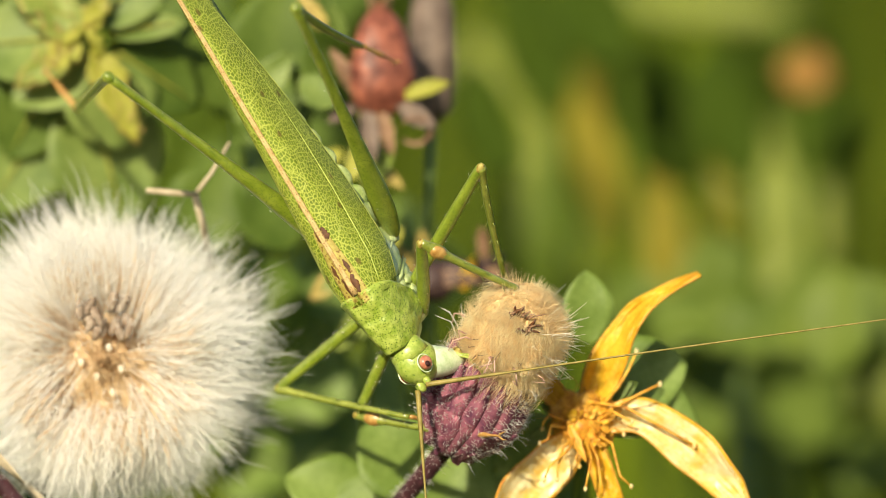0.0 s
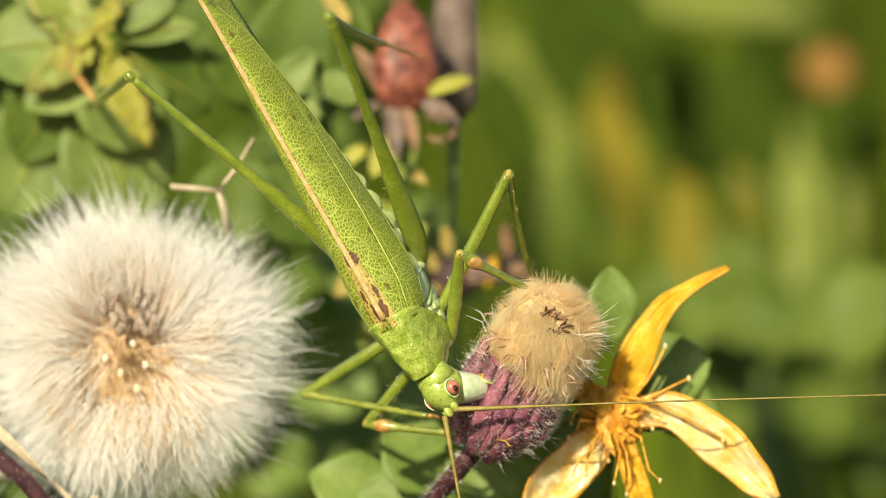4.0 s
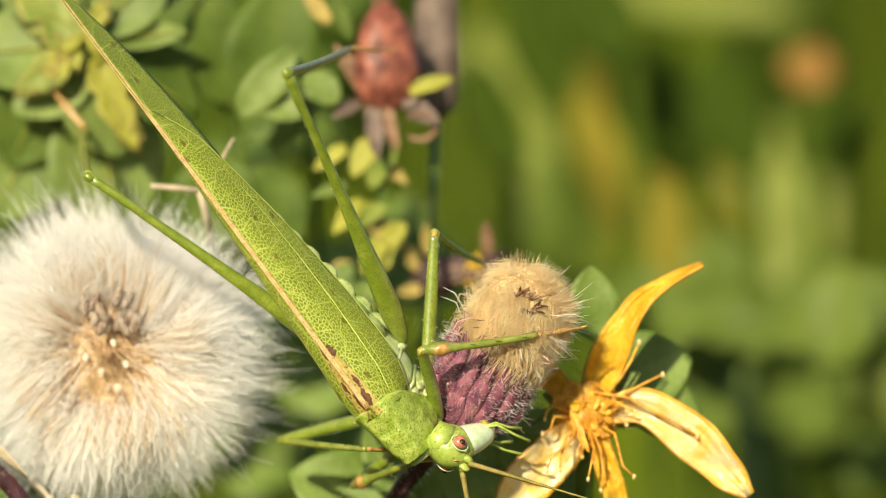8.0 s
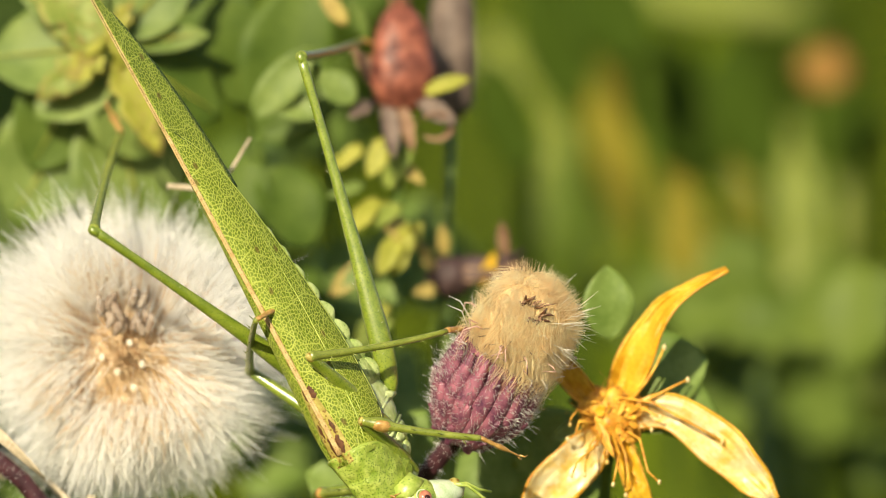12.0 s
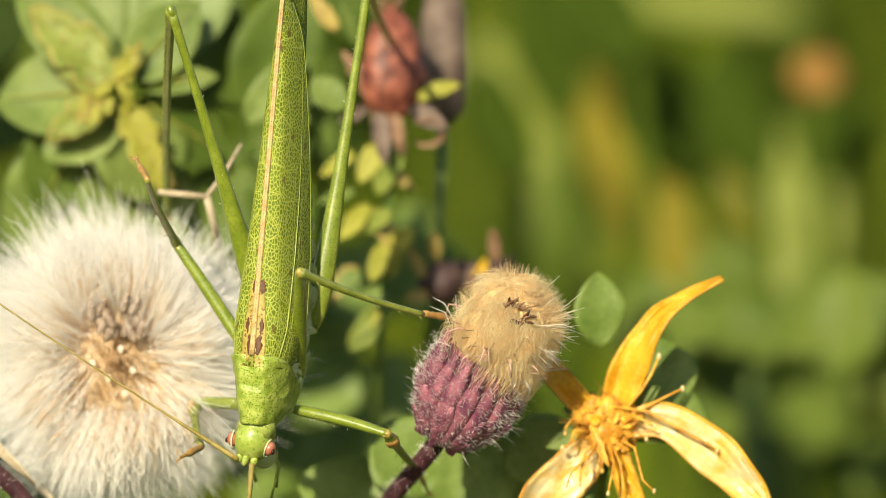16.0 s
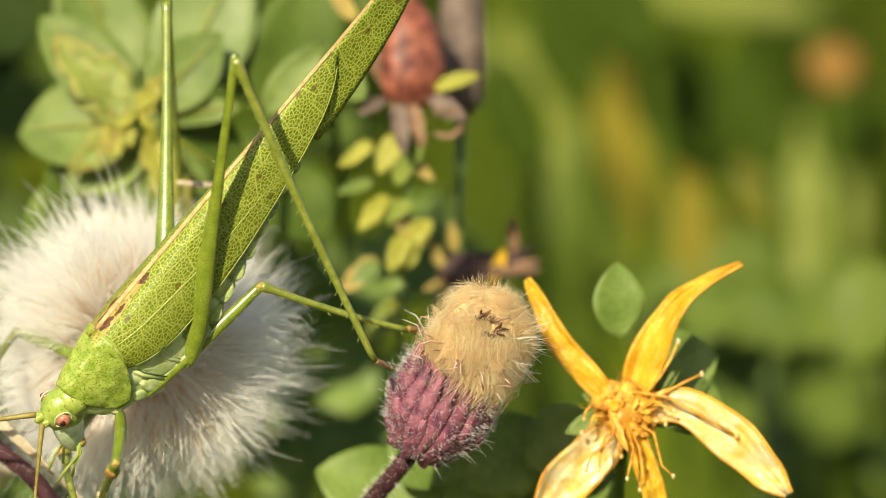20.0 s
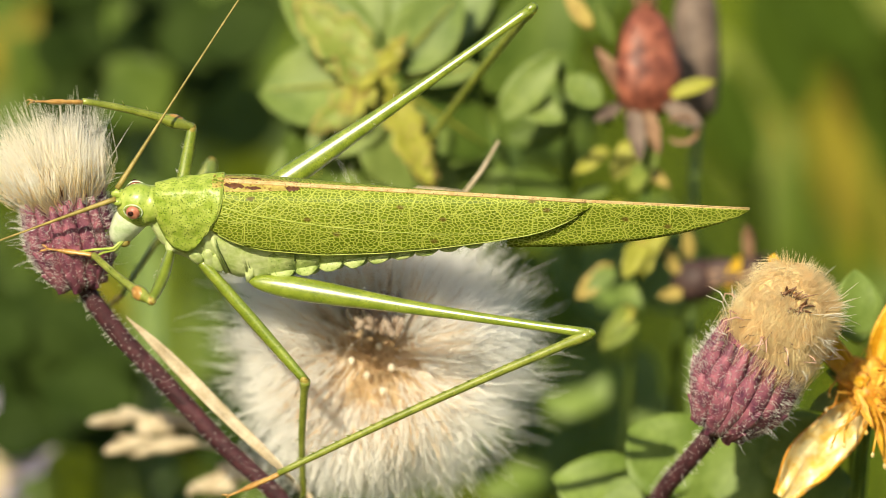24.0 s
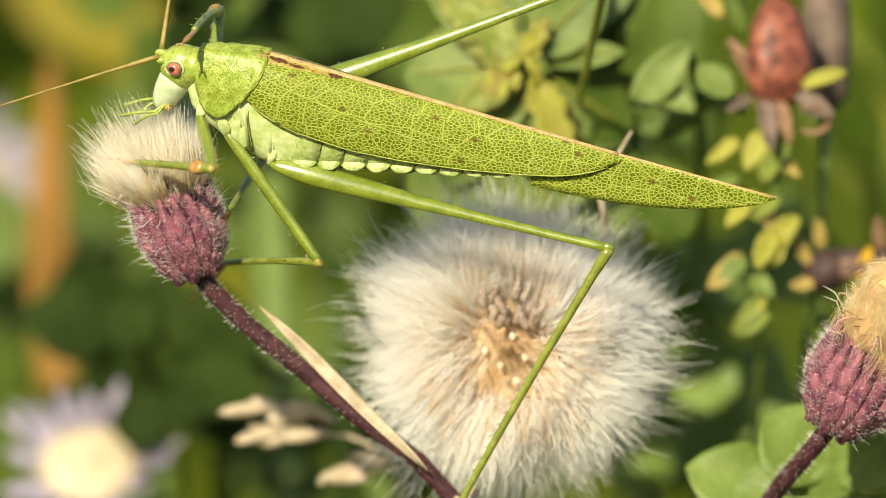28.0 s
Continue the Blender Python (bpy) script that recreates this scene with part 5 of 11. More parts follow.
for i in range(300):
    q, k = r6.uniform(0, 6.2832), math.sqrt(r6.random())
    p = Vector((98 * k * math.cos(q), 92 * k * math.sin(q), 8 + 42 * math.sqrt(max(0, 1 - k * k))))
    b.oval(p, (5, 5, 7), 6, 4, None, 0.3, i)
tagged(part("floret_cushion", b, M_DISC, lilac_flower, "cream disc florets"), kind="stuff")
for i in range(30):
    q = 2 * math.pi * i / 30 + r6.gauss(0, 0.05)
    ln, lift = r6.uniform(150, 196), r6.uniform(20, 105)
    b = Build()
    leaf_blade(b, (84 * math.cos(q), 84 * math.sin(q), r6.uniform(-4, 8)), (ln * math.cos(q + r6.gauss(0, 0.05)), ln * math.sin(q), lift), r6.uniform(9, 14), 0.25, r6.uniform(-0.1, 0.15), (r6.gauss(0, 0.3), r6.gauss(0, 0.3), 1), 8, 3, 1.0, 0, 2, i)
    part("ray", b, M_LILAC, lilac_flower)
b = Build()
b.tube([(0, 0, -20), (0, -160, -200), (0, -9000, -11600)], [12, 12, 20], 8)
part("stem", b, M_GREEN_STEM, lilac_flower)

copy_thing(lilac_flower, Matrix.Translation(at(-730, 330, 3000)) @ pose(0, 0, 0, 70, 10, 20))


# ---- meadow behind: blades and herbs out of focus ----
def meadow(name, label, n, y0, y1, half, h0, h1, w0, w1, mat, seed, clear=0.0):
    r = random.Random(seed)
    b = Build(1.0)
    for i in range(n):
        y = r.uniform(y0, y1)
        x = r.uniform(-half, half) * (0.6 + y)
        if abs(x) < clear * (0.6 + y):
            continue
        h = r.uniform(h0, h1)
        w = r.uniform(w0, w1)
        lean = r.gauss(0, 0.16)
        q = r.uniform(0, 3.14)
        dx, dy = math.cos(q) * w, math.sin(q) * w
        base = len(b.v)
        for k in range(5):
            u = k / 4
            ww = 1 - u ** 2
            cx, cz = x + lean * h * u * u, -0.42 + h * u * (1 - 0.1 * u)
            cy = y + 0.1 * h * u * u * math.sin(q)
            b.v += [(cx - dx * ww, cy - dy * ww, cz), (cx + dx * ww, cy + dy * ww, cz)]
            if k:
                o = base + 2 * k
                b.f.append((o - 2, o - 1, o + 1, o))
    return tagged(new(name, b.mesh(name, mat)), label, "grass", kind="stuff")


meadow("grass", "tall green meadow grass", 520, 0.34, 1.0, 0.26, 0.30, 0.60, 0.003, 0.008, M_GRASS, 1)
meadow("grass", "dense dark green meadow herbs", 3600, 0.8, 3.0, 0.9, 0.35, 0.95, 0.008, 0.022, M_HERB, 2)
meadow("grass", "dense dark green meadow herbs farther off", 6500, 0.8, 3.6, 2.2, 0.3, 0.8, 0.008, 0.022, M_HERB, 5, 0.9)
meadow("grass", "short green grass of the open meadow", 5000, -0.4, 4.5, 5.0, 0.06, 0.2, 0.002, 0.006, M_GRASS, 6, 0.5)
meadow("grass", "low green grass round the flowers", 1500, -1.5, 3.0, 2.0, 0.10, 0.26, 0.002, 0.005, M_GRASS, 3)


def far_leaf(label, mat, p, q, dist, w):
    """A single leaf dist metres behind the buds, on a thin stalk from the ground."""
    P, Q = at(*p, dist / U), at(*q, dist / U)
    root = thing("meadow_leaf", label, "leaf", Matrix.Translation(P))
    b = Build(1.0)
    leaf_blade(b, (0, 0, 0), Q - P, w, 0.2, 0.05, (0.1, -1, 0.3), 10, 4, 1.0, 0, 0.0006)
    part("blade", b, mat, root)
    b = Build(1.0)
    b.tube([(0, 0.001, 0), (Q - P) * 0.5 + Vector((0, 0.0012, 0)), (Q - P) * 0.95], [0.0006, 0.0005, 0.0002], 5)
    part("midrib", b, M_GRASS, root)
    b = Build(1.0)
    b.tube([(0, 0, 0), (0.004, 0.02, -0.1), (0, 0.03, -0.42 - P.z)], [0.0006, 0.0007, 0.001], 6)
    part("stalk", b, M_HERB, root)


OLIVE, PALE, RUST, GREEN, DEEP = "olive-yellow grass leaf standing in the meadow", "pale green leaf standing in the meadow", "rust-coloured withered leaf in the meadow", "fresh green leaf standing in the meadow", "deep green leaf standing in the meadow"
for label, mat, p, q, dist, w in ((OLIVE, M_OLIVE, (1215, 540), (958, 105), 0.16, 0.0026),
                                  (PALE, M_PALE, (1410, 400), (1290, 215), 0.14, 0.0028),
                                  (PALE, M_PALE, (1360, 520), (1450, 330), 0.14, 0.0026),
                                  (PALE, M_PALE, (1420, 20), (1060, -20), 0.16, 0.0013),
                                  (PALE, M_PALE, (1000, 400), (820, 70), 0.14, 0.0023),
                                  (PALE, M_PALE, (1600, 760), (1510, 560), 0.12, 0.0022),
                                  (GREEN, M_GRASS, (1330, 620), (1250, 420), 0.22, 0.004),
                                  (GREEN, M_GRASS, (1430, 860), (1330, 700), 0.22, 0.004),
                                  (GREEN, M_GRASS, (1160, 640), (1080, 420), 0.22, 0.004),
                                  (OLIVE, M_OLIVE, (1270, 470), (1205, 260), 0.20, 0.0014),
                                  (GREEN, M_GRASS, (1010, 70), (860, -30), 0.16, 0.0026),
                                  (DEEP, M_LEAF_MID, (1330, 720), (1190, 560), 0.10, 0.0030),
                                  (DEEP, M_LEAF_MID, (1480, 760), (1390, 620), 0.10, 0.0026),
                                  (DEEP, M_HERB, (1230, 330), (1080, 60), 0.10, 0.0030),
                                  (DEEP, M_HERB, (1330, 330), (1240, 90), 0.10, 0.0022),
                                  (DEEP, M_HERB, (1490, 300), (1420, 190), 0.11, 0.0026),
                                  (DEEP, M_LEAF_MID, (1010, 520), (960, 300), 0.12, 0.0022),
                                  (PALE, M_PALE, (1390, 590), (1300, 520), 0.10, 0.0018),
                                  (GREEN, M_GRASS, (940, 270), (850, 40), 0.14, 0.0013),
                                  (GREEN, M_GRASS, (560, 900), (470, 700), 0.12, 0.003),
                                  (GREEN, M_GRASS, (60, 420), (-20, 260), 0.12, 0.003),
                                  (GREEN, M_GRASS, (-420, 420), (-560, 200), 0.20, 0.005),
                                  (GREEN, M_GRASS, (-240, 700), (-300, 500), 0.20, 0.004),
                                  ("rust-brown dry grass stalk in the meadow", M_RUST, (-560, 900), (-585, 130), 0.07, 0.0011),
                                  (OLIVE, M_OLIVE, (-500, 700), (-640, 300), 0.10, 0.0024),
                                  (OLIVE, M_OLIVE, (-300, 130), (-620, -20), 0.12, 0.0030),
                                  (OLIVE, M_OLIVE, (-250, 640), (-330, 470), 0.10, 0.0026),
                                  (PALE, M_PALE, (-130, 330), (-220, 180), 0.24, 0.002),
                                  (RUST, M_RUST, (1420, 170), (1430, 90), 0.10, 0.0015),
                                  (DEEP, M_LEAF_MID, (1590, 860), (1480, 800), 0.08, 0.0022),
                                  (DEEP, M_HERB, (1110, 110), (980, -40), 0.09, 0.0024),
                                  (DEEP, M_HERB, (990, 220), (900, -60), 0.10, 0.0020),
                                  (DEEP, M_HERB, (900, 330), (830, 120), 0.08, 0.0016),
                                  (DEEP, M_LEAF_MID, (1400, 900), (1300, 800), 0.08, 0.0020),
                                  (RUST, M_RUST, (-440, 60), (-560, -30), 0.16, 0.0022)):
    far_leaf(label, mat, p, q, dist, w)


def motions():
    """What moves: the insect, its limbs, and the plants that it bends."""
    walk(bush_cricket, [
        (0, pose(-0.003931, -0.001644, -0.002558, 112.00, 59.05, -0.00)),
        (0.5, pose(-0.003845, -0.001644, -0.002323, 112.00, 58.91, -0.00)),
        (1, pose(-0.004059, -0.001644, -0.001870, 112.00, 58.77, 0.00)),
        (1.5, pose(-0.003639, -0.001644, -0.001858, 112.00, 58.87, 0.00)),
        (2, pose(-0.003711, -0.001644, -0.001779, 112.00, 58.96, 0.00)),
        (2.5, pose(-0.003312, -0.001644, -0.001996, 112.00, 59.58, -0.00)),
        (3, pose(-0.003947, -0.001644, -0.002240, 112.00, 60.19, -0.00)),
        (3.5, pose(-0.003816, -0.001644, -0.003363, 112.00, 60.32, -0.00)),
        (4, pose(-0.003750, -0.001644, -0.003974, 111.50, 60.13, 0.00)),
        (4.5, pose(-0.003682, -0.001644, -0.004584, 111.00, 59.95, -0.00)),
        (5, pose(-0.003615, -0.001644, -0.005195, 110.50, 59.76, 0.00)),
        (5.5, pose(-0.003548, -0.001644, -0.005806, 110.00, 59.57, -0.00)),
        (6, pose(-0.003346, -0.001644, -0.006593, 112.00, 58.27, 0.00)),
        (6.5, pose(-0.003462, -0.001644, -0.007198, 112.00, 58.50, -0.00)),
        (7, pose(-0.003865, -0.001644, -0.007082, 112.00, 58.73, 0.00)),
        (7.5, pose(-0.003943, -0.001644, -0.007483, 113.00, 55.99, 0.00)),
        (8, pose(-0.003508, -0.001644, -0.008236, 114.00, 53.26, -0.00)),
        (8.5, pose(-0.003576, -0.001644, -0.008892, 114.00, 53.29, 0.00)),
        (9, pose(-0.003319, -0.001644, -0.008907, 114.00, 53.32, -0.00)),
        (9.5, pose(-0.003494, -0.001644, -0.008983, 114.00, 54.81, 0.00)),
        (10, pose(-0.004050, -0.001644, -0.009181, 114.00, 56.31, -0.00)),
        (10.5, pose(-0.006070, -0.001644, -0.009321, 115.00, 63.28, -0.00)),
        (11, pose(-0.006420, -0.001644, -0.009669, 116.00, 66.14, -0.00)),
        (11.5, pose(-0.005671, -0.001644, -0.010485, 118.00, 63.81, -0.00)),
        (12, pose(-0.005677, -0.001644, -0.010521, 120.00, 61.49, -0.00)),
        (12.5, pose(-0.005873, -0.001644, -0.009279, 118.00, 59.98, -0.00)),
        (13, pose(-0.006671, -0.001644, -0.008483, 116.25, 66.98, -0.00)),
        (13.5, pose(-0.007469, -0.001644, -0.007687, 114.50, 73.99, -0.00)),
        (14, pose(-0.008265, -0.001644, -0.006890, 112.75, 80.99, 0.00)),
        (14.5, pose(-0.009063, -0.001644, -0.006094, 111.00, 87.99, 0.00)),
        (15, pose(-0.009283, -0.001644, -0.005588, 110.00, 91.61, 0.00)),
        (15.5, pose(-0.009870, -0.001644, -0.005542, 109.50, 93.24, -0.00)),
        (16, pose(-0.009788, -0.001644, -0.005481, 109.00, 94.86, -0.00)),
        (16.5, pose(-0.010269, -0.001644, -0.004867, 110.50, 95.05, -0.00)),
        (17, pose(-0.011104, -0.001644, -0.004130, 112.00, 95.23, 0.00)),
        (17.5, pose(-0.013709, -0.001644, -0.003629, 109.00, 98.97, -0.00)),
        (18, pose(-0.015058, -0.001644, -0.004137, 115.00, 107.24, -0.00)),
        (18.5, pose(-0.015947, -0.001644, -0.004762, 119.00, 110.79, 0.00)),
        (19, pose(-0.017678, -0.001644, -0.004478, 125.00, 118.89, 0.00)),
        (19.5, pose(-0.018024, -0.001644, -0.004860, 130.50, 124.49, 0.00)),
        (20, pose(-0.018402, -0.001644, -0.004651, 136.00, 130.09, 0.00)),
        (20.5, pose(-0.018336, -0.001644, -0.004864, 138.00, 129.47, 0.00)),
        (21, pose(-0.019094, -0.001644, -0.003168, -40.00, 40.21, -180.00)),
        (21.3, pose(-0.019547, -0.001644, -0.002152, -38.80, 34.02, -180.00)),
        (21.5, pose(-0.019850, -0.001644, -0.001473, -38.00, 29.89, -180.00)),
        (22, pose(-0.020607, -0.001644, 0.000222, -36.00, 19.57, -180.00)),
        (22.5, pose(-0.021364, -0.001644, 0.001917, -34.00, 9.25, -180.00)),
        (23, pose(-0.022388, -0.001644, 0.002418, -38.00, 1.75, -180.00)),
        (23.2, pose(-0.022795, -0.001644, 0.002610, -38.80, 1.74, -180.00)),
        (23.5, pose(-0.023407, -0.001644, 0.002898, -40.00, 1.71, -180.00)),
        (23.8, pose(-0.023885, -0.001644, 0.003023, -40.00, -1.21, -180.00)),
        (24, pose(-0.024204, -0.001644, 0.003106, -40.00, -3.17, -180.00)),
        (24.5, pose(-0.024442, -0.001644, 0.003046, -37.00, -5.56, -180.00)),
        (25, pose(-0.024872, -0.001644, 0.004543, -35.00, -9.33, -180.00)),
        (25.5, pose(-0.024322, -0.001644, 0.004456, -34.00, -10.17, -180.00)),
        (26, pose(-0.024017, -0.001644, 0.006228, -32.00, -14.74, -180.00)),
        (26.5, pose(-0.025073, -0.001644, 0.007595, -30.00, -21.97, -180.00)),
        (27, pose(-0.025421, -0.001644, 0.008034, -30.00, -22.21, -180.00)),
        (27.5, pose(-0.026942, -0.001644, 0.008621, -30.00, -19.79, -180.00)),
        (28, pose(-0.028518, -0.001644, 0.008827, -30.00, -16.02, -180.00))])
    walk(MOVING["LF_femur"], [
        (0, pose(0.002055, 0.000877, -0.003781, -2.71, -33.31, 135.70)),
        (0.5, pose(0.002055, 0.000877, -0.003781, -1.86, -31.80, 134.82)),
        (1, pose(0.002055, 0.000877, -0.003781, 1.87, -31.86, 128.79)),
        (1.5, pose(0.002055, 0.000877, -0.003781, 2.20, -29.81, 128.95)),
        (2, pose(0.002055, 0.000877, -0.003781, 5.76, -25.38, 123.39)),
        (2.5, pose(0.002055, 0.000877, -0.003781, 1.11, -29.28, 131.54)),
        (3, pose(0.002055, 0.000877, -0.003781, 2.58, -26.25, 128.65)),
        (3.5, pose(0.002055, 0.000877, -0.003781, -0.80, -8.91, 137.82)),
        (4, pose(0.002055, 0.000877, -0.003781, -1.18, -18.60, 136.32)),
        (4.5, pose(0.002055, 0.000877, -0.003781, -1.39, -26.33, 135.54)),
        (5, pose(0.002055, 0.000877, -0.003781, -1.56, -33.03, 135.19)),
        (5.5, pose(0.002055, 0.000877, -0.003781, -1.78, -39.12, 135.21)),
        (6, pose(0.002055, 0.000877, -0.003781, -6.43, -34.73, 142.21)),
        (6.5, pose(0.002055, 0.000877, -0.003781, -7.35, -30.34, 143.92)),
        (7, pose(0.002055, 0.000877, -0.003781, -3.42, -36.06, 137.52)),
        (7.5, pose(0.002055, 0.000877, -0.003781, -1.49, -36.80, 134.25)),
        (8, pose(0.002055, 0.000877, -0.003781, -5.10, -33.95, 140.01)),
        (8.5, pose(0.002055, 0.000877, -0.003781, -4.24, -27.15, 138.33)),
        (9, pose(0.002055, 0.000877, -0.003781, -3.60, -30.78, 137.36)),
        (9.5, pose(0.002055, 0.000877, -0.003781, -8.01, -34.98, 144.86)),
        (10, pose(0.002055, 0.000877, -0.003781, -9.95, -36.64, 147.90)),
        (10.5, pose(0.002055, 0.000877, -0.003781, 1.86, -39.67, 131.82)),
        (11, pose(0.002055, 0.000877, -0.003781, -0.55, -46.79, 135.45)),
        (11.5, pose(0.002055, 0.000877, -0.003781, -18.33, -42.93, 158.56)),
        (12, pose(0.002055, 0.000877, -0.003781, -24.05, -45.07, 165.74)),
        (12.5, pose(0.002055, 0.000877, -0.003781, -20.96, -56.90, 163.63)),
        (13, pose(0.002055, 0.000877, -0.003781, 14.35, -63.58, 125.86)),
        (13.5, pose(0.002055, 0.000877, -0.003781, 43.44, -55.36, 94.31)),
        (14, pose(0.002055, 0.000877, -0.003781, 54.70, -38.19, 81.20)),
        (14.5, pose(0.002055, 0.000877, -0.003781, 58.55, -10.81, 76.96)),
        (15, pose(0.002055, 0.000877, -0.003781, 58.79, -1.21, 78.43)),
        (15.5, pose(0.002055, 0.000877, -0.003781, 59.13, 19.23, 79.07)),
        (16, pose(0.002055, 0.000877, -0.003781, 58.28, -1.03, 81.19)),
        (16.5, pose(0.002055, 0.000877, -0.003781, 58.63, -9.53, 77.67)),
        (17, pose(0.002055, 0.000877, -0.003781, 59.67, -7.30, 72.99)),
        (17.5, pose(0.002055, 0.000877, -0.003781, 63.62, 3.67, 55.45)),
        (18, pose(0.002055, 0.000877, -0.003781, 66.07, -27.84, 46.18)),
        (18.5, pose(0.002055, 0.000877, -0.003781, 64.91, -42.64, 46.00)),
        (19, pose(0.002055, 0.000877, -0.003781, 60.66, -37.77, 52.44)),
        (19.5, pose(0.002055, 0.000877, -0.003781, 54.60, -34.41, 62.70)),
        (20, pose(0.002055, 0.000877, -0.003781, 53.16, -24.10, 67.01)),
        (20.5, pose(0.002055, 0.000877, -0.003781, 54.50, -22.31, 64.53)),
        (21, pose(0.002055, 0.000877, -0.003781, 52.53, -20.58, 69.91)),
        (21.3, pose(0.002055, 0.000877, -0.003781, 51.68, -19.06, 72.66)),
        (21.5, pose(0.002055, 0.000877, -0.003781, 51.24, -17.82, 74.33)),
        (22, pose(0.002055, 0.000877, -0.003781, 50.52, -13.97, 78.17)),
        (22.5, pose(0.002055, 0.000877, -0.003781, 50.32, -8.91, 81.82)),
        (23, pose(0.002055, 0.000877, -0.003781, 48.88, 20.83, -12.48)),
        (23.2, pose(0.002055, 0.000877, -0.003781, 52.33, -11.08, 38.86)),
        (23.5, pose(0.002055, 0.000877, -0.003781, 51.02, -10.90, 52.66)),
        (23.8, pose(0.002055, 0.000877, -0.003781, 48.20, -12.42, 71.70)),
        (24, pose(0.002055, 0.000877, -0.003781, 46.38, -12.03, 83.22)),
        (24.5, pose(0.002055, 0.000877, -0.003781, 43.58, -19.98, 91.61)),
        (25, pose(0.002055, 0.000877, -0.003781, 41.69, -8.76, 104.71)),
        (25.5, pose(0.002055, 0.000877, -0.003781, 42.65, -12.03, 96.94)),
        (26, pose(0.002055, 0.000877, -0.003781, 45.08, 12.02, 100.68)),
        (26.5, pose(0.002055, 0.000877, -0.003781, 46.14, 5.66, 110.07)),
        (27, pose(0.002055, 0.000877, -0.003781, 45.31, -12.26, 97.98)),
        (27.5, pose(0.002055, 0.000877, -0.003781, 45.00, -5.41, 103.80)),
        (28, pose(0.002055, 0.000877, -0.003781, 45.06, -2.73, 106.92))])
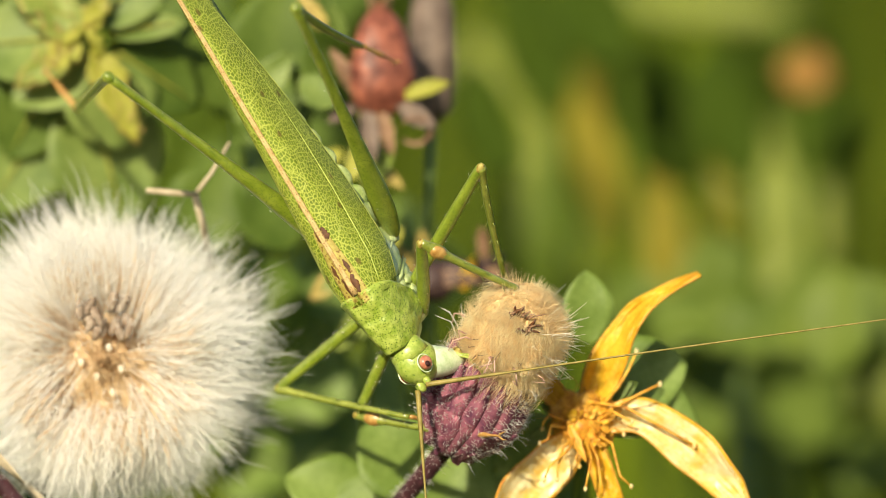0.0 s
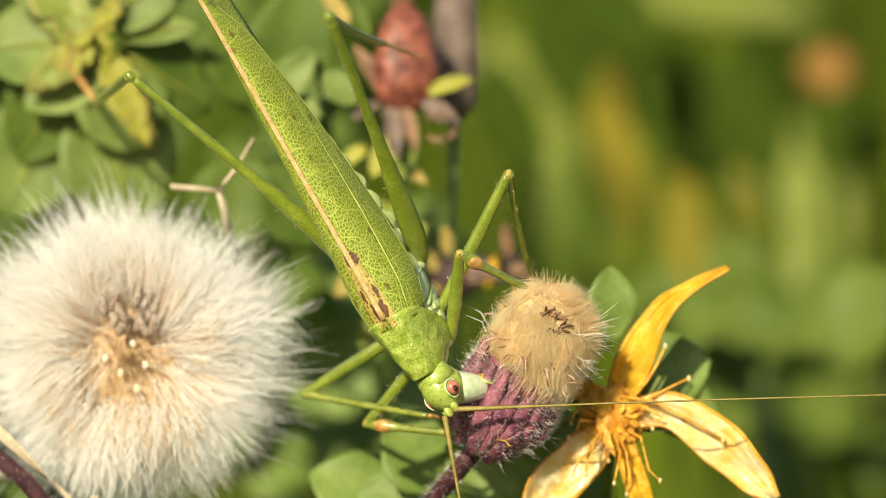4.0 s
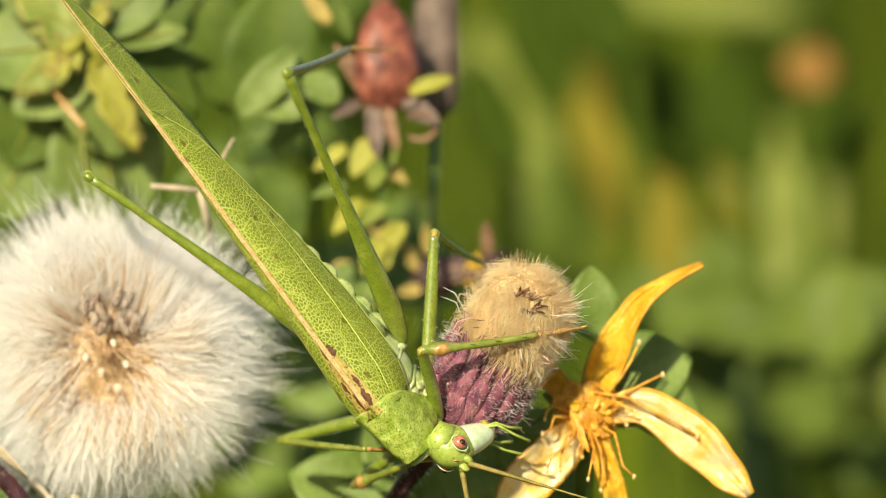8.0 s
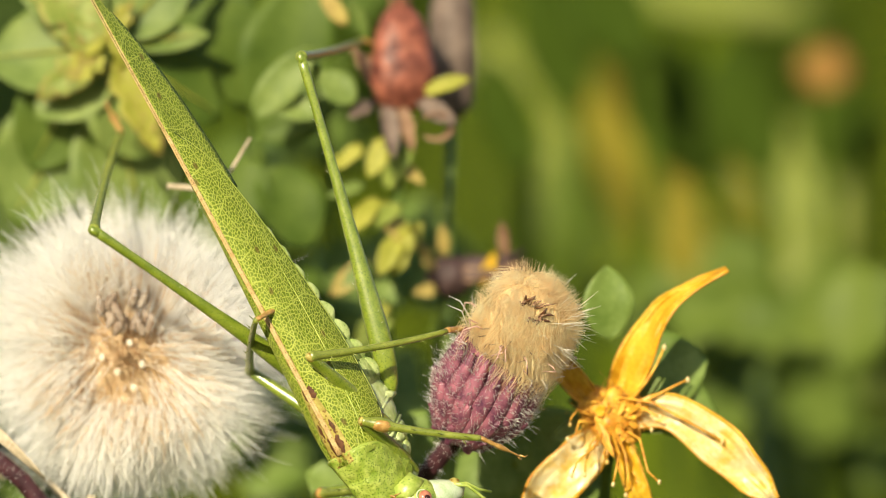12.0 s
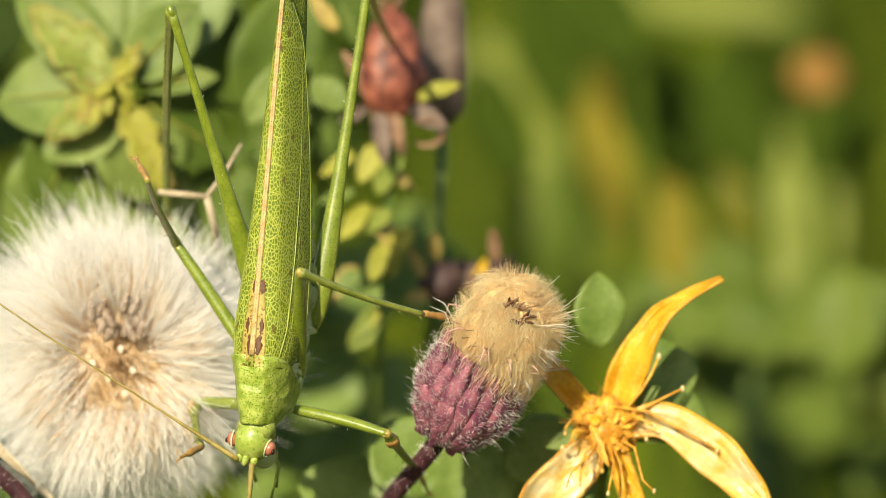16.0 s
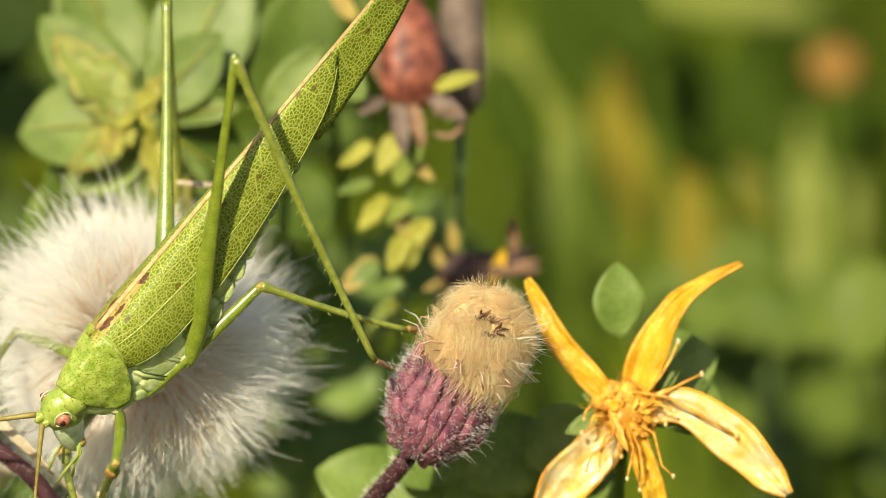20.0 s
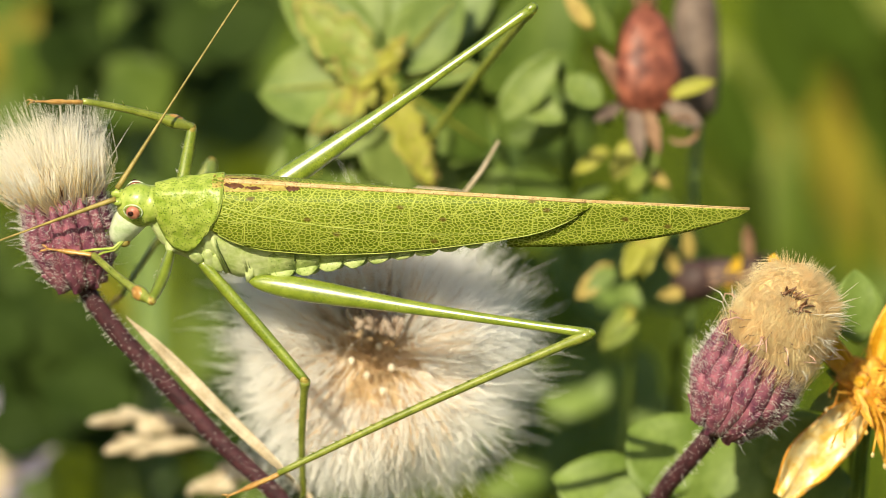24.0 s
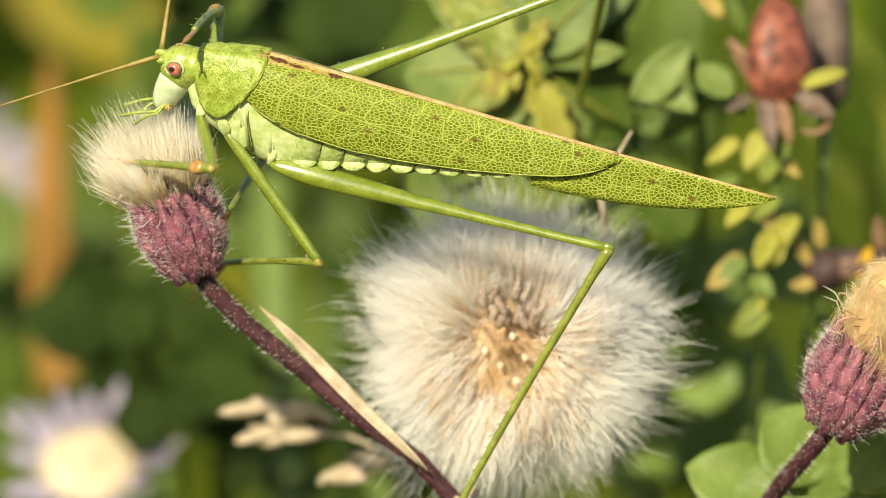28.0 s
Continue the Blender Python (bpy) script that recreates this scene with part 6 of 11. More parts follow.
    walk(MOVING["LF_tibia"], [
        (0, pose(-0.000977, 0.003835, -0.000997, 0.03, 39.65, 20.11)),
        (0.5, pose(-0.000981, 0.003933, -0.001110, -2.67, 40.04, 15.90)),
        (1, pose(-0.000642, 0.004233, -0.001106, -5.31, 40.08, 11.81)),
        (1.5, pose(-0.000710, 0.004297, -0.001261, -8.06, 42.14, 7.64)),
        (2, pose(-0.000465, 0.004701, -0.001609, -10.93, 43.73, 3.43)),
        (2.5, pose(-0.000877, 0.004186, -0.001302, -9.44, 45.02, 5.55)),
        (3, pose(-0.000784, 0.004427, -0.001539, -7.83, 46.16, 7.80)),
        (3.5, pose(-0.001656, 0.004240, -0.002996, -7.45, 46.61, 8.32)),
        (4, pose(-0.001420, 0.004195, -0.002164, -1.72, 46.34, 16.18)),
        (4.5, pose(-0.001187, 0.004059, -0.001533, 3.99, 44.81, 24.16)),
        (5, pose(-0.000960, 0.003872, -0.001018, 9.37, 41.81, 31.98)),
        (5.5, pose(-0.000736, 0.003648, -0.000583, 14.14, 36.87, 39.48)),
        (6, pose(-0.001237, 0.003430, -0.000893, 16.76, 27.06, 44.40)),
        (6.5, pose(-0.001481, 0.003454, -0.001221, 19.31, 27.19, 49.94)),
        (7, pose(-0.000967, 0.003645, -0.000797, 21.98, 25.11, 55.95)),
        (7.5, pose(-0.000777, 0.003785, -0.000745, 21.37, 32.87, 54.70)),
        (8, pose(-0.001166, 0.003579, -0.000950, 21.16, 37.35, 54.34)),
        (8.5, pose(-0.001314, 0.003875, -0.001468, 22.21, 36.84, 56.07)),
        (9, pose(-0.001149, 0.003827, -0.001187, 23.20, 36.55, 57.71)),
        (9.5, pose(-0.001341, 0.003268, -0.000875, 14.09, 40.42, 43.15)),
        (10, pose(-0.001391, 0.003038, -0.000756, 6.72, 36.51, 31.35)),
        (10.5, pose(-0.000547, 0.003785, -0.000545, 8.25, 44.34, 33.69)),
        (11, pose(-0.000419, 0.003312, -0.000087, 6.44, 49.68, 31.23)),
        (11.5, pose(-0.001400, 0.002234, -0.000328, 10.78, 44.54, 37.14)),
        (12, pose(-0.001415, 0.001759, -0.000192, 15.54, 34.38, 44.59)),
        (12.5, pose(-0.000601, 0.001657, 0.000465, 14.66, 30.81, 42.94)),
        (13, pose(0.000734, 0.002705, 0.000759, 5.67, 55.92, 30.19)),
        (13.5, pose(0.001838, 0.003750, 0.000389, -9.16, 67.00, 13.41)),
        (14, pose(0.002664, 0.004814, -0.000647, -33.92, 70.83, -13.04)),
        (14.5, pose(0.003178, 0.005728, -0.002830, -55.49, 67.80, -36.05)),
        (15, pose(0.003071, 0.005842, -0.003674, -52.04, 69.39, -32.35)),
        (15.5, pose(0.002963, 0.005576, -0.005450, -43.86, 71.88, -23.70)),
        (16, pose(0.002832, 0.005885, -0.003690, -34.42, 74.05, -13.83)),
        (16.5, pose(0.003123, 0.005761, -0.002942, -16.12, 71.56, 5.31)),
        (17, pose(0.003526, 0.005685, -0.003137, -2.13, 67.27, 20.24)),
        (17.5, pose(0.004924, 0.005044, -0.004105, -68.11, 48.51, -53.92)),
        (18, pose(0.005159, 0.004111, -0.001414, -66.91, 48.79, -52.33)),
        (18.5, pose(0.004645, 0.003559, -0.000347, -67.25, 49.47, -52.77)),
        (19, pose(0.004498, 0.004053, -0.000676, -68.14, 50.00, -53.93)),
        (19.5, pose(0.003973, 0.004593, -0.000916, -70.75, 47.93, -57.40)),
        (20, pose(0.003862, 0.005137, -0.001711, -73.33, 45.58, -60.93)),
        (20.5, pose(0.004071, 0.005111, -0.001856, -74.06, 43.65, -61.99)),
        (21, pose(0.003685, 0.005334, -0.001999, -72.11, 41.94, -59.10)),
        (21.3, pose(0.003483, 0.005450, -0.002126, -70.72, 41.38, -57.01)),
        (21.5, pose(0.003359, 0.005523, -0.002230, -69.72, 41.19, -55.51)),
        (22, pose(0.003064, 0.005692, -0.002558, -67.00, 41.55, -51.39)),
        (22.5, pose(0.002767, 0.005834, -0.002996, -64.03, 43.10, -46.98)),
        (23, pose(0.006681, -0.000147, -0.005584, -73.84, 24.95, -64.17)),
        (23.2, pose(0.005928, 0.003998, -0.002807, -74.31, 23.65, -65.29)),
        (23.5, pose(0.005074, 0.004834, -0.002822, -74.24, 21.21, -65.11)),
        (23.8, pose(0.003609, 0.005577, -0.002691, -72.77, 16.63, -60.61)),
        (24, pose(0.002640, 0.005800, -0.002725, -71.91, 13.59, -57.30)),
        (24.5, pose(0.001921, 0.005639, -0.002049, -70.26, 19.69, -51.54)),
        (25, pose(0.000783, 0.005723, -0.003009, -67.60, 27.15, -44.86)),
        (25.5, pose(0.001456, 0.005798, -0.002724, -66.72, 26.66, -42.91)),
        (26, pose(0.001137, 0.005749, -0.004837, -65.47, 27.98, -40.20)),
        (26.5, pose(0.000324, 0.005615, -0.004281, -63.19, 33.22, -35.74)),
        (27, pose(0.001368, 0.005782, -0.002704, -60.88, 34.77, -31.60)),
        (27.5, pose(0.000852, 0.005778, -0.003303, -64.11, 32.37, -37.43)),
        (28, pose(0.000581, 0.005721, -0.003539, -66.98, 29.08, -43.02))])
    walk(MOVING["LF_tarsus"], [
        (0, pose(0.003282, 0.005395, -0.004756, -0.00, 51.83, -12.27)),
        (0.5, pose(0.003356, 0.005169, -0.004899, 0.80, 46.95, -11.22)),
        (1, pose(0.003770, 0.005155, -0.004899, 1.61, 41.69, -10.06)),
        (1.5, pose(0.003620, 0.004878, -0.005213, 2.32, 39.21, -8.97)),
        (2, pose(0.003784, 0.004956, -0.005681, 3.01, 36.58, -7.85)),
        (2.5, pose(0.003268, 0.004589, -0.005469, 3.39, 41.17, -7.23)),
        (3, pose(0.003258, 0.004981, -0.005788, 3.96, 45.46, -6.40)),
        (3.5, pose(0.002348, 0.004826, -0.007277, 1.87, 46.36, -9.32)),
        (4, pose(0.002487, 0.005328, -0.006425, 8.05, 51.65, -1.15)),
        (4.5, pose(0.002626, 0.005770, -0.005685, 16.75, 55.39, 9.65)),
        (5, pose(0.002765, 0.006198, -0.004946, 27.72, 57.17, 22.83)),
        (5.5, pose(0.002902, 0.006644, -0.004117, 39.71, 56.61, 37.12)),
        (6, pose(0.002511, 0.007100, -0.003573, 35.89, 57.90, 32.58)),
        (6.5, pose(0.001892, 0.007464, -0.003912, 42.36, 52.14, 40.47)),
        (7, pose(0.002020, 0.008064, -0.003297, 47.33, 44.63, 47.09)),
        (7.5, pose(0.002082, 0.007823, -0.003942, 48.97, 45.31, 49.41)),
        (8, pose(0.001564, 0.007384, -0.004524, 50.80, 45.45, 51.98)),
        (8.5, pose(0.001317, 0.007787, -0.004999, 52.18, 45.33, 53.92)),
        (9, pose(0.001380, 0.007827, -0.004695, 53.57, 45.11, 55.88)),
        (9.5, pose(0.001930, 0.006335, -0.004695, 46.13, 56.88, 46.37)),
        (10, pose(0.002653, 0.005502, -0.004261, 33.82, 64.54, 32.30)),
        (10.5, pose(0.002959, 0.006123, -0.004662, 23.86, 64.06, 21.25)),
        (11, pose(0.002841, 0.005288, -0.004578, 13.89, 59.39, 9.95)),
        (11.5, pose(0.001948, 0.004769, -0.004460, 15.66, 52.12, 12.09)),
        (12, pose(0.002048, 0.005172, -0.003519, 17.56, 43.57, 14.64)),
        (12.5, pose(0.003103, 0.005104, -0.002552, 18.33, 44.63, 15.74)),
        (13, pose(0.003587, 0.004365, -0.004120, 16.09, 50.83, 12.73)),
        (13.5, pose(0.004077, 0.004284, -0.005033, 13.07, 55.31, 8.95)),
        (14, pose(0.004549, 0.004378, -0.006212, 9.70, 57.96, 4.92)),
        (14.5, pose(0.004978, 0.004418, -0.008284, 6.53, 58.89, 1.20)),
        (15, pose(0.004823, 0.004732, -0.009188, 10.91, 60.81, 6.25)),
        (15.5, pose(0.004640, 0.004840, -0.011049, 10.76, 58.50, 6.08)),
        (16, pose(0.004404, 0.005498, -0.009354, 10.86, 56.06, 6.21)),
        (16.5, pose(0.004978, 0.005933, -0.008531, 8.60, 58.11, 3.52)),
        (17, pose(0.005661, 0.006473, -0.008571, 5.93, 60.04, 0.40)),
        (17.5, pose(0.007222, 0.001889, -0.008518, -32.00, 35.18, -48.48)),
        (18, pose(0.007530, 0.001039, -0.005846, -42.46, 44.15, -64.75)),
        (18.5, pose(0.006961, 0.000511, -0.004825, -34.02, 46.88, -52.94)),
        (19, pose(0.006727, 0.000992, -0.005189, -24.52, 49.95, -40.26)),
        (19.5, pose(0.006100, 0.001268, -0.005290, -24.77, 50.34, -40.60)),
        (20, pose(0.005866, 0.001533, -0.005919, -25.80, 51.18, -41.92)),
        (20.5, pose(0.006074, 0.001347, -0.005923, -27.17, 49.52, -43.70)),
        (21, pose(0.005935, 0.001574, -0.005936, -27.53, 47.78, -44.17)),
        (21.3, pose(0.005890, 0.001743, -0.006020, -27.03, 46.90, -43.50)),
        (21.5, pose(0.005869, 0.001870, -0.006110, -26.43, 46.43, -42.68)),
        (22, pose(0.005815, 0.002247, -0.006465, -24.12, 45.84, -39.47)),
        (22.5, pose(0.005702, 0.002689, -0.007020, -20.68, 46.27, -34.70)),
        (23, pose(0.009008, -0.004954, -0.008068, -33.31, 24.84, -55.89)),
        (23.2, pose(0.008184, -0.000904, -0.005170, -32.39, 23.29, -53.63)),
        (23.5, pose(0.007385, -0.000148, -0.004954, -31.03, 20.59, -49.97)),
        (23.8, pose(0.006380, 0.000659, -0.004377, -25.30, 14.69, -31.24)),
        (24, pose(0.005733, 0.000981, -0.004109, -22.06, 4.07, -11.66)),
        (24.5, pose(0.005371, 0.001296, -0.004034, -21.86, 4.80, -9.13)),
        (25, pose(0.004498, 0.002025, -0.005697, -21.50, 7.05, -5.60)),
        (25.5, pose(0.005312, 0.002214, -0.005368, -23.36, 16.80, -14.53)),
        (26, pose(0.005110, 0.002391, -0.007600, -24.71, 25.80, -18.25)),
        (26.5, pose(0.004324, 0.002736, -0.007508, -17.72, 26.97, -2.58)),
        (27, pose(0.005489, 0.003247, -0.006064, -11.57, 20.63, 12.56)),
        (27.5, pose(0.004803, 0.002754, -0.006457, -27.37, 29.42, -23.66)),
        (28, pose(0.004345, 0.002208, -0.006402, -37.52, 27.06, -44.93))])
    walk(MOVING["LM_femur"], [
        (0, pose(0.000548, 0.000986, -0.004165, -0.92, -10.75, 114.92)),
        (0.5, pose(0.000548, 0.000986, -0.004165, 0.08, -11.34, 111.71)),
        (1, pose(0.000548, 0.000986, -0.004165, 1.69, -11.02, 105.76)),
        (1.5, pose(0.000548, 0.000986, -0.004165, 1.20, -14.16, 107.20)),
        (2, pose(0.000548, 0.000986, -0.004165, 1.57, -13.39, 105.86)),
        (2.5, pose(0.000548, 0.000986, -0.004165, 0.07, -16.73, 110.58)),
        (3, pose(0.000548, 0.000986, -0.004165, 0.34, -10.63, 110.41)),
        (3.5, pose(0.000548, 0.000986, -0.004165, -0.46, 2.89, 117.72)),
        (4, pose(0.000548, 0.000986, -0.004165, -1.49, 5.72, 122.80)),
        (4.5, pose(0.000548, 0.000986, -0.004165, -1.68, 15.92, 129.57)),
        (5, pose(0.000548, 0.000986, -0.004165, -2.11, 14.65, 133.60)),
        (5.5, pose(0.000548, 0.000986, -0.004165, -1.66, 13.43, 137.36)),
        (6, pose(0.000548, 0.000986, -0.004165, -1.06, 14.27, 139.82)),
        (6.5, pose(0.000548, 0.000986, -0.004165, -0.73, 13.93, 141.13)),
        (7, pose(0.000548, 0.000986, -0.004165, -1.10, 14.41, 139.63)),
        (7.5, pose(0.000548, 0.000986, -0.004165, -1.31, 15.40, 138.96)),
        (8, pose(0.000548, 0.000986, -0.004165, -0.45, 15.11, 142.32)),
        (8.5, pose(0.000548, 0.000986, -0.004165, 2.87, 9.48, 157.67)),
        (9, pose(0.000548, 0.000986, -0.004165, 4.72, 1.45, 176.20)),
        (9.5, pose(0.000548, 0.000986, -0.004165, 4.70, 1.67, 175.79)),
        (10, pose(0.000548, 0.000986, -0.004165, 4.57, 3.08, 172.73)),
        (10.5, pose(0.000548, 0.000986, -0.004165, 6.49, -13.42, 168.81)),
        (11, pose(0.000548, 0.000986, -0.004165, 4.24, -20.13, 176.59)),
        (11.5, pose(0.000548, 0.000986, -0.004165, 2.76, -23.65, -178.84)),
        (12, pose(0.000548, 0.000986, -0.004165, 6.30, -39.67, 175.49)),
        (12.5, pose(0.000548, 0.000986, -0.004165, 10.05, -48.40, 171.20)),
        (13, pose(0.000548, 0.000986, -0.004165, 14.77, -50.05, 165.34)),
        (13.5, pose(0.000548, 0.000986, -0.004165, 18.84, -49.72, 160.27)),
        (14, pose(0.000548, 0.000986, -0.004165, 21.66, -47.57, 156.68)),
        (14.5, pose(0.000548, 0.000986, -0.004165, 22.99, -43.73, 154.98)),
        (15, pose(0.000548, 0.000986, -0.004165, 17.28, -45.18, 162.60)),
        (15.5, pose(0.000548, 0.000986, -0.004165, 18.98, -43.99, 160.20)),
        (16, pose(0.000548, 0.000986, -0.004165, 16.35, -45.38, 163.79)),
        (16.5, pose(0.000548, 0.000986, -0.004165, 19.58, -40.94, 159.31)),
        (17, pose(0.000548, 0.000986, -0.004165, 23.82, -34.95, 152.64)),
        (17.5, pose(0.000548, 0.000986, -0.004165, 29.59, -29.62, 142.49)),
        (18, pose(0.000548, 0.000986, -0.004165, 24.42, -22.09, 152.20)),
        (18.5, pose(0.000548, 0.000986, -0.004165, 22.76, -18.44, 155.77)),
        (19, pose(0.000548, 0.000986, -0.004165, 22.31, -11.13, 156.46)),
        (19.5, pose(0.000548, 0.000986, -0.004165, 19.97, 1.37, 170.62)),
        (20, pose(0.000548, 0.000986, -0.004165, 19.59, 5.49, 176.25)),
        (20.5, pose(0.000548, 0.000986, -0.004165, 19.90, 8.01, 174.24)),
        (21, pose(0.000548, 0.000986, -0.004165, 22.77, -7.05, 131.28)),
        (21.3, pose(0.000548, 0.000986, -0.004165, 24.66, 2.39, 119.23)),
        (21.5, pose(0.000548, 0.000986, -0.004165, 24.78, 4.26, 117.60)),
        (22, pose(0.000548, 0.000986, -0.004165, 25.26, 13.40, 116.00)),
        (22.5, pose(0.000548, 0.000986, -0.004165, 28.69, 32.59, 121.51)),
        (23, pose(0.000548, 0.000986, -0.004165, 39.84, 39.76, 140.16)),
        (23.2, pose(0.000548, 0.000986, -0.004165, 39.78, 39.02, 140.02)),
        (23.5, pose(0.000548, 0.000986, -0.004165, 39.62, 37.94, 139.83)),
        (23.8, pose(0.000548, 0.000986, -0.004165, 42.28, 35.29, 144.34)),
        (24, pose(0.000548, 0.000986, -0.004165, 43.85, 33.48, 147.16)),
        (24.5, pose(0.000548, 0.000986, -0.004165, 37.13, 14.86, 134.51)),
        (25, pose(0.000548, 0.000986, -0.004165, 37.87, 21.19, 135.02)),
        (25.5, pose(0.000548, 0.000986, -0.004165, 34.54, 14.21, 125.25)),
        (26, pose(0.000548, 0.000986, -0.004165, 46.16, 43.32, 144.06)),
        (26.5, pose(0.000548, 0.000986, -0.004165, 53.51, 36.58, 155.42)),
        (27, pose(0.000548, 0.000986, -0.004165, 53.07, 37.37, 154.67)),
        (27.5, pose(0.000548, 0.000986, -0.004165, 54.52, 35.24, 157.18)),
        (28, pose(0.000548, 0.000986, -0.004165, 55.71, 33.27, 159.35))])
    walk(MOVING["LM_tibia"], [
        (0, pose(-0.002628, 0.007822, -0.002734, 0.04, 37.18, -36.21)),
        (0.5, pose(-0.002234, 0.007975, -0.002657, -1.70, 37.78, -39.06)),
        (1, pose(-0.001498, 0.008233, -0.002699, -3.46, 38.27, -41.91)),
        (1.5, pose(-0.001651, 0.008093, -0.002289, -3.43, 38.98, -41.87)),
        (2, pose(-0.001491, 0.008166, -0.002389, -3.38, 39.65, -41.78)),
        (2.5, pose(-0.002034, 0.007865, -0.001957, -2.63, 40.38, -40.63)),
        (3, pose(-0.002082, 0.008053, -0.002750, -1.84, 41.01, -39.41)),
        (3.5, pose(-0.003016, 0.007769, -0.004552, -2.03, 40.77, -39.69)),
        (4, pose(-0.003587, 0.007403, -0.004929, -0.98, 42.61, -38.13)),
        (4.5, pose(-0.004152, 0.006673, -0.006269, 0.26, 44.45, -36.34)),
        (5, pose(-0.004571, 0.006361, -0.006105, 1.66, 48.03, -34.39)),
        (5.5, pose(-0.004941, 0.006041, -0.005947, 3.18, 51.82, -32.35)),
        (6, pose(-0.005132, 0.005783, -0.006057, 3.25, 53.98, -32.27)),
        (6.5, pose(-0.005250, 0.005659, -0.006012, 2.71, 59.99, -32.93)),
        (7, pose(-0.005113, 0.005799, -0.006074, 2.38, 60.92, -33.32)),
        (7.5, pose(-0.005031, 0.005842, -0.006202, -0.99, 62.39, -37.22)),
        (8, pose(-0.005314, 0.005514, -0.006165, -4.50, 66.03, -41.16)),
        (8.5, pose(-0.006452, 0.003861, -0.005428, 15.20, 64.99, -19.19)),
        (9, pose(-0.007105, 0.001495, -0.004360, 34.04, 61.77, 2.20)),
        (9.5, pose(-0.007100, 0.001549, -0.004388, 33.42, 61.38, 1.49)),
        (10, pose(-0.007051, 0.001956, -0.004577, 33.07, 60.45, 1.08)),
        (10.5, pose(-0.006773, 0.002434, -0.002384, 50.53, 57.70, 21.41)),
        (11, pose(-0.006643, 0.001414, -0.001525, 63.85, 55.14, 37.37)),
        (11.5, pose(-0.006478, 0.000844, -0.001087, 71.72, 58.79, 46.74)),
        (12, pose(-0.005339, 0.001451, 0.000732, 82.02, 59.89, 58.70)),
        (12.5, pose(-0.004486, 0.001765, 0.001572, 77.16, 58.54, 53.04)),
        (13, pose(-0.004218, 0.002233, 0.001716, 78.01, 62.71, 54.01)),
        (13.5, pose(-0.004121, 0.002660, 0.001688, 78.72, 65.52, 54.80)),
        (14, pose(-0.004205, 0.003035, 0.001498, 79.16, 67.17, 55.28)),
        (14.5, pose(-0.004475, 0.003331, 0.001138, 79.36, 67.75, 55.50)),
        (15, pose(-0.004613, 0.002603, 0.001276, 88.15, 59.38, 65.28)),
        (15.5, pose(-0.004646, 0.002856, 0.001163, 90.35, 57.65, 67.87)),
        (16, pose(-0.004627, 0.002490, 0.001296, 92.39, 55.87, 70.30)),
        (16.5, pose(-0.004874, 0.003034, 0.000862, 85.08, 54.76, 61.42)),
        (17, pose(-0.005037, 0.003876, 0.000230, 78.77, 52.26, 53.58)),
        (17.5, pose(-0.004742, 0.005047, -0.000373, 85.63, 50.73, 62.33)),
        (18, pose(-0.005740, 0.004302, -0.001280, 94.02, 57.61, 72.65)),
        (18.5, pose(-0.006089, 0.003973, -0.001738, 103.05, 57.39, 83.33)),
        (19, pose(-0.006353, 0.003993, -0.002685, -61.05, 123.21, -77.82)),
        (19.5, pose(-0.007019, 0.002237, -0.004348, -47.02, 119.21, -61.52)),
        (20, pose(-0.007072, 0.001486, -0.004899, -29.33, 119.74, -41.59)),
        (20.5, pose(-0.007011, 0.001749, -0.005234, -25.02, 118.55, -36.80)),
        (21, pose(-0.004475, 0.006708, -0.003224, -74.81, 68.02, -82.71)),
        (21.3, pose(-0.003195, 0.007675, -0.004485, -50.55, 54.54, -55.34)),
        (21.5, pose(-0.002997, 0.007766, -0.004734, -51.14, 55.40, -56.05)),
        (22, pose(-0.002723, 0.007694, -0.005943, -53.36, 57.64, -58.72)),
        (22.5, pose(-0.002830, 0.006497, -0.008297, -56.99, 59.90, -62.96)),
        (23, pose(-0.003980, 0.004765, -0.009072, -68.84, 74.77, -75.74)),
        (23.2, pose(-0.004019, 0.004816, -0.008995, -67.20, 77.76, -73.99)),
        (23.5, pose(-0.004076, 0.004889, -0.008882, -62.01, 82.33, -68.66)),
        (23.8, pose(-0.004540, 0.004636, -0.008597, -75.98, 85.61, -82.71)),
        (24, pose(-0.004828, 0.004456, -0.008398, 72.62, 92.65, 65.83)),
        (24.5, pose(-0.004650, 0.006274, -0.006132, -22.55, 59.57, -28.38)),
        (25, pose(-0.004512, 0.006042, -0.006938, 1.05, 32.22, 3.27)),
        (25.5, pose(-0.003744, 0.007060, -0.006048, -14.60, 22.45, -29.80)),
        (26, pose(-0.003971, 0.004262, -0.009429, -16.27, 3.16, -38.41)),
        (26.5, pose(-0.005054, 0.003549, -0.008737, -17.03, 22.68, -40.59)),
        (27, pose(-0.004963, 0.003595, -0.008821, -15.64, 26.61, -36.94)),
        (27.5, pose(-0.005227, 0.003416, -0.008592, -18.11, 31.53, -42.10)),
        (28, pose(-0.005454, 0.003249, -0.008374, -19.95, 33.49, -45.58))])
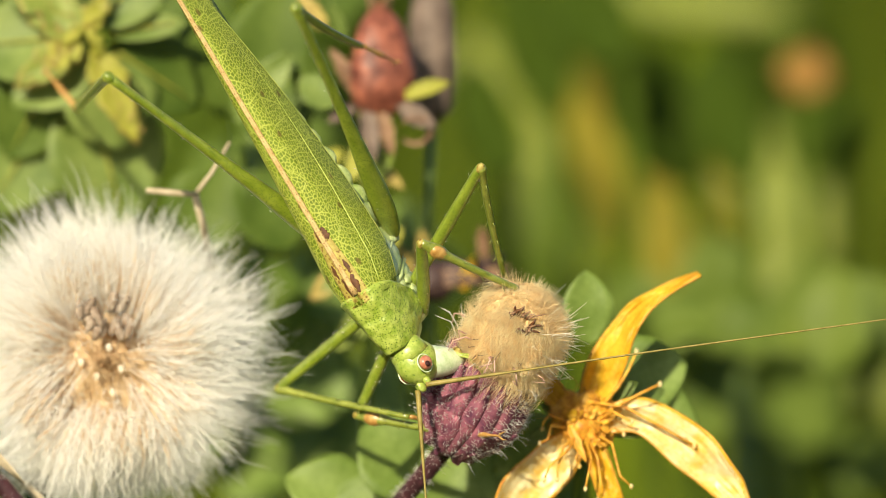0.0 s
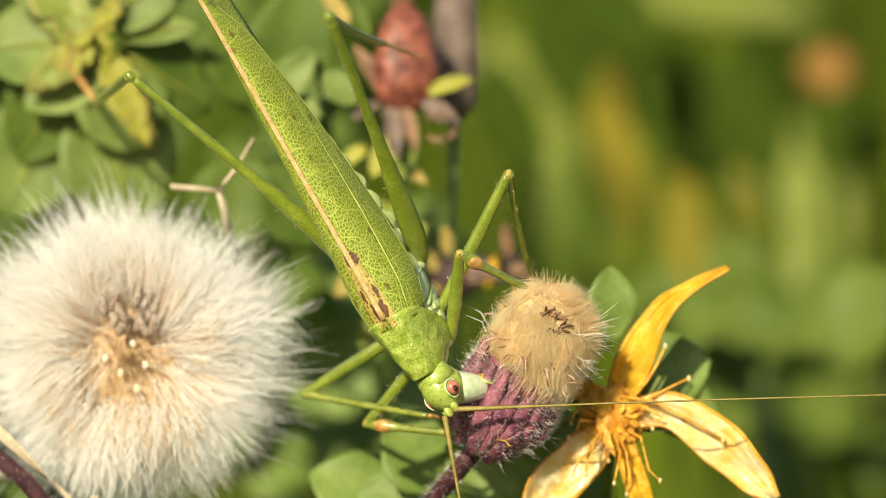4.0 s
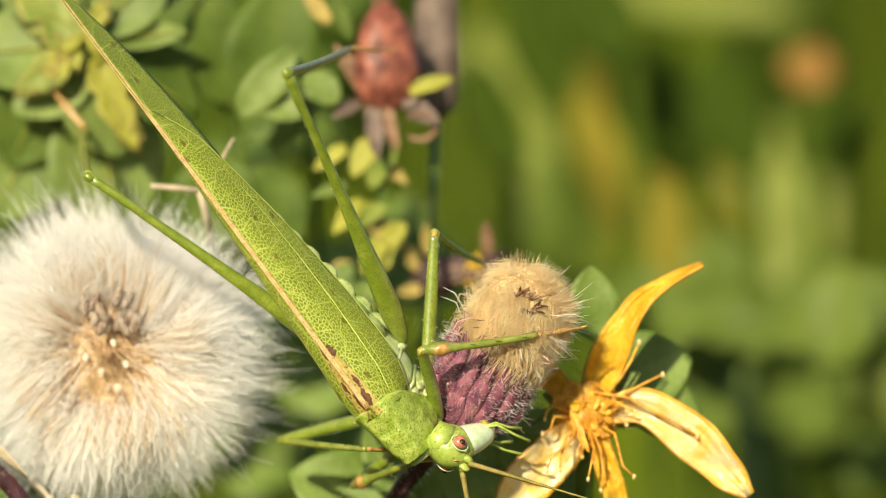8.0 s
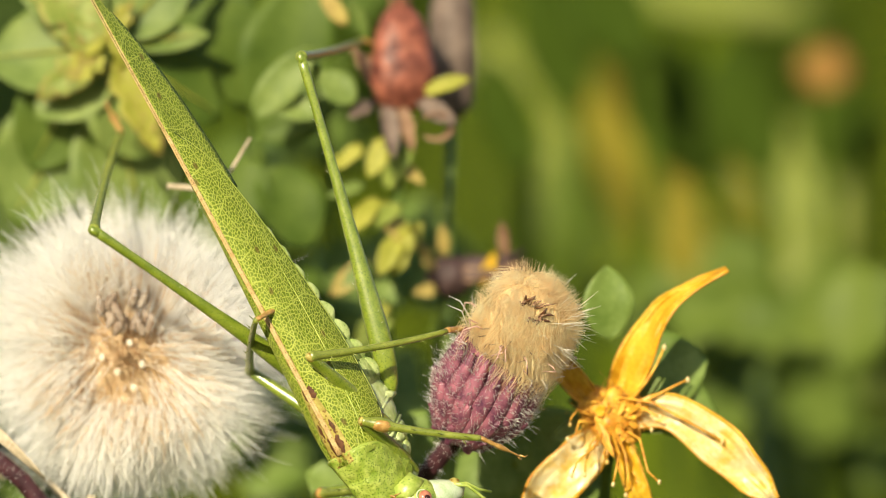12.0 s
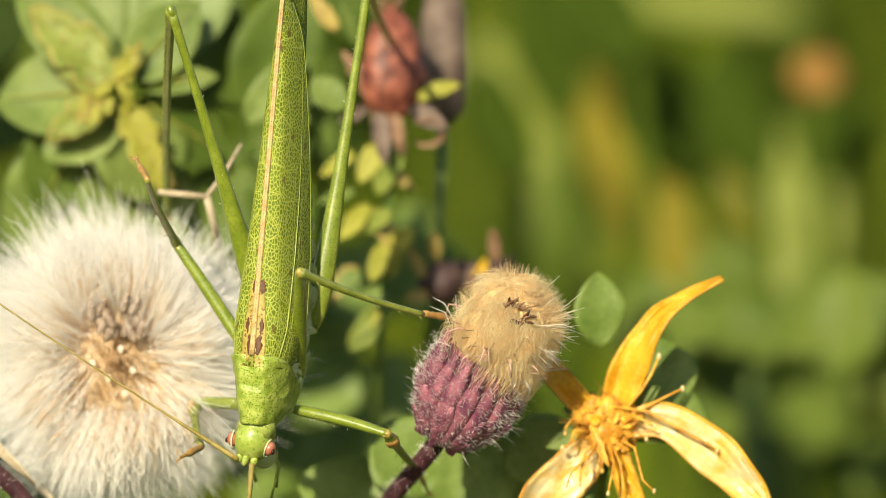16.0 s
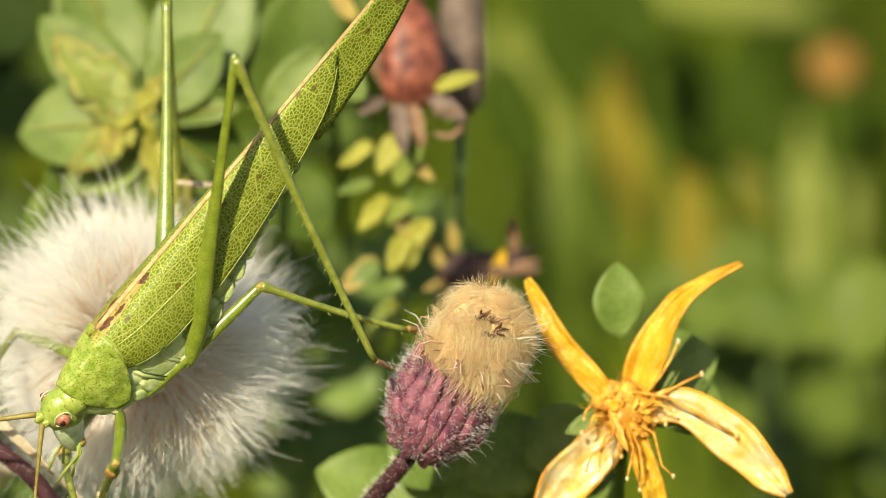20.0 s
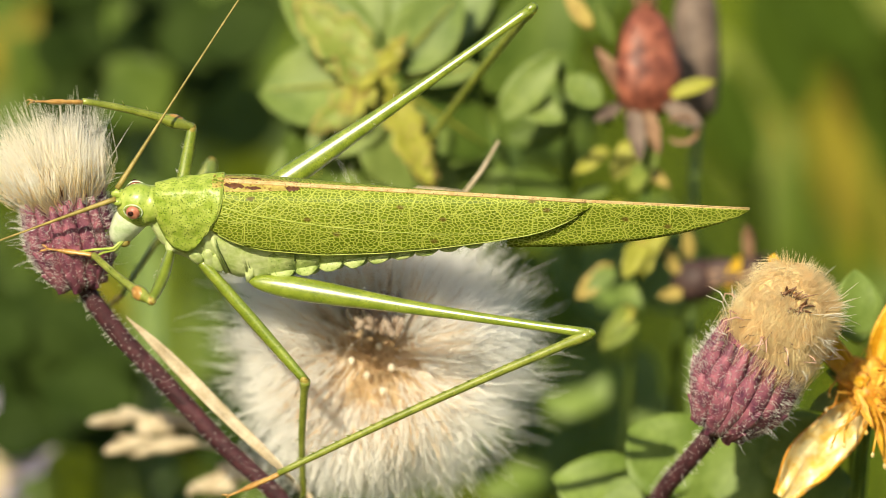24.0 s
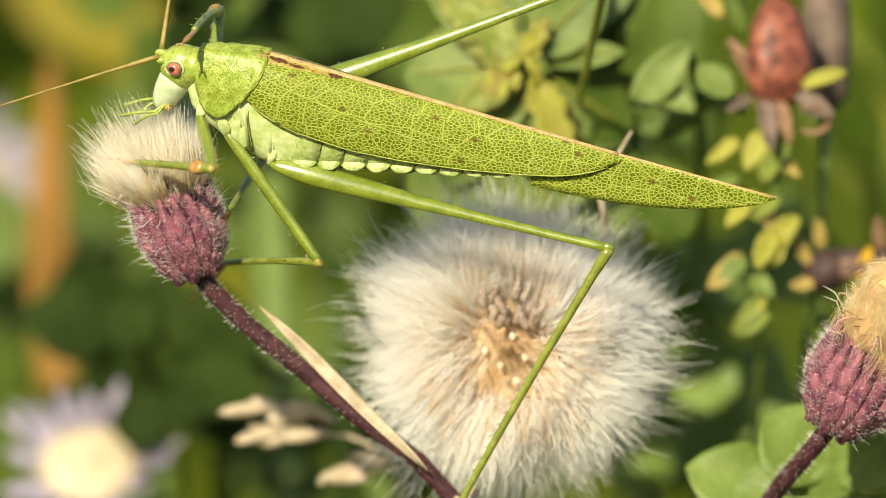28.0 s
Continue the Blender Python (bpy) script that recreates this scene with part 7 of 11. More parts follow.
    walk(MOVING["LM_tarsus"], [
        (0, pose(0.002481, 0.004082, -0.007536, -0.00, 43.09, -44.41)),
        (0.5, pose(0.002642, 0.004017, -0.007525, -1.41, 43.34, -46.46)),
        (1, pose(0.003145, 0.004066, -0.007620, -2.82, 43.56, -48.51)),
        (1.5, pose(0.002949, 0.003970, -0.007287, -1.83, 42.06, -47.06)),
        (2, pose(0.003071, 0.004089, -0.007459, -0.89, 40.51, -45.63)),
        (2.5, pose(0.002560, 0.003923, -0.007105, -0.35, 40.77, -44.81)),
        (3, pose(0.002551, 0.004246, -0.007964, 0.18, 41.01, -43.99)),
        (3.5, pose(0.001615, 0.003926, -0.009741, -0.25, 40.81, -44.65)),
        (4, pose(0.001013, 0.003792, -0.010309, 2.62, 44.50, -40.42)),
        (4.5, pose(0.000417, 0.003312, -0.011834, 6.24, 47.74, -35.40)),
        (5, pose(-0.000186, 0.003359, -0.012013, 10.73, 50.45, -29.46)),
        (5.5, pose(-0.000792, 0.003413, -0.012193, 16.18, 52.51, -22.50)),
        (6, pose(-0.001181, 0.003289, -0.012483, 13.44, 52.64, -25.96)),
        (6.5, pose(-0.001914, 0.003498, -0.012893, 13.72, 51.04, -25.60)),
        (7, pose(-0.001886, 0.003677, -0.013018, 14.02, 49.42, -25.21)),
        (7.5, pose(-0.002098, 0.003615, -0.013243, 15.51, 46.62, -23.20)),
        (8, pose(-0.002883, 0.003389, -0.013426, 16.81, 43.45, -21.36)),
        (8.5, pose(-0.003279, 0.002757, -0.012629, 21.08, 52.99, -15.66)),
        (9, pose(-0.003349, 0.001639, -0.011360, 29.67, 61.06, -5.46)),
        (9.5, pose(-0.003295, 0.001648, -0.011363, 28.42, 63.31, -6.86)),
        (10, pose(-0.003133, 0.002029, -0.011489, 26.72, 65.49, -8.75)),
        (10.5, pose(-0.002820, 0.003984, -0.009101, 34.15, 69.23, -0.71)),
        (11, pose(-0.003033, 0.004171, -0.008045, 39.67, 71.24, 5.15)),
        (11.5, pose(-0.003656, 0.003843, -0.007883, 36.46, 74.64, 1.80)),
        (12, pose(-0.003268, 0.004857, -0.006141, 33.45, 77.71, -1.30)),
        (12.5, pose(-0.001993, 0.005079, -0.005206, 40.69, 76.90, 6.12)),
        (13, pose(-0.002077, 0.005180, -0.005345, 54.46, 77.29, 20.24)),
        (13.5, pose(-0.002223, 0.005351, -0.005544, 69.22, 76.87, 35.38)),
        (14, pose(-0.002449, 0.005569, -0.005825, 83.17, 75.58, 49.74)),
        (14.5, pose(-0.002771, 0.005811, -0.006216, 95.14, 73.51, 62.15)),
        (15, pose(-0.002920, 0.006280, -0.005561, 102.29, 68.83, 69.70)),
        (15.5, pose(-0.003044, 0.006795, -0.005549, 107.50, 68.92, 75.28)),
        (16, pose(-0.003124, 0.006687, -0.005282, 112.66, 68.89, 80.81)),
        (16.5, pose(-0.002680, 0.007060, -0.005627, 102.07, 75.09, 69.70)),
        (17, pose(-0.002150, 0.007789, -0.006054, 79.71, 79.76, 46.82)),
        (17.5, pose(-0.002407, 0.009502, -0.006525, 95.67, 75.77, 63.14)),
        (18, pose(-0.004471, 0.008364, -0.007990, 104.43, 80.18, 72.09)),
        (18.5, pose(-0.005592, 0.008226, -0.008431, -68.65, 95.47, -100.94)),
        (19, pose(-0.007272, 0.008247, -0.009333, 45.27, 93.53, 13.14)),
        (19.5, pose(-0.008868, 0.005645, -0.011284, 73.89, 103.02, 41.96)),
        (20, pose(-0.010021, 0.004102, -0.011798, 78.84, 113.13, 47.14)),
        (20.5, pose(-0.010052, 0.004024, -0.012213, 80.46, 116.00, 48.92)),
        (21, pose(-0.004098, 0.003758, -0.010592, -46.69, 60.13, -72.39)),
        (21.3, pose(-0.000574, 0.003884, -0.010957, -21.65, 54.91, -42.93)),
        (21.5, pose(-0.000477, 0.004023, -0.011275, -21.95, 56.87, -43.29)),
        (22, pose(-0.000515, 0.004059, -0.012655, -24.23, 61.97, -45.93)),
        (22.5, pose(-0.001019, 0.002947, -0.015172, -29.97, 67.11, -52.28)),
        (23, pose(-0.003466, 0.002742, -0.016739, -42.88, 75.81, -65.86)),
        (23.2, pose(-0.003555, 0.003197, -0.016761, -39.28, 76.46, -62.15)),
        (23.5, pose(-0.003690, 0.003901, -0.016757, -33.42, 77.27, -56.13)),
        (23.8, pose(-0.004463, 0.004034, -0.016520, -36.24, 78.13, -59.01)),
        (24, pose(-0.004979, 0.004120, -0.016335, -38.45, 78.69, -61.27)),
        (24.5, pose(-0.001109, 0.004361, -0.012984, 26.53, 86.07, 4.06)),
        (25, pose(0.002199, 0.006425, -0.011175, -62.76, 104.42, -84.73)),
        (25.5, pose(0.002629, 0.003410, -0.009082, -7.65, 65.22, -32.19)),
        (26, pose(0.002246, -0.000667, -0.009867, -4.05, 40.83, -27.79)),
        (26.5, pose(0.000513, -0.001221, -0.011802, 7.05, 58.58, -13.44)),
        (27, pose(0.000715, -0.000675, -0.012381, 52.57, 61.01, 38.33)),
        (27.5, pose(-0.000201, -0.001124, -0.012747, 38.41, 64.34, 22.43)),
        (28, pose(-0.000816, -0.001484, -0.012758, 24.86, 63.97, 7.39))])
    walk(MOVING["LH_femur"], [
        (0, pose(-0.001808, 0.001260, -0.004932, -0.49, -39.24, 152.76)),
        (0.5, pose(-0.001808, 0.001260, -0.004932, -0.54, -39.36, 152.84)),
        (1, pose(-0.001808, 0.001260, -0.004932, 0.52, -40.50, 151.24)),
        (1.5, pose(-0.001808, 0.001260, -0.004932, -0.57, -40.90, 152.85)),
        (2, pose(-0.001808, 0.001260, -0.004932, -0.04, -41.68, 152.04)),
        (2.5, pose(-0.001808, 0.001260, -0.004932, -1.55, -40.89, 154.30)),
        (3, pose(-0.001808, 0.001260, -0.004932, 0.27, -40.12, 151.62)),
        (3.5, pose(-0.001808, 0.001260, -0.004932, -0.96, -36.80, 153.47)),
        (4, pose(-0.001808, 0.001260, -0.004932, -1.41, -35.81, 154.18)),
        (4.5, pose(-0.001808, 0.001260, -0.004932, -1.84, -34.80, 154.86)),
        (5, pose(-0.001808, 0.001260, -0.004932, -2.23, -33.75, 155.52)),
        (5.5, pose(-0.001808, 0.001260, -0.004932, -2.58, -32.68, 156.14)),
        (6, pose(-0.001808, 0.001260, -0.004932, -2.42, -29.50, 155.84)),
        (6.5, pose(-0.001808, 0.001260, -0.004932, -3.29, -25.67, 157.62)),
        (7, pose(-0.001808, 0.001260, -0.004932, -3.06, -26.28, 157.07)),
        (7.5, pose(-0.001808, 0.001260, -0.004932, -1.68, -26.80, 154.03)),
        (8, pose(-0.001808, 0.001260, -0.004932, -1.60, -24.79, 153.78)),
        (8.5, pose(-0.001808, 0.001260, -0.004932, -1.68, -22.03, 153.91)),
        (9, pose(-0.001808, 0.001260, -0.004932, -1.86, -22.91, 154.37)),
        (9.5, pose(-0.001808, 0.001260, -0.004932, -1.95, -22.96, 154.59)),
        (10, pose(-0.001808, 0.001260, -0.004932, -1.51, -22.44, 153.45)),
        (10.5, pose(-0.001808, 0.001260, -0.004932, -2.70, -17.25, 156.31)),
        (11, pose(-0.001808, 0.001260, -0.004932, -4.88, -5.72, 164.02)),
        (11.5, pose(-0.001808, 0.001260, -0.004932, -5.26, 3.97, 169.10)),
        (12, pose(-0.001808, 0.001260, -0.004932, -5.40, 5.18, 167.85)),
        (12.5, pose(-0.001808, 0.001260, -0.004932, -5.35, 0.69, 161.30)),
        (13, pose(-0.001808, 0.001260, -0.004932, -5.54, 4.51, 166.86)),
        (13.5, pose(-0.001808, 0.001260, -0.004932, -5.64, 2.82, 169.51)),
        (14, pose(-0.001808, 0.001260, -0.004932, -5.48, 1.32, 172.22)),
        (14.5, pose(-0.001808, 0.001260, -0.004932, -5.35, -0.01, 175.04)),
        (15, pose(-0.001808, 0.001260, -0.004932, -5.35, -0.09, 175.06)),
        (15.5, pose(-0.001808, 0.001260, -0.004932, -5.35, 0.16, 174.35)),
        (16, pose(-0.001808, 0.001260, -0.004932, -5.33, -0.34, 175.70)),
        (16.5, pose(-0.001808, 0.001260, -0.004932, -5.30, -0.54, 176.29)),
        (17, pose(-0.001808, 0.001260, -0.004932, -3.05, -20.80, 166.46)),
        (17.5, pose(-0.001808, 0.001260, -0.004932, -0.82, -22.29, 160.84)),
        (18, pose(-0.001808, 0.001260, -0.004932, -3.22, -19.06, 166.94)),
        (18.5, pose(-0.001808, 0.001260, -0.004932, -4.42, -14.15, 170.36)),
        (19, pose(-0.001808, 0.001260, -0.004932, -6.50, -5.14, 179.36)),
        (19.5, pose(-0.001808, 0.001260, -0.004932, -6.54, -25.17, 179.45)),
        (20, pose(-0.001808, 0.001260, -0.004932, -5.89, -40.54, 178.32)),
        (20.5, pose(-0.001808, 0.001260, -0.004932, -6.89, -40.11, 179.83)),
        (21, pose(-0.001808, 0.001260, -0.004932, -2.31, -46.05, 173.36)),
        (21.3, pose(-0.001808, 0.001260, -0.004932, 0.61, -48.29, 169.49)),
        (21.5, pose(-0.001808, 0.001260, -0.004932, 2.50, -49.30, 167.03)),
        (22, pose(-0.001808, 0.001260, -0.004932, 6.51, -50.47, 161.90)),
        (22.5, pose(-0.001808, 0.001260, -0.004932, 8.69, -50.21, 159.15)),
        (23, pose(-0.001808, 0.001260, -0.004932, -0.32, -43.15, 171.46)),
        (23.2, pose(-0.001808, 0.001260, -0.004932, -2.31, -40.28, 174.49)),
        (23.5, pose(-0.001808, 0.001260, -0.004932, -5.26, -35.26, 179.43)),
        (23.8, pose(-0.001808, 0.001260, -0.004932, -2.59, -12.13, 177.43)),
        (24, pose(-0.001808, 0.001260, -0.004932, -0.07, -1.23, 169.96)),
        (24.5, pose(-0.001808, 0.001260, -0.004932, -0.79, -7.66, 170.73)),
        (25, pose(-0.001808, 0.001260, -0.004932, -1.82, -4.73, 178.09)),
        (25.5, pose(-0.001808, 0.001260, -0.004932, -1.55, -9.07, 174.02)),
        (26, pose(-0.001808, 0.001260, -0.004932, -2.23, -3.36, -178.38)),
        (26.5, pose(-0.001808, 0.001260, -0.004932, -2.68, -7.29, -175.94)),
        (27, pose(-0.001808, 0.001260, -0.004932, -2.64, -6.69, -176.24)),
        (27.5, pose(-0.001808, 0.001260, -0.004932, -2.52, -4.29, -177.53)),
        (28, pose(-0.001808, 0.001260, -0.004932, -2.44, -1.68, -178.97))])
    walk(MOVING["LH_tibia"], [
        (0, pose(-0.013506, 0.007283, 0.005814, 0.05, 71.99, -59.63)),
        (0.5, pose(-0.013495, 0.007255, 0.005842, 0.17, 71.63, -59.51)),
        (1, pose(-0.013132, 0.007476, 0.006101, 0.28, 71.29, -59.40)),
        (1.5, pose(-0.013234, 0.007119, 0.006191, -0.06, 71.53, -59.75)),
        (2, pose(-0.013015, 0.007208, 0.006365, -0.37, 71.78, -60.08)),
        (2.5, pose(-0.013380, 0.006830, 0.006188, -1.06, 71.86, -60.79)),
        (3, pose(-0.013238, 0.007435, 0.006014, -1.83, 71.90, -61.61)),
        (3.5, pose(-0.013978, 0.007336, 0.005244, -4.58, 72.38, -64.49)),
        (4, pose(-0.014209, 0.007259, 0.005009, -6.80, 73.18, -66.83)),
        (4.5, pose(-0.014437, 0.007185, 0.004763, -9.27, 73.97, -69.40)),
        (5, pose(-0.014663, 0.007114, 0.004506, -11.97, 74.72, -72.21)),
        (5.5, pose(-0.014886, 0.007044, 0.004240, -14.99, 75.46, -75.33)),
        (6, pose(-0.015298, 0.007312, 0.003433, -18.56, 74.02, -79.03)),
        (6.5, pose(-0.015966, 0.007089, 0.002428, -18.91, 75.01, -79.39)),
        (7, pose(-0.015836, 0.007195, 0.002589, -19.36, 75.99, -79.87)),
        (7.5, pose(-0.015440, 0.007900, 0.002727, -21.41, 76.41, -81.98)),
        (8, pose(-0.015644, 0.008074, 0.002190, -22.93, 76.89, -83.54)),
        (8.5, pose(-0.015951, 0.008186, 0.001440, -25.99, 75.66, -86.68)),
        (9, pose(-0.015916, 0.008030, 0.001681, -28.56, 74.42, -89.35)),
        (9.5, pose(-0.015937, 0.007972, 0.001695, -29.75, 74.37, -90.58)),
        (10, pose(-0.015854, 0.008278, 0.001553, -30.95, 74.26, -91.82)),
        (10.5, pose(-0.016665, 0.007780, 0.000104, -27.80, 73.35, -88.55)),
        (11, pose(-0.018058, 0.005915, -0.003239, -23.65, 72.72, -84.21)),
        (11.5, pose(-0.018449, 0.004466, -0.006107, -28.46, 71.76, -89.27)),
        (12, pose(-0.018347, 0.004822, -0.006466, -26.59, 70.17, -87.33)),
        (12.5, pose(-0.017898, 0.006707, -0.005137, -17.37, 69.16, -77.49)),
        (13, pose(-0.018300, 0.005109, -0.006267, -13.44, 69.16, -73.28)),
        (13.5, pose(-0.018492, 0.004348, -0.005767, -9.67, 69.72, -69.25)),
        (14, pose(-0.018635, 0.003559, -0.005325, -5.19, 70.70, -64.46)),
        (14.5, pose(-0.018732, 0.002728, -0.004929, 0.25, 72.11, -58.67)),
        (15, pose(-0.018733, 0.002723, -0.004905, 1.35, 72.31, -57.50)),
        (15.5, pose(-0.018713, 0.002933, -0.004979, -0.32, 73.26, -59.24)),
        (16, pose(-0.018748, 0.002533, -0.004831, -1.28, 73.95, -60.24)),
        (16.5, pose(-0.018760, 0.002359, -0.004773, -2.22, 71.60, -61.26)),
        (17, pose(-0.017248, 0.004978, 0.001100, -14.19, 70.85, -73.91)),
        (17.5, pose(-0.016657, 0.006418, 0.001510, -19.48, 75.13, -79.44)),
        (18, pose(-0.017449, 0.004889, 0.000617, -30.31, 69.96, -90.78)),
        (18.5, pose(-0.018048, 0.004019, -0.000779, 18.61, 75.29, -39.86)),
        (19, pose(-0.018727, 0.001448, -0.003410, 71.91, 70.21, 15.55)),
        (19.5, pose(-0.017182, 0.001407, 0.002294, 80.43, 65.52, 24.73)),
        (20, pose(-0.014712, 0.001638, 0.006110, 94.23, 58.32, 40.33)),
        (20.5, pose(-0.014801, 0.001298, 0.006012, 98.74, 54.62, 45.73)),
        (21, pose(-0.013520, 0.002623, 0.007298, 106.88, 68.12, 54.90)),
        (21.3, pose(-0.012920, 0.003322, 0.007751, 118.45, 74.85, 67.08)),
        (21.5, pose(-0.012602, 0.003746, 0.007948, -47.30, 101.45, -98.31)),
        (22, pose(-0.012085, 0.004619, 0.008171, 21.27, 99.57, -28.85)),
        (22.5, pose(-0.011969, 0.005129, 0.008121, 57.34, 107.77, 8.10)),
        (23, pose(-0.014065, 0.003101, 0.006686, 68.42, 112.57, 19.87)),
        (23.2, pose(-0.014708, 0.002504, 0.006051, 68.43, 111.01, 19.89)),
        (23.5, pose(-0.015679, 0.001397, 0.004874, 68.01, 108.64, 19.44)),
        (23.8, pose(-0.018400, 0.002005, -0.001362, 14.89, 64.00, -30.14)),
        (24, pose(-0.018532, 0.004221, -0.004568, 45.05, 28.31, 9.33)),
        (24.5, pose(-0.018425, 0.003972, -0.002667, 46.66, 39.57, 11.91)),
        (25, pose(-0.018729, 0.001825, -0.003531, 55.55, 47.45, 24.37)),
        (25.5, pose(-0.018492, 0.003007, -0.002254, 54.75, 49.18, 23.26)),
        (26, pose(-0.018760, 0.000780, -0.003937, 56.10, 55.27, 25.02)),
        (26.5, pose(-0.018616, 0.000066, -0.002776, 60.77, 69.14, 30.60)),
        (27, pose(-0.018644, 0.000153, -0.002954, 71.70, 66.99, 42.53)),
        (27.5, pose(-0.018733, 0.000530, -0.003661, 74.91, 69.30, 46.06)),
        (28, pose(-0.018786, 0.000955, -0.004435, 78.12, 68.73, 49.54))])
    walk(MOVING["LH_tarsus"], [
        (0, pose(-0.010850, 0.002751, -0.010341, -0.00, 59.66, 1.80)),
        (0.5, pose(-0.010779, 0.002642, -0.010281, -0.11, 59.64, 1.67)),
        (1, pose(-0.010358, 0.002785, -0.009989, -0.21, 59.62, 1.55)),
        (1.5, pose(-0.010522, 0.002470, -0.009922, -0.11, 59.64, 1.67)),
        (2, pose(-0.010365, 0.002605, -0.009771, 0.01, 59.66, 1.81)),
        (2.5, pose(-0.010800, 0.002214, -0.009956, 0.59, 59.85, 2.48)),
        (3, pose(-0.010729, 0.002792, -0.010133, 1.14, 60.05, 3.11)),
        (3.5, pose(-0.011764, 0.002694, -0.010947, 1.40, 61.97, 3.42)),
        (4, pose(-0.012274, 0.002740, -0.011252, 2.40, 63.67, 4.53)),
        (4.5, pose(-0.012786, 0.002794, -0.011564, 3.64, 65.34, 5.91)),
        (5, pose(-0.013295, 0.002852, -0.011882, 5.17, 66.96, 7.58)),
        (5.5, pose(-0.013806, 0.002918, -0.012204, 7.05, 68.53, 9.61)),
        (6, pose(-0.014408, 0.002720, -0.012898, 7.33, 66.35, 9.92)),
        (6.5, pose(-0.015157, 0.002771, -0.013982, 9.62, 61.94, 12.45)),
        (7, pose(-0.015113, 0.003148, -0.013894, 11.59, 57.20, 14.74)),
        (7.5, pose(-0.014883, 0.003948, -0.013785, 13.20, 60.93, 16.62)),
        (8, pose(-0.015210, 0.004244, -0.014355, 16.22, 64.03, 20.02)),
        (8.5, pose(-0.015707, 0.003986, -0.015019, 18.42, 64.85, 22.46)),
        (9, pose(-0.015864, 0.003467, -0.014683, 20.84, 65.61, 25.12)),
        (9.5, pose(-0.015983, 0.003396, -0.014665, 11.12, 68.85, 14.59)),
        (10, pose(-0.016001, 0.003673, -0.014799, -1.06, 70.81, 1.63)),
        (10.5, pose(-0.016541, 0.002913, -0.016171, 6.20, 72.42, 9.27)),
        (11, pose(-0.017549, 0.000894, -0.019460, 10.61, 72.23, 13.90)),
        (11.5, pose(-0.018382, -0.000851, -0.022241, 10.12, 68.69, 13.38)),
        (12, pose(-0.018079, -0.000934, -0.022447, 9.27, 65.12, 12.46)),
        (12.5, pose(-0.016589, 0.000807, -0.021014, -2.37, 68.23, -0.21)),
        (13, pose(-0.016562, -0.000680, -0.022143, -10.69, 71.47, -9.06)),
        (13.5, pose(-0.016405, -0.001159, -0.021701, -20.10, 72.89, -18.95)),
        (14, pose(-0.016214, -0.001507, -0.021358, -28.74, 72.71, -27.98)),
        (14.5, pose(-0.016019, -0.001730, -0.021095, -34.02, 71.28, -33.54)),
        (15, pose(-0.015959, -0.001631, -0.021090, -30.09, 72.94, -29.41)),
        (15.5, pose(-0.016211, -0.001272, -0.021247, -27.94, 73.66, -27.17)),
        (16, pose(-0.016416, -0.001544, -0.021157, -25.67, 74.35, -24.80)),
        (16.5, pose(-0.016181, -0.002343, -0.020892, -7.97, 73.46, -6.39)),
        (17, pose(-0.015703, -0.000376, -0.014948, 6.73, 71.08, 9.03)),
        (17.5, pose(-0.015858, 0.002131, -0.014909, 19.08, 71.51, 22.06)),
        (18, pose(-0.017528, -0.000932, -0.015342, 10.75, 76.23, 13.39)),
        (18.5, pose(-0.014736, 0.001255, -0.017210, 11.41, 123.24, 14.01)),
        (19, pose(-0.013186, 0.002990, -0.019395, 6.05, 158.62, 5.92)),
        (19.5, pose(-0.010787, 0.004353, -0.013166, 28.54, 131.13, 43.03)),
        (20, pose(-0.007911, 0.007411, -0.008347, 62.11, 121.76, 84.01)),
        (20.5, pose(-0.007936, 0.008341, -0.007840, 56.85, 123.89, 77.75)),
        (21, pose(-0.009880, 0.007802, -0.008467, 52.09, 129.07, 71.84)),
        (21.3, pose(-0.011191, 0.007412, -0.008647, 50.32, 132.76, 69.50)),
        (21.5, pose(-0.012115, 0.007083, -0.008702, 49.52, 135.40, 68.39)),
        (22, pose(-0.014558, 0.005982, -0.008581, 48.57, 142.44, 66.94)),
        (22.5, pose(-0.017102, 0.004399, -0.008057, 48.63, 149.86, 67.05)),
        (23, pose(-0.020197, 0.000885, -0.009001, 44.60, 147.81, 59.27)),
        (23.2, pose(-0.020435, 0.000432, -0.009807, 44.43, 147.46, 58.95)),
        (23.5, pose(-0.020800, -0.000410, -0.011223, 44.18, 146.95, 58.49)),
        (23.8, pose(-0.011961, -0.001734, -0.016631, -72.25, 58.32, -41.10)),
        (24, pose(-0.003773, 0.006646, -0.012623, -42.01, 33.65, -0.79)),
        (24.5, pose(-0.005610, 0.006673, -0.013488, -28.84, 31.37, 23.45)),
        (25, pose(-0.008265, 0.006565, -0.016046, -22.29, 39.14, 34.74)),
        (25.5, pose(-0.008290, 0.007392, -0.015110, -21.68, 40.86, 35.70)),
        (26, pose(-0.009990, 0.004874, -0.017899, -18.86, 45.69, 39.81)),
        (26.5, pose(-0.013409, 0.003145, -0.018651, -11.95, 52.55, 48.92)),
        (27, pose(-0.013750, 0.004643, -0.018590, -10.13, 53.47, 51.20)),
        (27.5, pose(-0.014565, 0.004854, -0.019552, -6.48, 55.05, 55.70)),
        (28, pose(-0.014786, 0.005644, -0.020266, -3.89, 55.99, 58.84))])
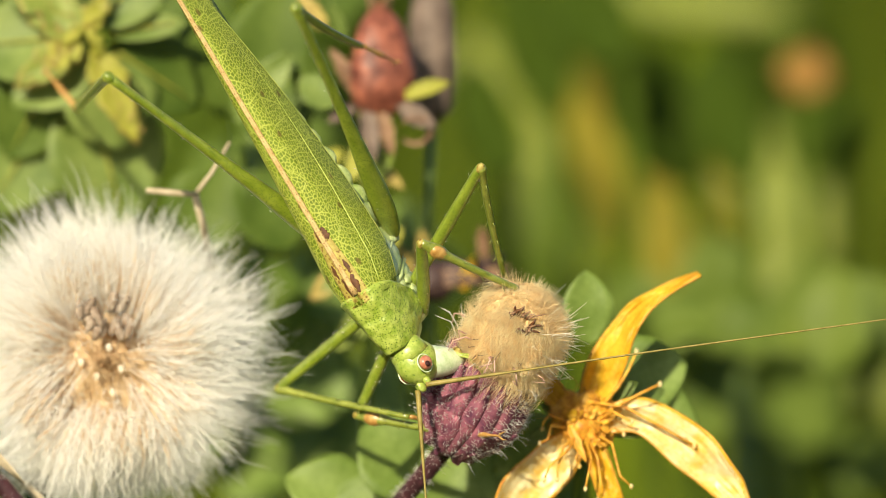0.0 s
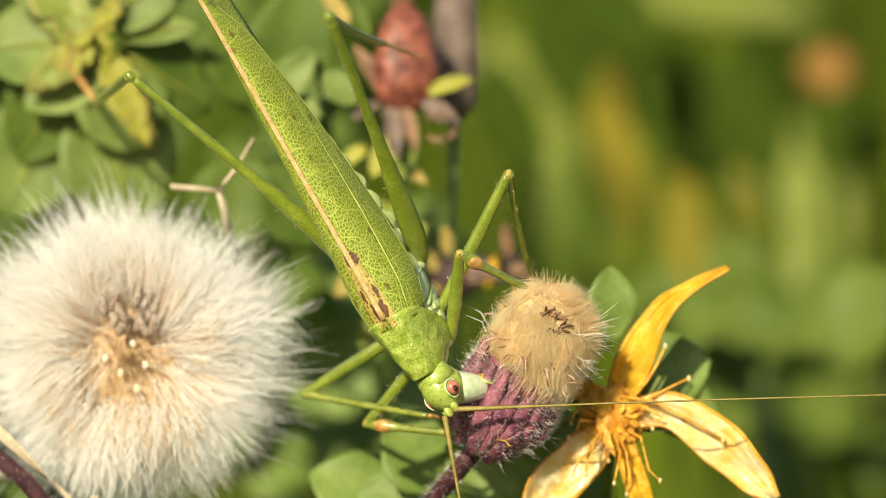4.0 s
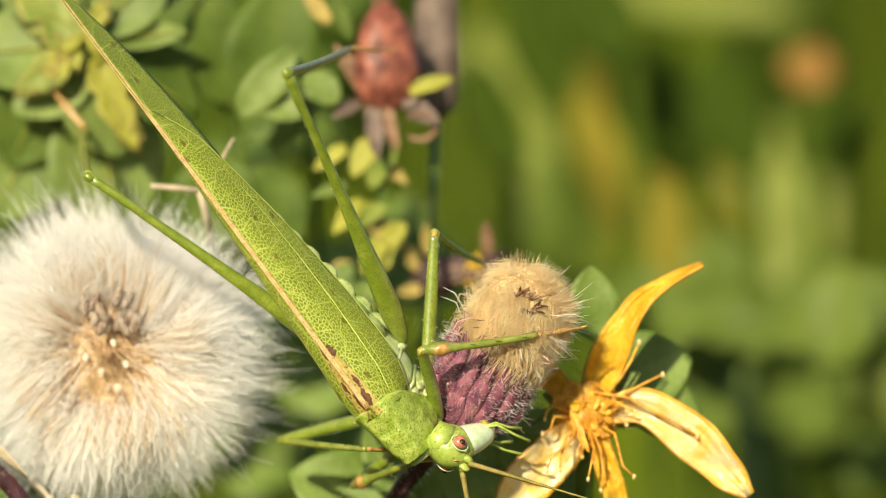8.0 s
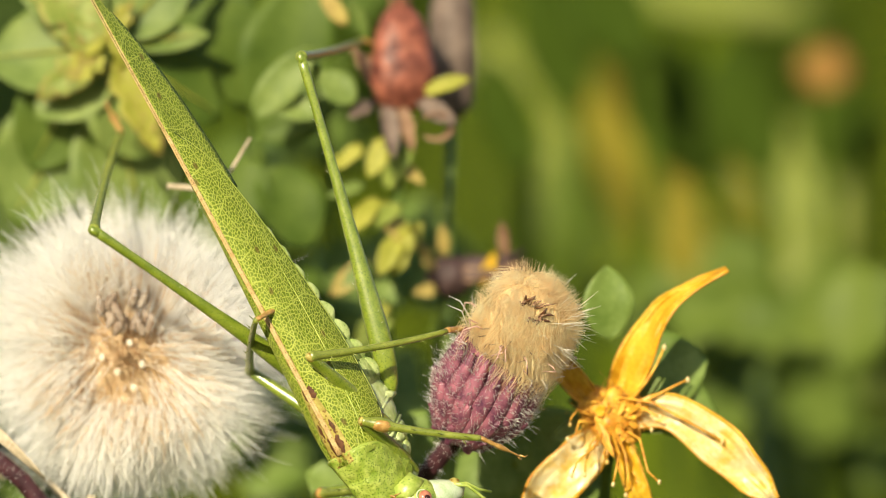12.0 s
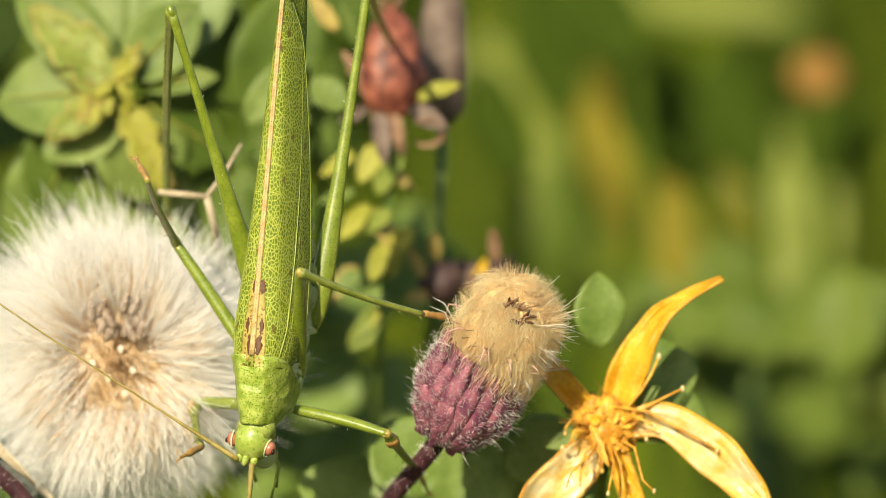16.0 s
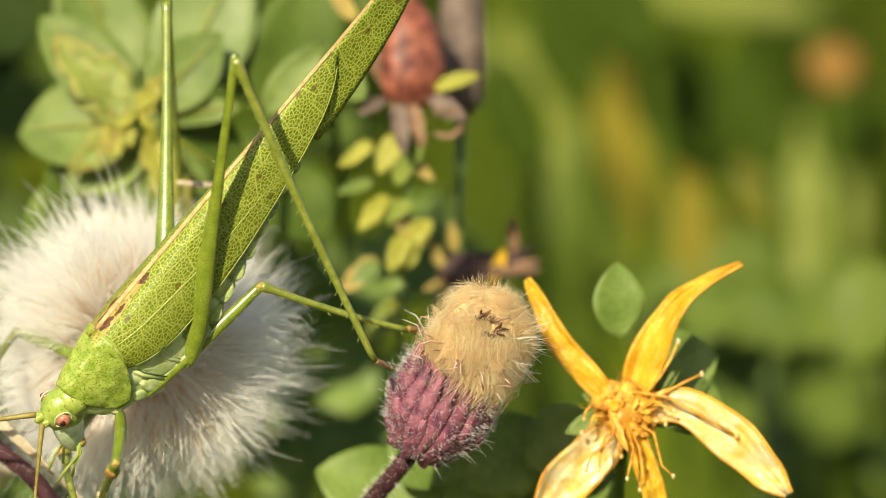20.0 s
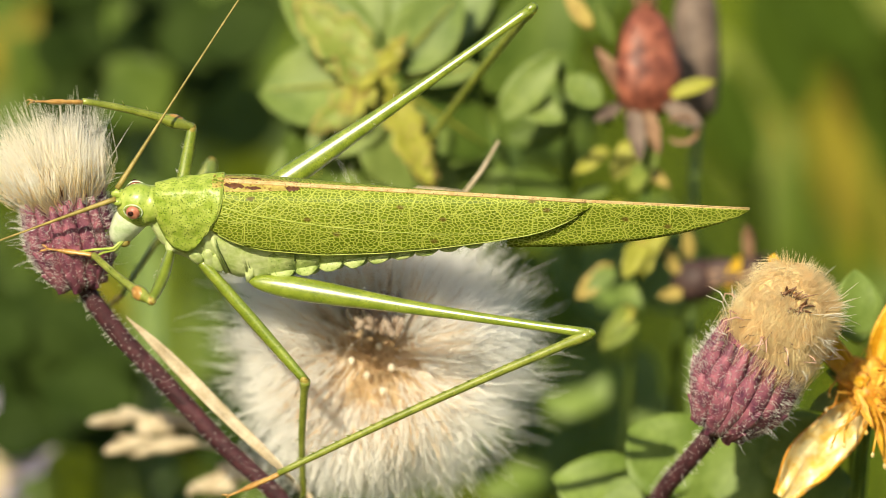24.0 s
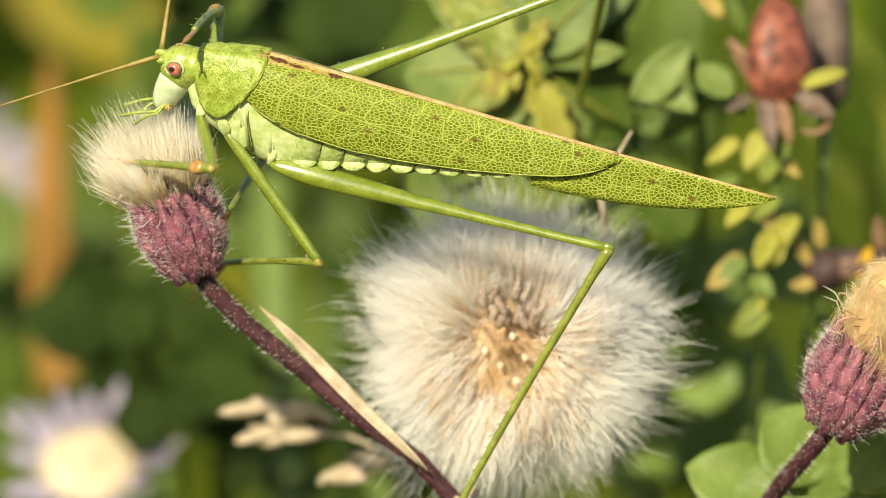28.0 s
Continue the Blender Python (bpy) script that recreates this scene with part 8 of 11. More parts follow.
    walk(MOVING["RF_femur"], [
        (0, pose(0.002055, -0.000877, -0.003781, 0.74, 7.72, -58.94)),
        (0.5, pose(0.002055, -0.000877, -0.003781, 1.87, 5.48, -62.93)),
        (1, pose(0.002055, -0.000877, -0.003781, 2.53, 2.63, -62.49)),
        (1.5, pose(0.002055, -0.000877, -0.003781, 2.73, 1.32, -65.05)),
        (2, pose(0.002055, -0.000877, -0.003781, 1.75, 6.18, -63.41)),
        (2.5, pose(0.002055, -0.000877, -0.003781, 3.77, -4.85, -66.93)),
        (3, pose(0.002055, -0.000877, -0.003781, 2.87, 4.02, -64.12)),
        (3.5, pose(0.002055, -0.000877, -0.003781, 2.74, 16.33, -71.79)),
        (4, pose(0.002055, -0.000877, -0.003781, 4.09, 12.23, -72.30)),
        (4.5, pose(0.002055, -0.000877, -0.003781, 4.38, 10.73, -73.82)),
        (5, pose(0.002055, -0.000877, -0.003781, 3.62, 16.02, -76.70)),
        (5.5, pose(0.002055, -0.000877, -0.003781, 2.73, 20.32, -79.55)),
        (6, pose(0.002055, -0.000877, -0.003781, 1.18, 18.13, -86.23)),
        (6.5, pose(0.002055, -0.000877, -0.003781, 0.34, 24.74, -87.21)),
        (7, pose(0.002055, -0.000877, -0.003781, 3.25, 27.70, -78.56)),
        (7.5, pose(0.002055, -0.000877, -0.003781, 3.05, 24.14, -79.68)),
        (8, pose(0.002055, -0.000877, -0.003781, 0.50, 18.10, -87.99)),
        (8.5, pose(0.002055, -0.000877, -0.003781, -1.07, 24.09, -93.66)),
        (9, pose(0.002055, -0.000877, -0.003781, -1.30, 20.01, -95.41)),
        (9.5, pose(0.002055, -0.000877, -0.003781, -1.29, 21.21, -95.17)),
        (10, pose(0.002055, -0.000877, -0.003781, -0.84, 28.06, -93.72)),
        (10.5, pose(0.002055, -0.000877, -0.003781, 3.83, 43.50, -83.14)),
        (11, pose(0.002055, -0.000877, -0.003781, 0.34, 39.90, -89.76)),
        (11.5, pose(0.002055, -0.000877, -0.003781, -6.05, 25.73, -104.14)),
        (12, pose(0.002055, -0.000877, -0.003781, -5.36, 17.11, -104.90)),
        (12.5, pose(0.002055, -0.000877, -0.003781, -4.62, 0.49, -110.60)),
        (13, pose(0.002055, -0.000877, -0.003781, -7.30, -1.43, -105.58)),
        (13.5, pose(0.002055, -0.000877, -0.003781, -10.13, -3.37, -99.68)),
        (14, pose(0.002055, -0.000877, -0.003781, -13.12, -5.24, -92.82)),
        (14.5, pose(0.002055, -0.000877, -0.003781, -15.86, -2.92, -85.06)),
        (15, pose(0.002055, -0.000877, -0.003781, -12.48, -2.88, -96.59)),
        (15.5, pose(0.002055, -0.000877, -0.003781, -14.59, 20.84, -92.49)),
        (16, pose(0.002055, -0.000877, -0.003781, -14.04, 31.06, -87.82)),
        (16.5, pose(0.002055, -0.000877, -0.003781, -14.12, 7.07, -93.40)),
        (17, pose(0.002055, -0.000877, -0.003781, -12.86, -1.23, -96.53)),
        (17.5, pose(0.002055, -0.000877, -0.003781, -19.40, 12.59, -63.60)),
        (18, pose(0.002055, -0.000877, -0.003781, -20.60, 10.27, -42.48)),
        (18.5, pose(0.002055, -0.000877, -0.003781, -20.37, 21.22, -43.85)),
        (19, pose(0.002055, -0.000877, -0.003781, -14.48, 37.76, -30.68)),
        (19.5, pose(0.002055, -0.000877, -0.003781, -20.15, 36.04, -41.30)),
        (20, pose(0.002055, -0.000877, -0.003781, -20.20, 33.20, -41.82)),
        (20.5, pose(0.002055, -0.000877, -0.003781, -19.78, 28.85, -40.92)),
        (21, pose(0.002055, -0.000877, -0.003781, -27.09, 24.87, -61.15)),
        (21.3, pose(0.002055, -0.000877, -0.003781, -28.88, 17.97, -68.93)),
        (21.5, pose(0.002055, -0.000877, -0.003781, -29.06, 12.09, -72.39)),
        (22, pose(0.002055, -0.000877, -0.003781, -27.31, -6.57, -75.56)),
        (22.5, pose(0.002055, -0.000877, -0.003781, -26.70, -37.77, -68.17)),
        (23, pose(0.002055, -0.000877, -0.003781, -21.53, -28.97, -78.39)),
        (23.2, pose(0.002055, -0.000877, -0.003781, -15.75, -45.33, -84.34)),
        (23.5, pose(0.002055, -0.000877, -0.003781, -6.02, -50.47, -96.67)),
        (23.8, pose(0.002055, -0.000877, -0.003781, -3.50, -50.05, -100.00)),
        (24, pose(0.002055, -0.000877, -0.003781, -2.07, -49.75, -101.89)),
        (24.5, pose(0.002055, -0.000877, -0.003781, -2.70, -52.86, -100.73)),
        (25, pose(0.002055, -0.000877, -0.003781, 0.16, -54.46, -104.06)),
        (25.5, pose(0.002055, -0.000877, -0.003781, -16.52, -56.62, -83.61)),
        (26, pose(0.002055, -0.000877, -0.003781, -32.00, -49.69, -65.10)),
        (26.5, pose(0.002055, -0.000877, -0.003781, -28.04, -12.09, -79.35)),
        (27, pose(0.002055, -0.000877, -0.003781, -28.84, -2.55, -78.32)),
        (27.5, pose(0.002055, -0.000877, -0.003781, -28.05, -12.33, -79.57)),
        (28, pose(0.002055, -0.000877, -0.003781, -26.30, -33.15, -80.69))])
    walk(MOVING["RF_tibia"], [
        (0, pose(0.004646, -0.005180, -0.004462, 0.03, -8.49, 54.07)),
        (0.5, pose(0.004351, -0.005370, -0.004265, 0.67, -11.23, 50.55)),
        (1, pose(0.004394, -0.005368, -0.004014, 1.53, -13.44, 46.72)),
        (1.5, pose(0.004193, -0.005472, -0.003898, 1.66, -9.84, 46.03)),
        (2, pose(0.004311, -0.005384, -0.004327, 1.78, -5.57, 45.13)),
        (2.5, pose(0.004034, -0.005524, -0.003352, 1.41, -6.49, 48.40)),
        (3, pose(0.004262, -0.005426, -0.004136, 1.06, -6.49, 51.26)),
        (3.5, pose(0.003575, -0.005498, -0.005207, 0.83, -7.45, 52.98)),
        (4, pose(0.003561, -0.005596, -0.004855, 0.30, -3.79, 57.54)),
        (4.5, pose(0.003443, -0.005660, -0.004725, 0.15, 0.11, 60.45)),
        (5, pose(0.003176, -0.005619, -0.005180, 0.14, -1.23, 61.50)),
        (5.5, pose(0.002917, -0.005552, -0.005542, 0.10, -2.10, 62.63)),
        (6, pose(0.002372, -0.005684, -0.005358, 0.10, -1.02, 62.80)),
        (6.5, pose(0.002279, -0.005475, -0.005902, -1.46, -21.68, 70.57)),
        (7, pose(0.002945, -0.005276, -0.006137, -5.17, -35.07, 78.29)),
        (7.5, pose(0.002884, -0.005428, -0.005854, -5.90, -33.11, 79.59)),
        (8, pose(0.002224, -0.005692, -0.005356, -6.49, -30.93, 80.68)),
        (8.5, pose(0.001760, -0.005495, -0.005850, -6.18, -31.27, 80.09)),
        (9, pose(0.001606, -0.005619, -0.005516, -5.87, -31.65, 79.50)),
        (9.5, pose(0.001629, -0.005584, -0.005615, -7.23, -36.17, 81.95)),
        (10, pose(0.001765, -0.005341, -0.006166, -8.74, -40.46, 84.37)),
        (10.5, pose(0.002494, -0.004528, -0.007270, -9.31, -43.27, 85.23)),
        (11, pose(0.002072, -0.004766, -0.007033, -7.93, -45.97, 83.26)),
        (11.5, pose(0.000939, -0.005305, -0.005982, -6.99, -42.14, 81.92)),
        (12, pose(0.000809, -0.005559, -0.005272, -6.08, -38.28, 80.51)),
        (12.5, pose(0.000272, -0.005622, -0.003824, -0.98, -53.04, 73.45)),
        (13, pose(0.000694, -0.005758, -0.003654, 1.45, -59.50, 70.54)),
        (13.5, pose(0.001204, -0.005865, -0.003483, 8.01, -64.85, 63.14)),
        (14, pose(0.001806, -0.005919, -0.003318, 20.06, -68.36, 50.03)),
        (14.5, pose(0.002491, -0.005921, -0.003523, 39.21, -69.58, 29.55)),
        (15, pose(0.001474, -0.005906, -0.003526, 58.58, -70.96, 9.00)),
        (15.5, pose(0.001849, -0.005610, -0.005584, 31.48, -64.66, 38.13)),
        (16, pose(0.002220, -0.005216, -0.006396, 20.15, -57.32, 51.02)),
        (16.5, pose(0.001757, -0.005899, -0.004405, 34.32, -41.55, 32.61)),
        (17, pose(0.001479, -0.005912, -0.003673, 45.30, -20.80, 11.99)),
        (17.5, pose(0.004254, -0.005308, -0.004886, 31.52, -26.80, 44.89)),
        (18, pose(0.005733, -0.004246, -0.004685, 23.89, -2.77, 72.99)),
        (18.5, pose(0.005463, -0.004150, -0.005616, 23.54, -1.89, 80.75)),
        (19, pose(0.005501, -0.002922, -0.006885, 23.59, 2.48, 92.47)),
        (19.5, pose(0.005134, -0.003582, -0.006763, 24.21, -12.11, 85.19)),
        (20, pose(0.005216, -0.003705, -0.006557, 27.21, -18.75, 73.98)),
        (20.5, pose(0.005410, -0.003785, -0.006227, 26.79, -17.76, 75.31)),
        (21, pose(0.004274, -0.004905, -0.005913, 26.33, -20.57, 76.72)),
        (21.3, pose(0.003789, -0.005376, -0.005345, 26.38, -21.83, 76.58)),
        (21.5, pose(0.003554, -0.005601, -0.004843, 26.57, -22.45, 76.08)),
        (22, pose(0.003311, -0.005754, -0.003201, 27.51, -22.94, 73.66)),
        (22.5, pose(0.003545, -0.004597, -0.000676, 28.73, -21.09, 70.40)),
        (23, pose(0.002948, -0.005221, -0.001326, 25.48, -21.22, 79.37)),
        (23.2, pose(0.002407, -0.004423, -0.000176, 32.26, -29.10, 63.55)),
        (23.5, pose(0.001681, -0.004081, 0.000129, 54.74, -37.13, 23.42)),
        (23.8, pose(0.001490, -0.004083, 0.000105, 57.56, -28.80, 17.92)),
        (24, pose(0.001380, -0.004082, 0.000088, 59.07, -22.60, 13.93)),
        (24.5, pose(0.001485, -0.003884, 0.000260, 54.68, -26.42, 25.33)),
        (25, pose(0.001339, -0.003735, 0.000344, 48.52, -14.19, 44.01)),
        (25.5, pose(0.002365, -0.003649, 0.000452, 49.11, -13.10, 41.28)),
        (26, pose(0.003436, -0.003851, 0.000084, 48.70, 7.02, 48.79)),
        (26.5, pose(0.002971, -0.005748, -0.002720, 49.52, 2.12, 59.20)),
        (27, pose(0.003080, -0.005836, -0.003556, 49.32, -7.88, 63.32)),
        (27.5, pose(0.002952, -0.005747, -0.002699, 47.38, -12.84, 74.05)),
        (28, pose(0.002741, -0.005065, -0.001009, 44.89, -15.86, 84.06))])
    walk(MOVING["RF_tarsus"], [
        (0, pose(0.008065, -0.000462, -0.003592, -0.00, -25.09, 64.38)),
        (0.5, pose(0.008023, -0.000909, -0.003118, 1.05, -27.68, 62.01)),
        (1, pose(0.008322, -0.001197, -0.002645, 2.27, -30.07, 59.49)),
        (1.5, pose(0.008223, -0.001294, -0.002892, 2.42, -34.20, 59.22)),
        (2, pose(0.008447, -0.001228, -0.003755, 2.66, -38.14, 58.79)),
        (2.5, pose(0.007920, -0.001147, -0.002686, 3.20, -38.00, 57.93)),
        (3, pose(0.007925, -0.000861, -0.003470, 3.73, -37.78, 57.06)),
        (3.5, pose(0.007092, -0.000834, -0.004442, 2.30, -36.52, 59.43)),
        (4, pose(0.006716, -0.000637, -0.004465, 1.25, -35.47, 61.22)),
        (4.5, pose(0.006349, -0.000535, -0.004736, 0.27, -34.23, 62.94)),
        (5, pose(0.005987, -0.000443, -0.005053, -0.67, -33.02, 64.64)),
        (5.5, pose(0.005624, -0.000324, -0.005326, -1.56, -31.75, 66.29)),
        (6, pose(0.005064, -0.000445, -0.005253, -2.21, -28.27, 67.58)),
        (6.5, pose(0.004100, -0.000313, -0.003726, -2.77, -27.83, 68.77)),
        (7, pose(0.003924, -0.000555, -0.002753, -3.32, -27.37, 69.98)),
        (7.5, pose(0.003776, -0.000575, -0.002636, -2.81, -26.50, 68.85)),
        (8, pose(0.003043, -0.000706, -0.002328, -2.32, -25.66, 67.73)),
        (8.5, pose(0.002626, -0.000535, -0.002792, -2.33, -25.70, 67.76)),
        (9, pose(0.002520, -0.000688, -0.002425, -2.35, -25.76, 67.79)),
        (9.5, pose(0.002295, -0.000874, -0.002138, -3.79, -24.73, 71.17)),
        (10, pose(0.002205, -0.000880, -0.002343, -5.16, -23.63, 74.51)),
        (10.5, pose(0.002851, -0.000254, -0.003232, -4.35, -24.12, 72.53)),
        (11, pose(0.002552, -0.000700, -0.002797, -2.17, -23.79, 67.16)),
        (11.5, pose(0.001553, -0.000980, -0.002030, -1.39, -22.43, 65.16)),
        (12, pose(0.001572, -0.000998, -0.001622, -0.67, -21.20, 63.23)),
        (12.5, pose(0.001281, -0.002227, 0.000883, 1.26, -39.06, 59.42)),
        (13, pose(0.001690, -0.002939, 0.001421, 0.05, -48.89, 61.16)),
        (13.5, pose(0.002335, -0.003632, 0.001849, 1.89, -58.04, 58.88)),
        (14, pose(0.003202, -0.004254, 0.002158, 10.32, -65.96, 49.36)),
        (14.5, pose(0.004279, -0.004907, 0.001998, 30.72, -70.73, 27.47)),
        (15, pose(0.003372, -0.005606, 0.002042, -44.48, -97.33, 101.46)),
        (15.5, pose(0.003832, -0.004053, -0.000260, 95.85, -80.42, -38.47)),
        (16, pose(0.004221, -0.002744, -0.001438, 74.97, -75.92, -17.17)),
        (16.5, pose(0.005470, -0.003522, -0.000498, 82.40, -70.39, -24.91)),
        (17, pose(0.006866, -0.004768, -0.001581, 86.85, -63.87, -29.74)),
        (17.5, pose(0.007980, -0.001597, -0.002230, -3.56, -38.38, 73.47)),
        (18, pose(0.007454, 0.001381, -0.004400, -6.99, -30.99, 79.47)),
        (18.5, pose(0.006409, 0.001661, -0.005422, -10.15, -26.41, 86.04)),
        (19, pose(0.005247, 0.002958, -0.007141, -13.69, -20.08, 94.99)),
        (19.5, pose(0.005617, 0.002157, -0.005527, -9.24, -21.25, 82.42)),
        (20, pose(0.006756, 0.001657, -0.004664, -4.82, -17.08, 69.02)),
        (20.5, pose(0.006833, 0.001642, -0.004430, -4.78, -15.36, 68.88)),
        (21, pose(0.005541, 0.000463, -0.003843, -5.36, -18.92, 70.84)),
        (21.3, pose(0.005058, -0.000057, -0.003155, -5.36, -20.62, 70.84)),
        (21.5, pose(0.004864, -0.000316, -0.002594, -5.20, -21.51, 70.39)),
        (22, pose(0.004837, -0.000548, -0.000905, -4.23, -22.66, 67.81)),
        (22.5, pose(0.005389, 0.000581, 0.001444, -2.66, -21.98, 63.68)),
        (23, pose(0.003961, 0.000176, 0.000806, -3.09, -12.18, 65.16)),
        (23.2, pose(0.004699, 0.000186, 0.002689, -0.56, -19.90, 56.04)),
        (23.5, pose(0.005990, -0.002214, 0.003685, 6.60, -26.92, 38.16)),
        (23.8, pose(0.006401, -0.002494, 0.002943, 11.12, -18.80, 26.60)),
        (24, pose(0.006659, -0.002772, 0.002352, 13.77, -9.71, 15.90)),
        (24.5, pose(0.006253, -0.001627, 0.002881, 4.10, -23.23, 48.91)),
        (25, pose(0.005447, 0.000233, 0.001788, -5.65, -26.97, 71.63)),
        (25.5, pose(0.006677, 0.000136, 0.001787, 0.53, -12.58, 53.63)),
        (26, pose(0.007287, 0.000547, -0.000636, -0.34, 15.91, 25.05)),
        (26.5, pose(0.005985, -0.000691, -0.002937, 5.10, 5.28, 53.93)),
        (27, pose(0.005700, -0.000622, -0.002749, 5.27, -4.01, 68.66)),
        (27.5, pose(0.004530, -0.000225, -0.001389, 4.60, -7.13, 75.54)),
        (28, pose(0.003328, 0.000571, 0.000601, 3.66, -9.28, 82.07))])
    walk(MOVING["RM_femur"], [
        (0, pose(0.000548, -0.000986, -0.004165, -0.45, 9.56, -82.40)),
        (0.5, pose(0.000548, -0.000986, -0.004165, -0.25, 6.77, -81.00)),
        (1, pose(0.000548, -0.000986, -0.004165, 0.01, 4.90, -76.94)),
        (1.5, pose(0.000548, -0.000986, -0.004165, 0.07, 2.11, -78.26)),
        (2, pose(0.000548, -0.000986, -0.004165, -0.05, 4.63, -77.06)),
        (2.5, pose(0.000548, -0.000986, -0.004165, -0.04, 0.73, -79.65)),
        (3, pose(0.000548, -0.000986, -0.004165, -0.42, 9.67, -78.18)),
        (3.5, pose(0.000548, -0.000986, -0.004165, -1.37, 14.91, -84.75)),
        (4, pose(0.000548, -0.000986, -0.004165, -2.10, 17.18, -88.03)),
        (4.5, pose(0.000548, -0.000986, -0.004165, -3.00, 19.11, -91.36)),
        (5, pose(0.000548, -0.000986, -0.004165, -4.05, 20.72, -94.75)),
        (5.5, pose(0.000548, -0.000986, -0.004165, -5.26, 22.07, -98.22)),
        (6, pose(0.000548, -0.000986, -0.004165, -6.86, 17.96, -103.98)),
        (6.5, pose(0.000548, -0.000986, -0.004165, -7.81, 19.74, -106.90)),
        (7, pose(0.000548, -0.000986, -0.004165, -6.83, 22.11, -103.59)),
        (7.5, pose(0.000548, -0.000986, -0.004165, -6.66, 21.72, -103.42)),
        (8, pose(0.000548, -0.000986, -0.004165, -7.91, 17.63, -107.69)),
        (8.5, pose(0.000548, -0.000986, -0.004165, -8.98, 19.49, -111.79)),
        (9, pose(0.000548, -0.000986, -0.004165, -8.98, 15.60, -112.52)),
        (9.5, pose(0.000548, -0.000986, -0.004165, -8.90, 15.28, -112.04)),
        (10, pose(0.000548, -0.000986, -0.004165, -8.73, 19.45, -111.16)),
        (10.5, pose(0.000548, -0.000986, -0.004165, -6.76, 30.08, -104.01)),
        (11, pose(0.000548, -0.000986, -0.004165, -7.37, 25.66, -106.06)),
        (11.5, pose(0.000548, -0.000986, -0.004165, -12.99, 9.25, -129.99)),
        (12, pose(0.000548, -0.000986, -0.004165, -11.28, -0.39, -149.54)),
        (12.5, pose(0.000548, -0.000986, -0.004165, -12.07, 1.36, -146.50)),
        (13, pose(0.000548, -0.000986, -0.004165, -12.65, -2.22, -145.44)),
        (13.5, pose(0.000548, -0.000986, -0.004165, -13.09, -6.92, -144.51)),
        (14, pose(0.000548, -0.000986, -0.004165, -13.09, -14.86, -144.38)),
        (14.5, pose(0.000548, -0.000986, -0.004165, -13.96, -14.78, -140.99)),
        (15, pose(0.000548, -0.000986, -0.004165, -12.04, -11.13, -150.44)),
        (15.5, pose(0.000548, -0.000986, -0.004165, -13.06, -2.03, -146.31)),
        (16, pose(0.000548, -0.000986, -0.004165, -13.56, -9.93, -143.02)),
        (16.5, pose(0.000548, -0.000986, -0.004165, -18.40, 6.07, -95.30)),
        (17, pose(0.000548, -0.000986, -0.004165, -18.31, 6.38, -94.96)),
        (17.5, pose(0.000548, -0.000986, -0.004165, -15.75, 25.78, -80.23)),
        (18, pose(0.000548, -0.000986, -0.004165, -13.48, 13.96, -70.44)),
        (18.5, pose(0.000548, -0.000986, -0.004165, -13.75, 14.83, -72.73)),
        (19, pose(0.000548, -0.000986, -0.004165, -13.02, 22.36, -69.11)),
        (19.5, pose(0.000548, -0.000986, -0.004165, -13.81, 8.60, -75.16)),
        (20, pose(0.000548, -0.000986, -0.004165, -13.07, -4.95, -75.15)),
        (20.5, pose(0.000548, -0.000986, -0.004165, -12.75, -9.86, -75.85)),
        (21, pose(0.000548, -0.000986, -0.004165, -12.97, -1.09, -77.49)),
        (21.3, pose(0.000548, -0.000986, -0.004165, -13.11, 2.61, -79.46)),
        (21.5, pose(0.000548, -0.000986, -0.004165, -13.26, 4.49, -81.16)),
        (22, pose(0.000548, -0.000986, -0.004165, -13.83, 7.09, -86.57)),
        (22.5, pose(0.000548, -0.000986, -0.004165, -14.50, 6.49, -93.18)),
        (23, pose(0.000548, -0.000986, -0.004165, -13.12, 9.58, -81.23)),
        (23.2, pose(0.000548, -0.000986, -0.004165, -13.57, 10.95, -83.31)),
        (23.5, pose(0.000548, -0.000986, -0.004165, -14.37, 12.94, -86.47)),
        (23.8, pose(0.000548, -0.000986, -0.004165, -14.72, 11.92, -88.21)),
        (24, pose(0.000548, -0.000986, -0.004165, -14.93, 11.09, -89.33)),
        (24.5, pose(0.000548, -0.000986, -0.004165, -14.32, 4.68, -88.06)),
        (25, pose(0.000548, -0.000986, -0.004165, -15.09, 12.82, -89.40)),
        (25.5, pose(0.000548, -0.000986, -0.004165, -14.23, 11.89, -85.93)),
        (26, pose(0.000548, -0.000986, -0.004165, -15.56, 23.95, -87.66)),
        (26.5, pose(0.000548, -0.000986, -0.004165, -20.16, 30.41, -96.61)),
        (27, pose(0.000548, -0.000986, -0.004165, -19.58, 34.78, -95.18)),
        (27.5, pose(0.000548, -0.000986, -0.004165, -24.12, 39.16, -102.22)),
        (28, pose(0.000548, -0.000986, -0.004165, -27.67, 41.31, -107.41))])
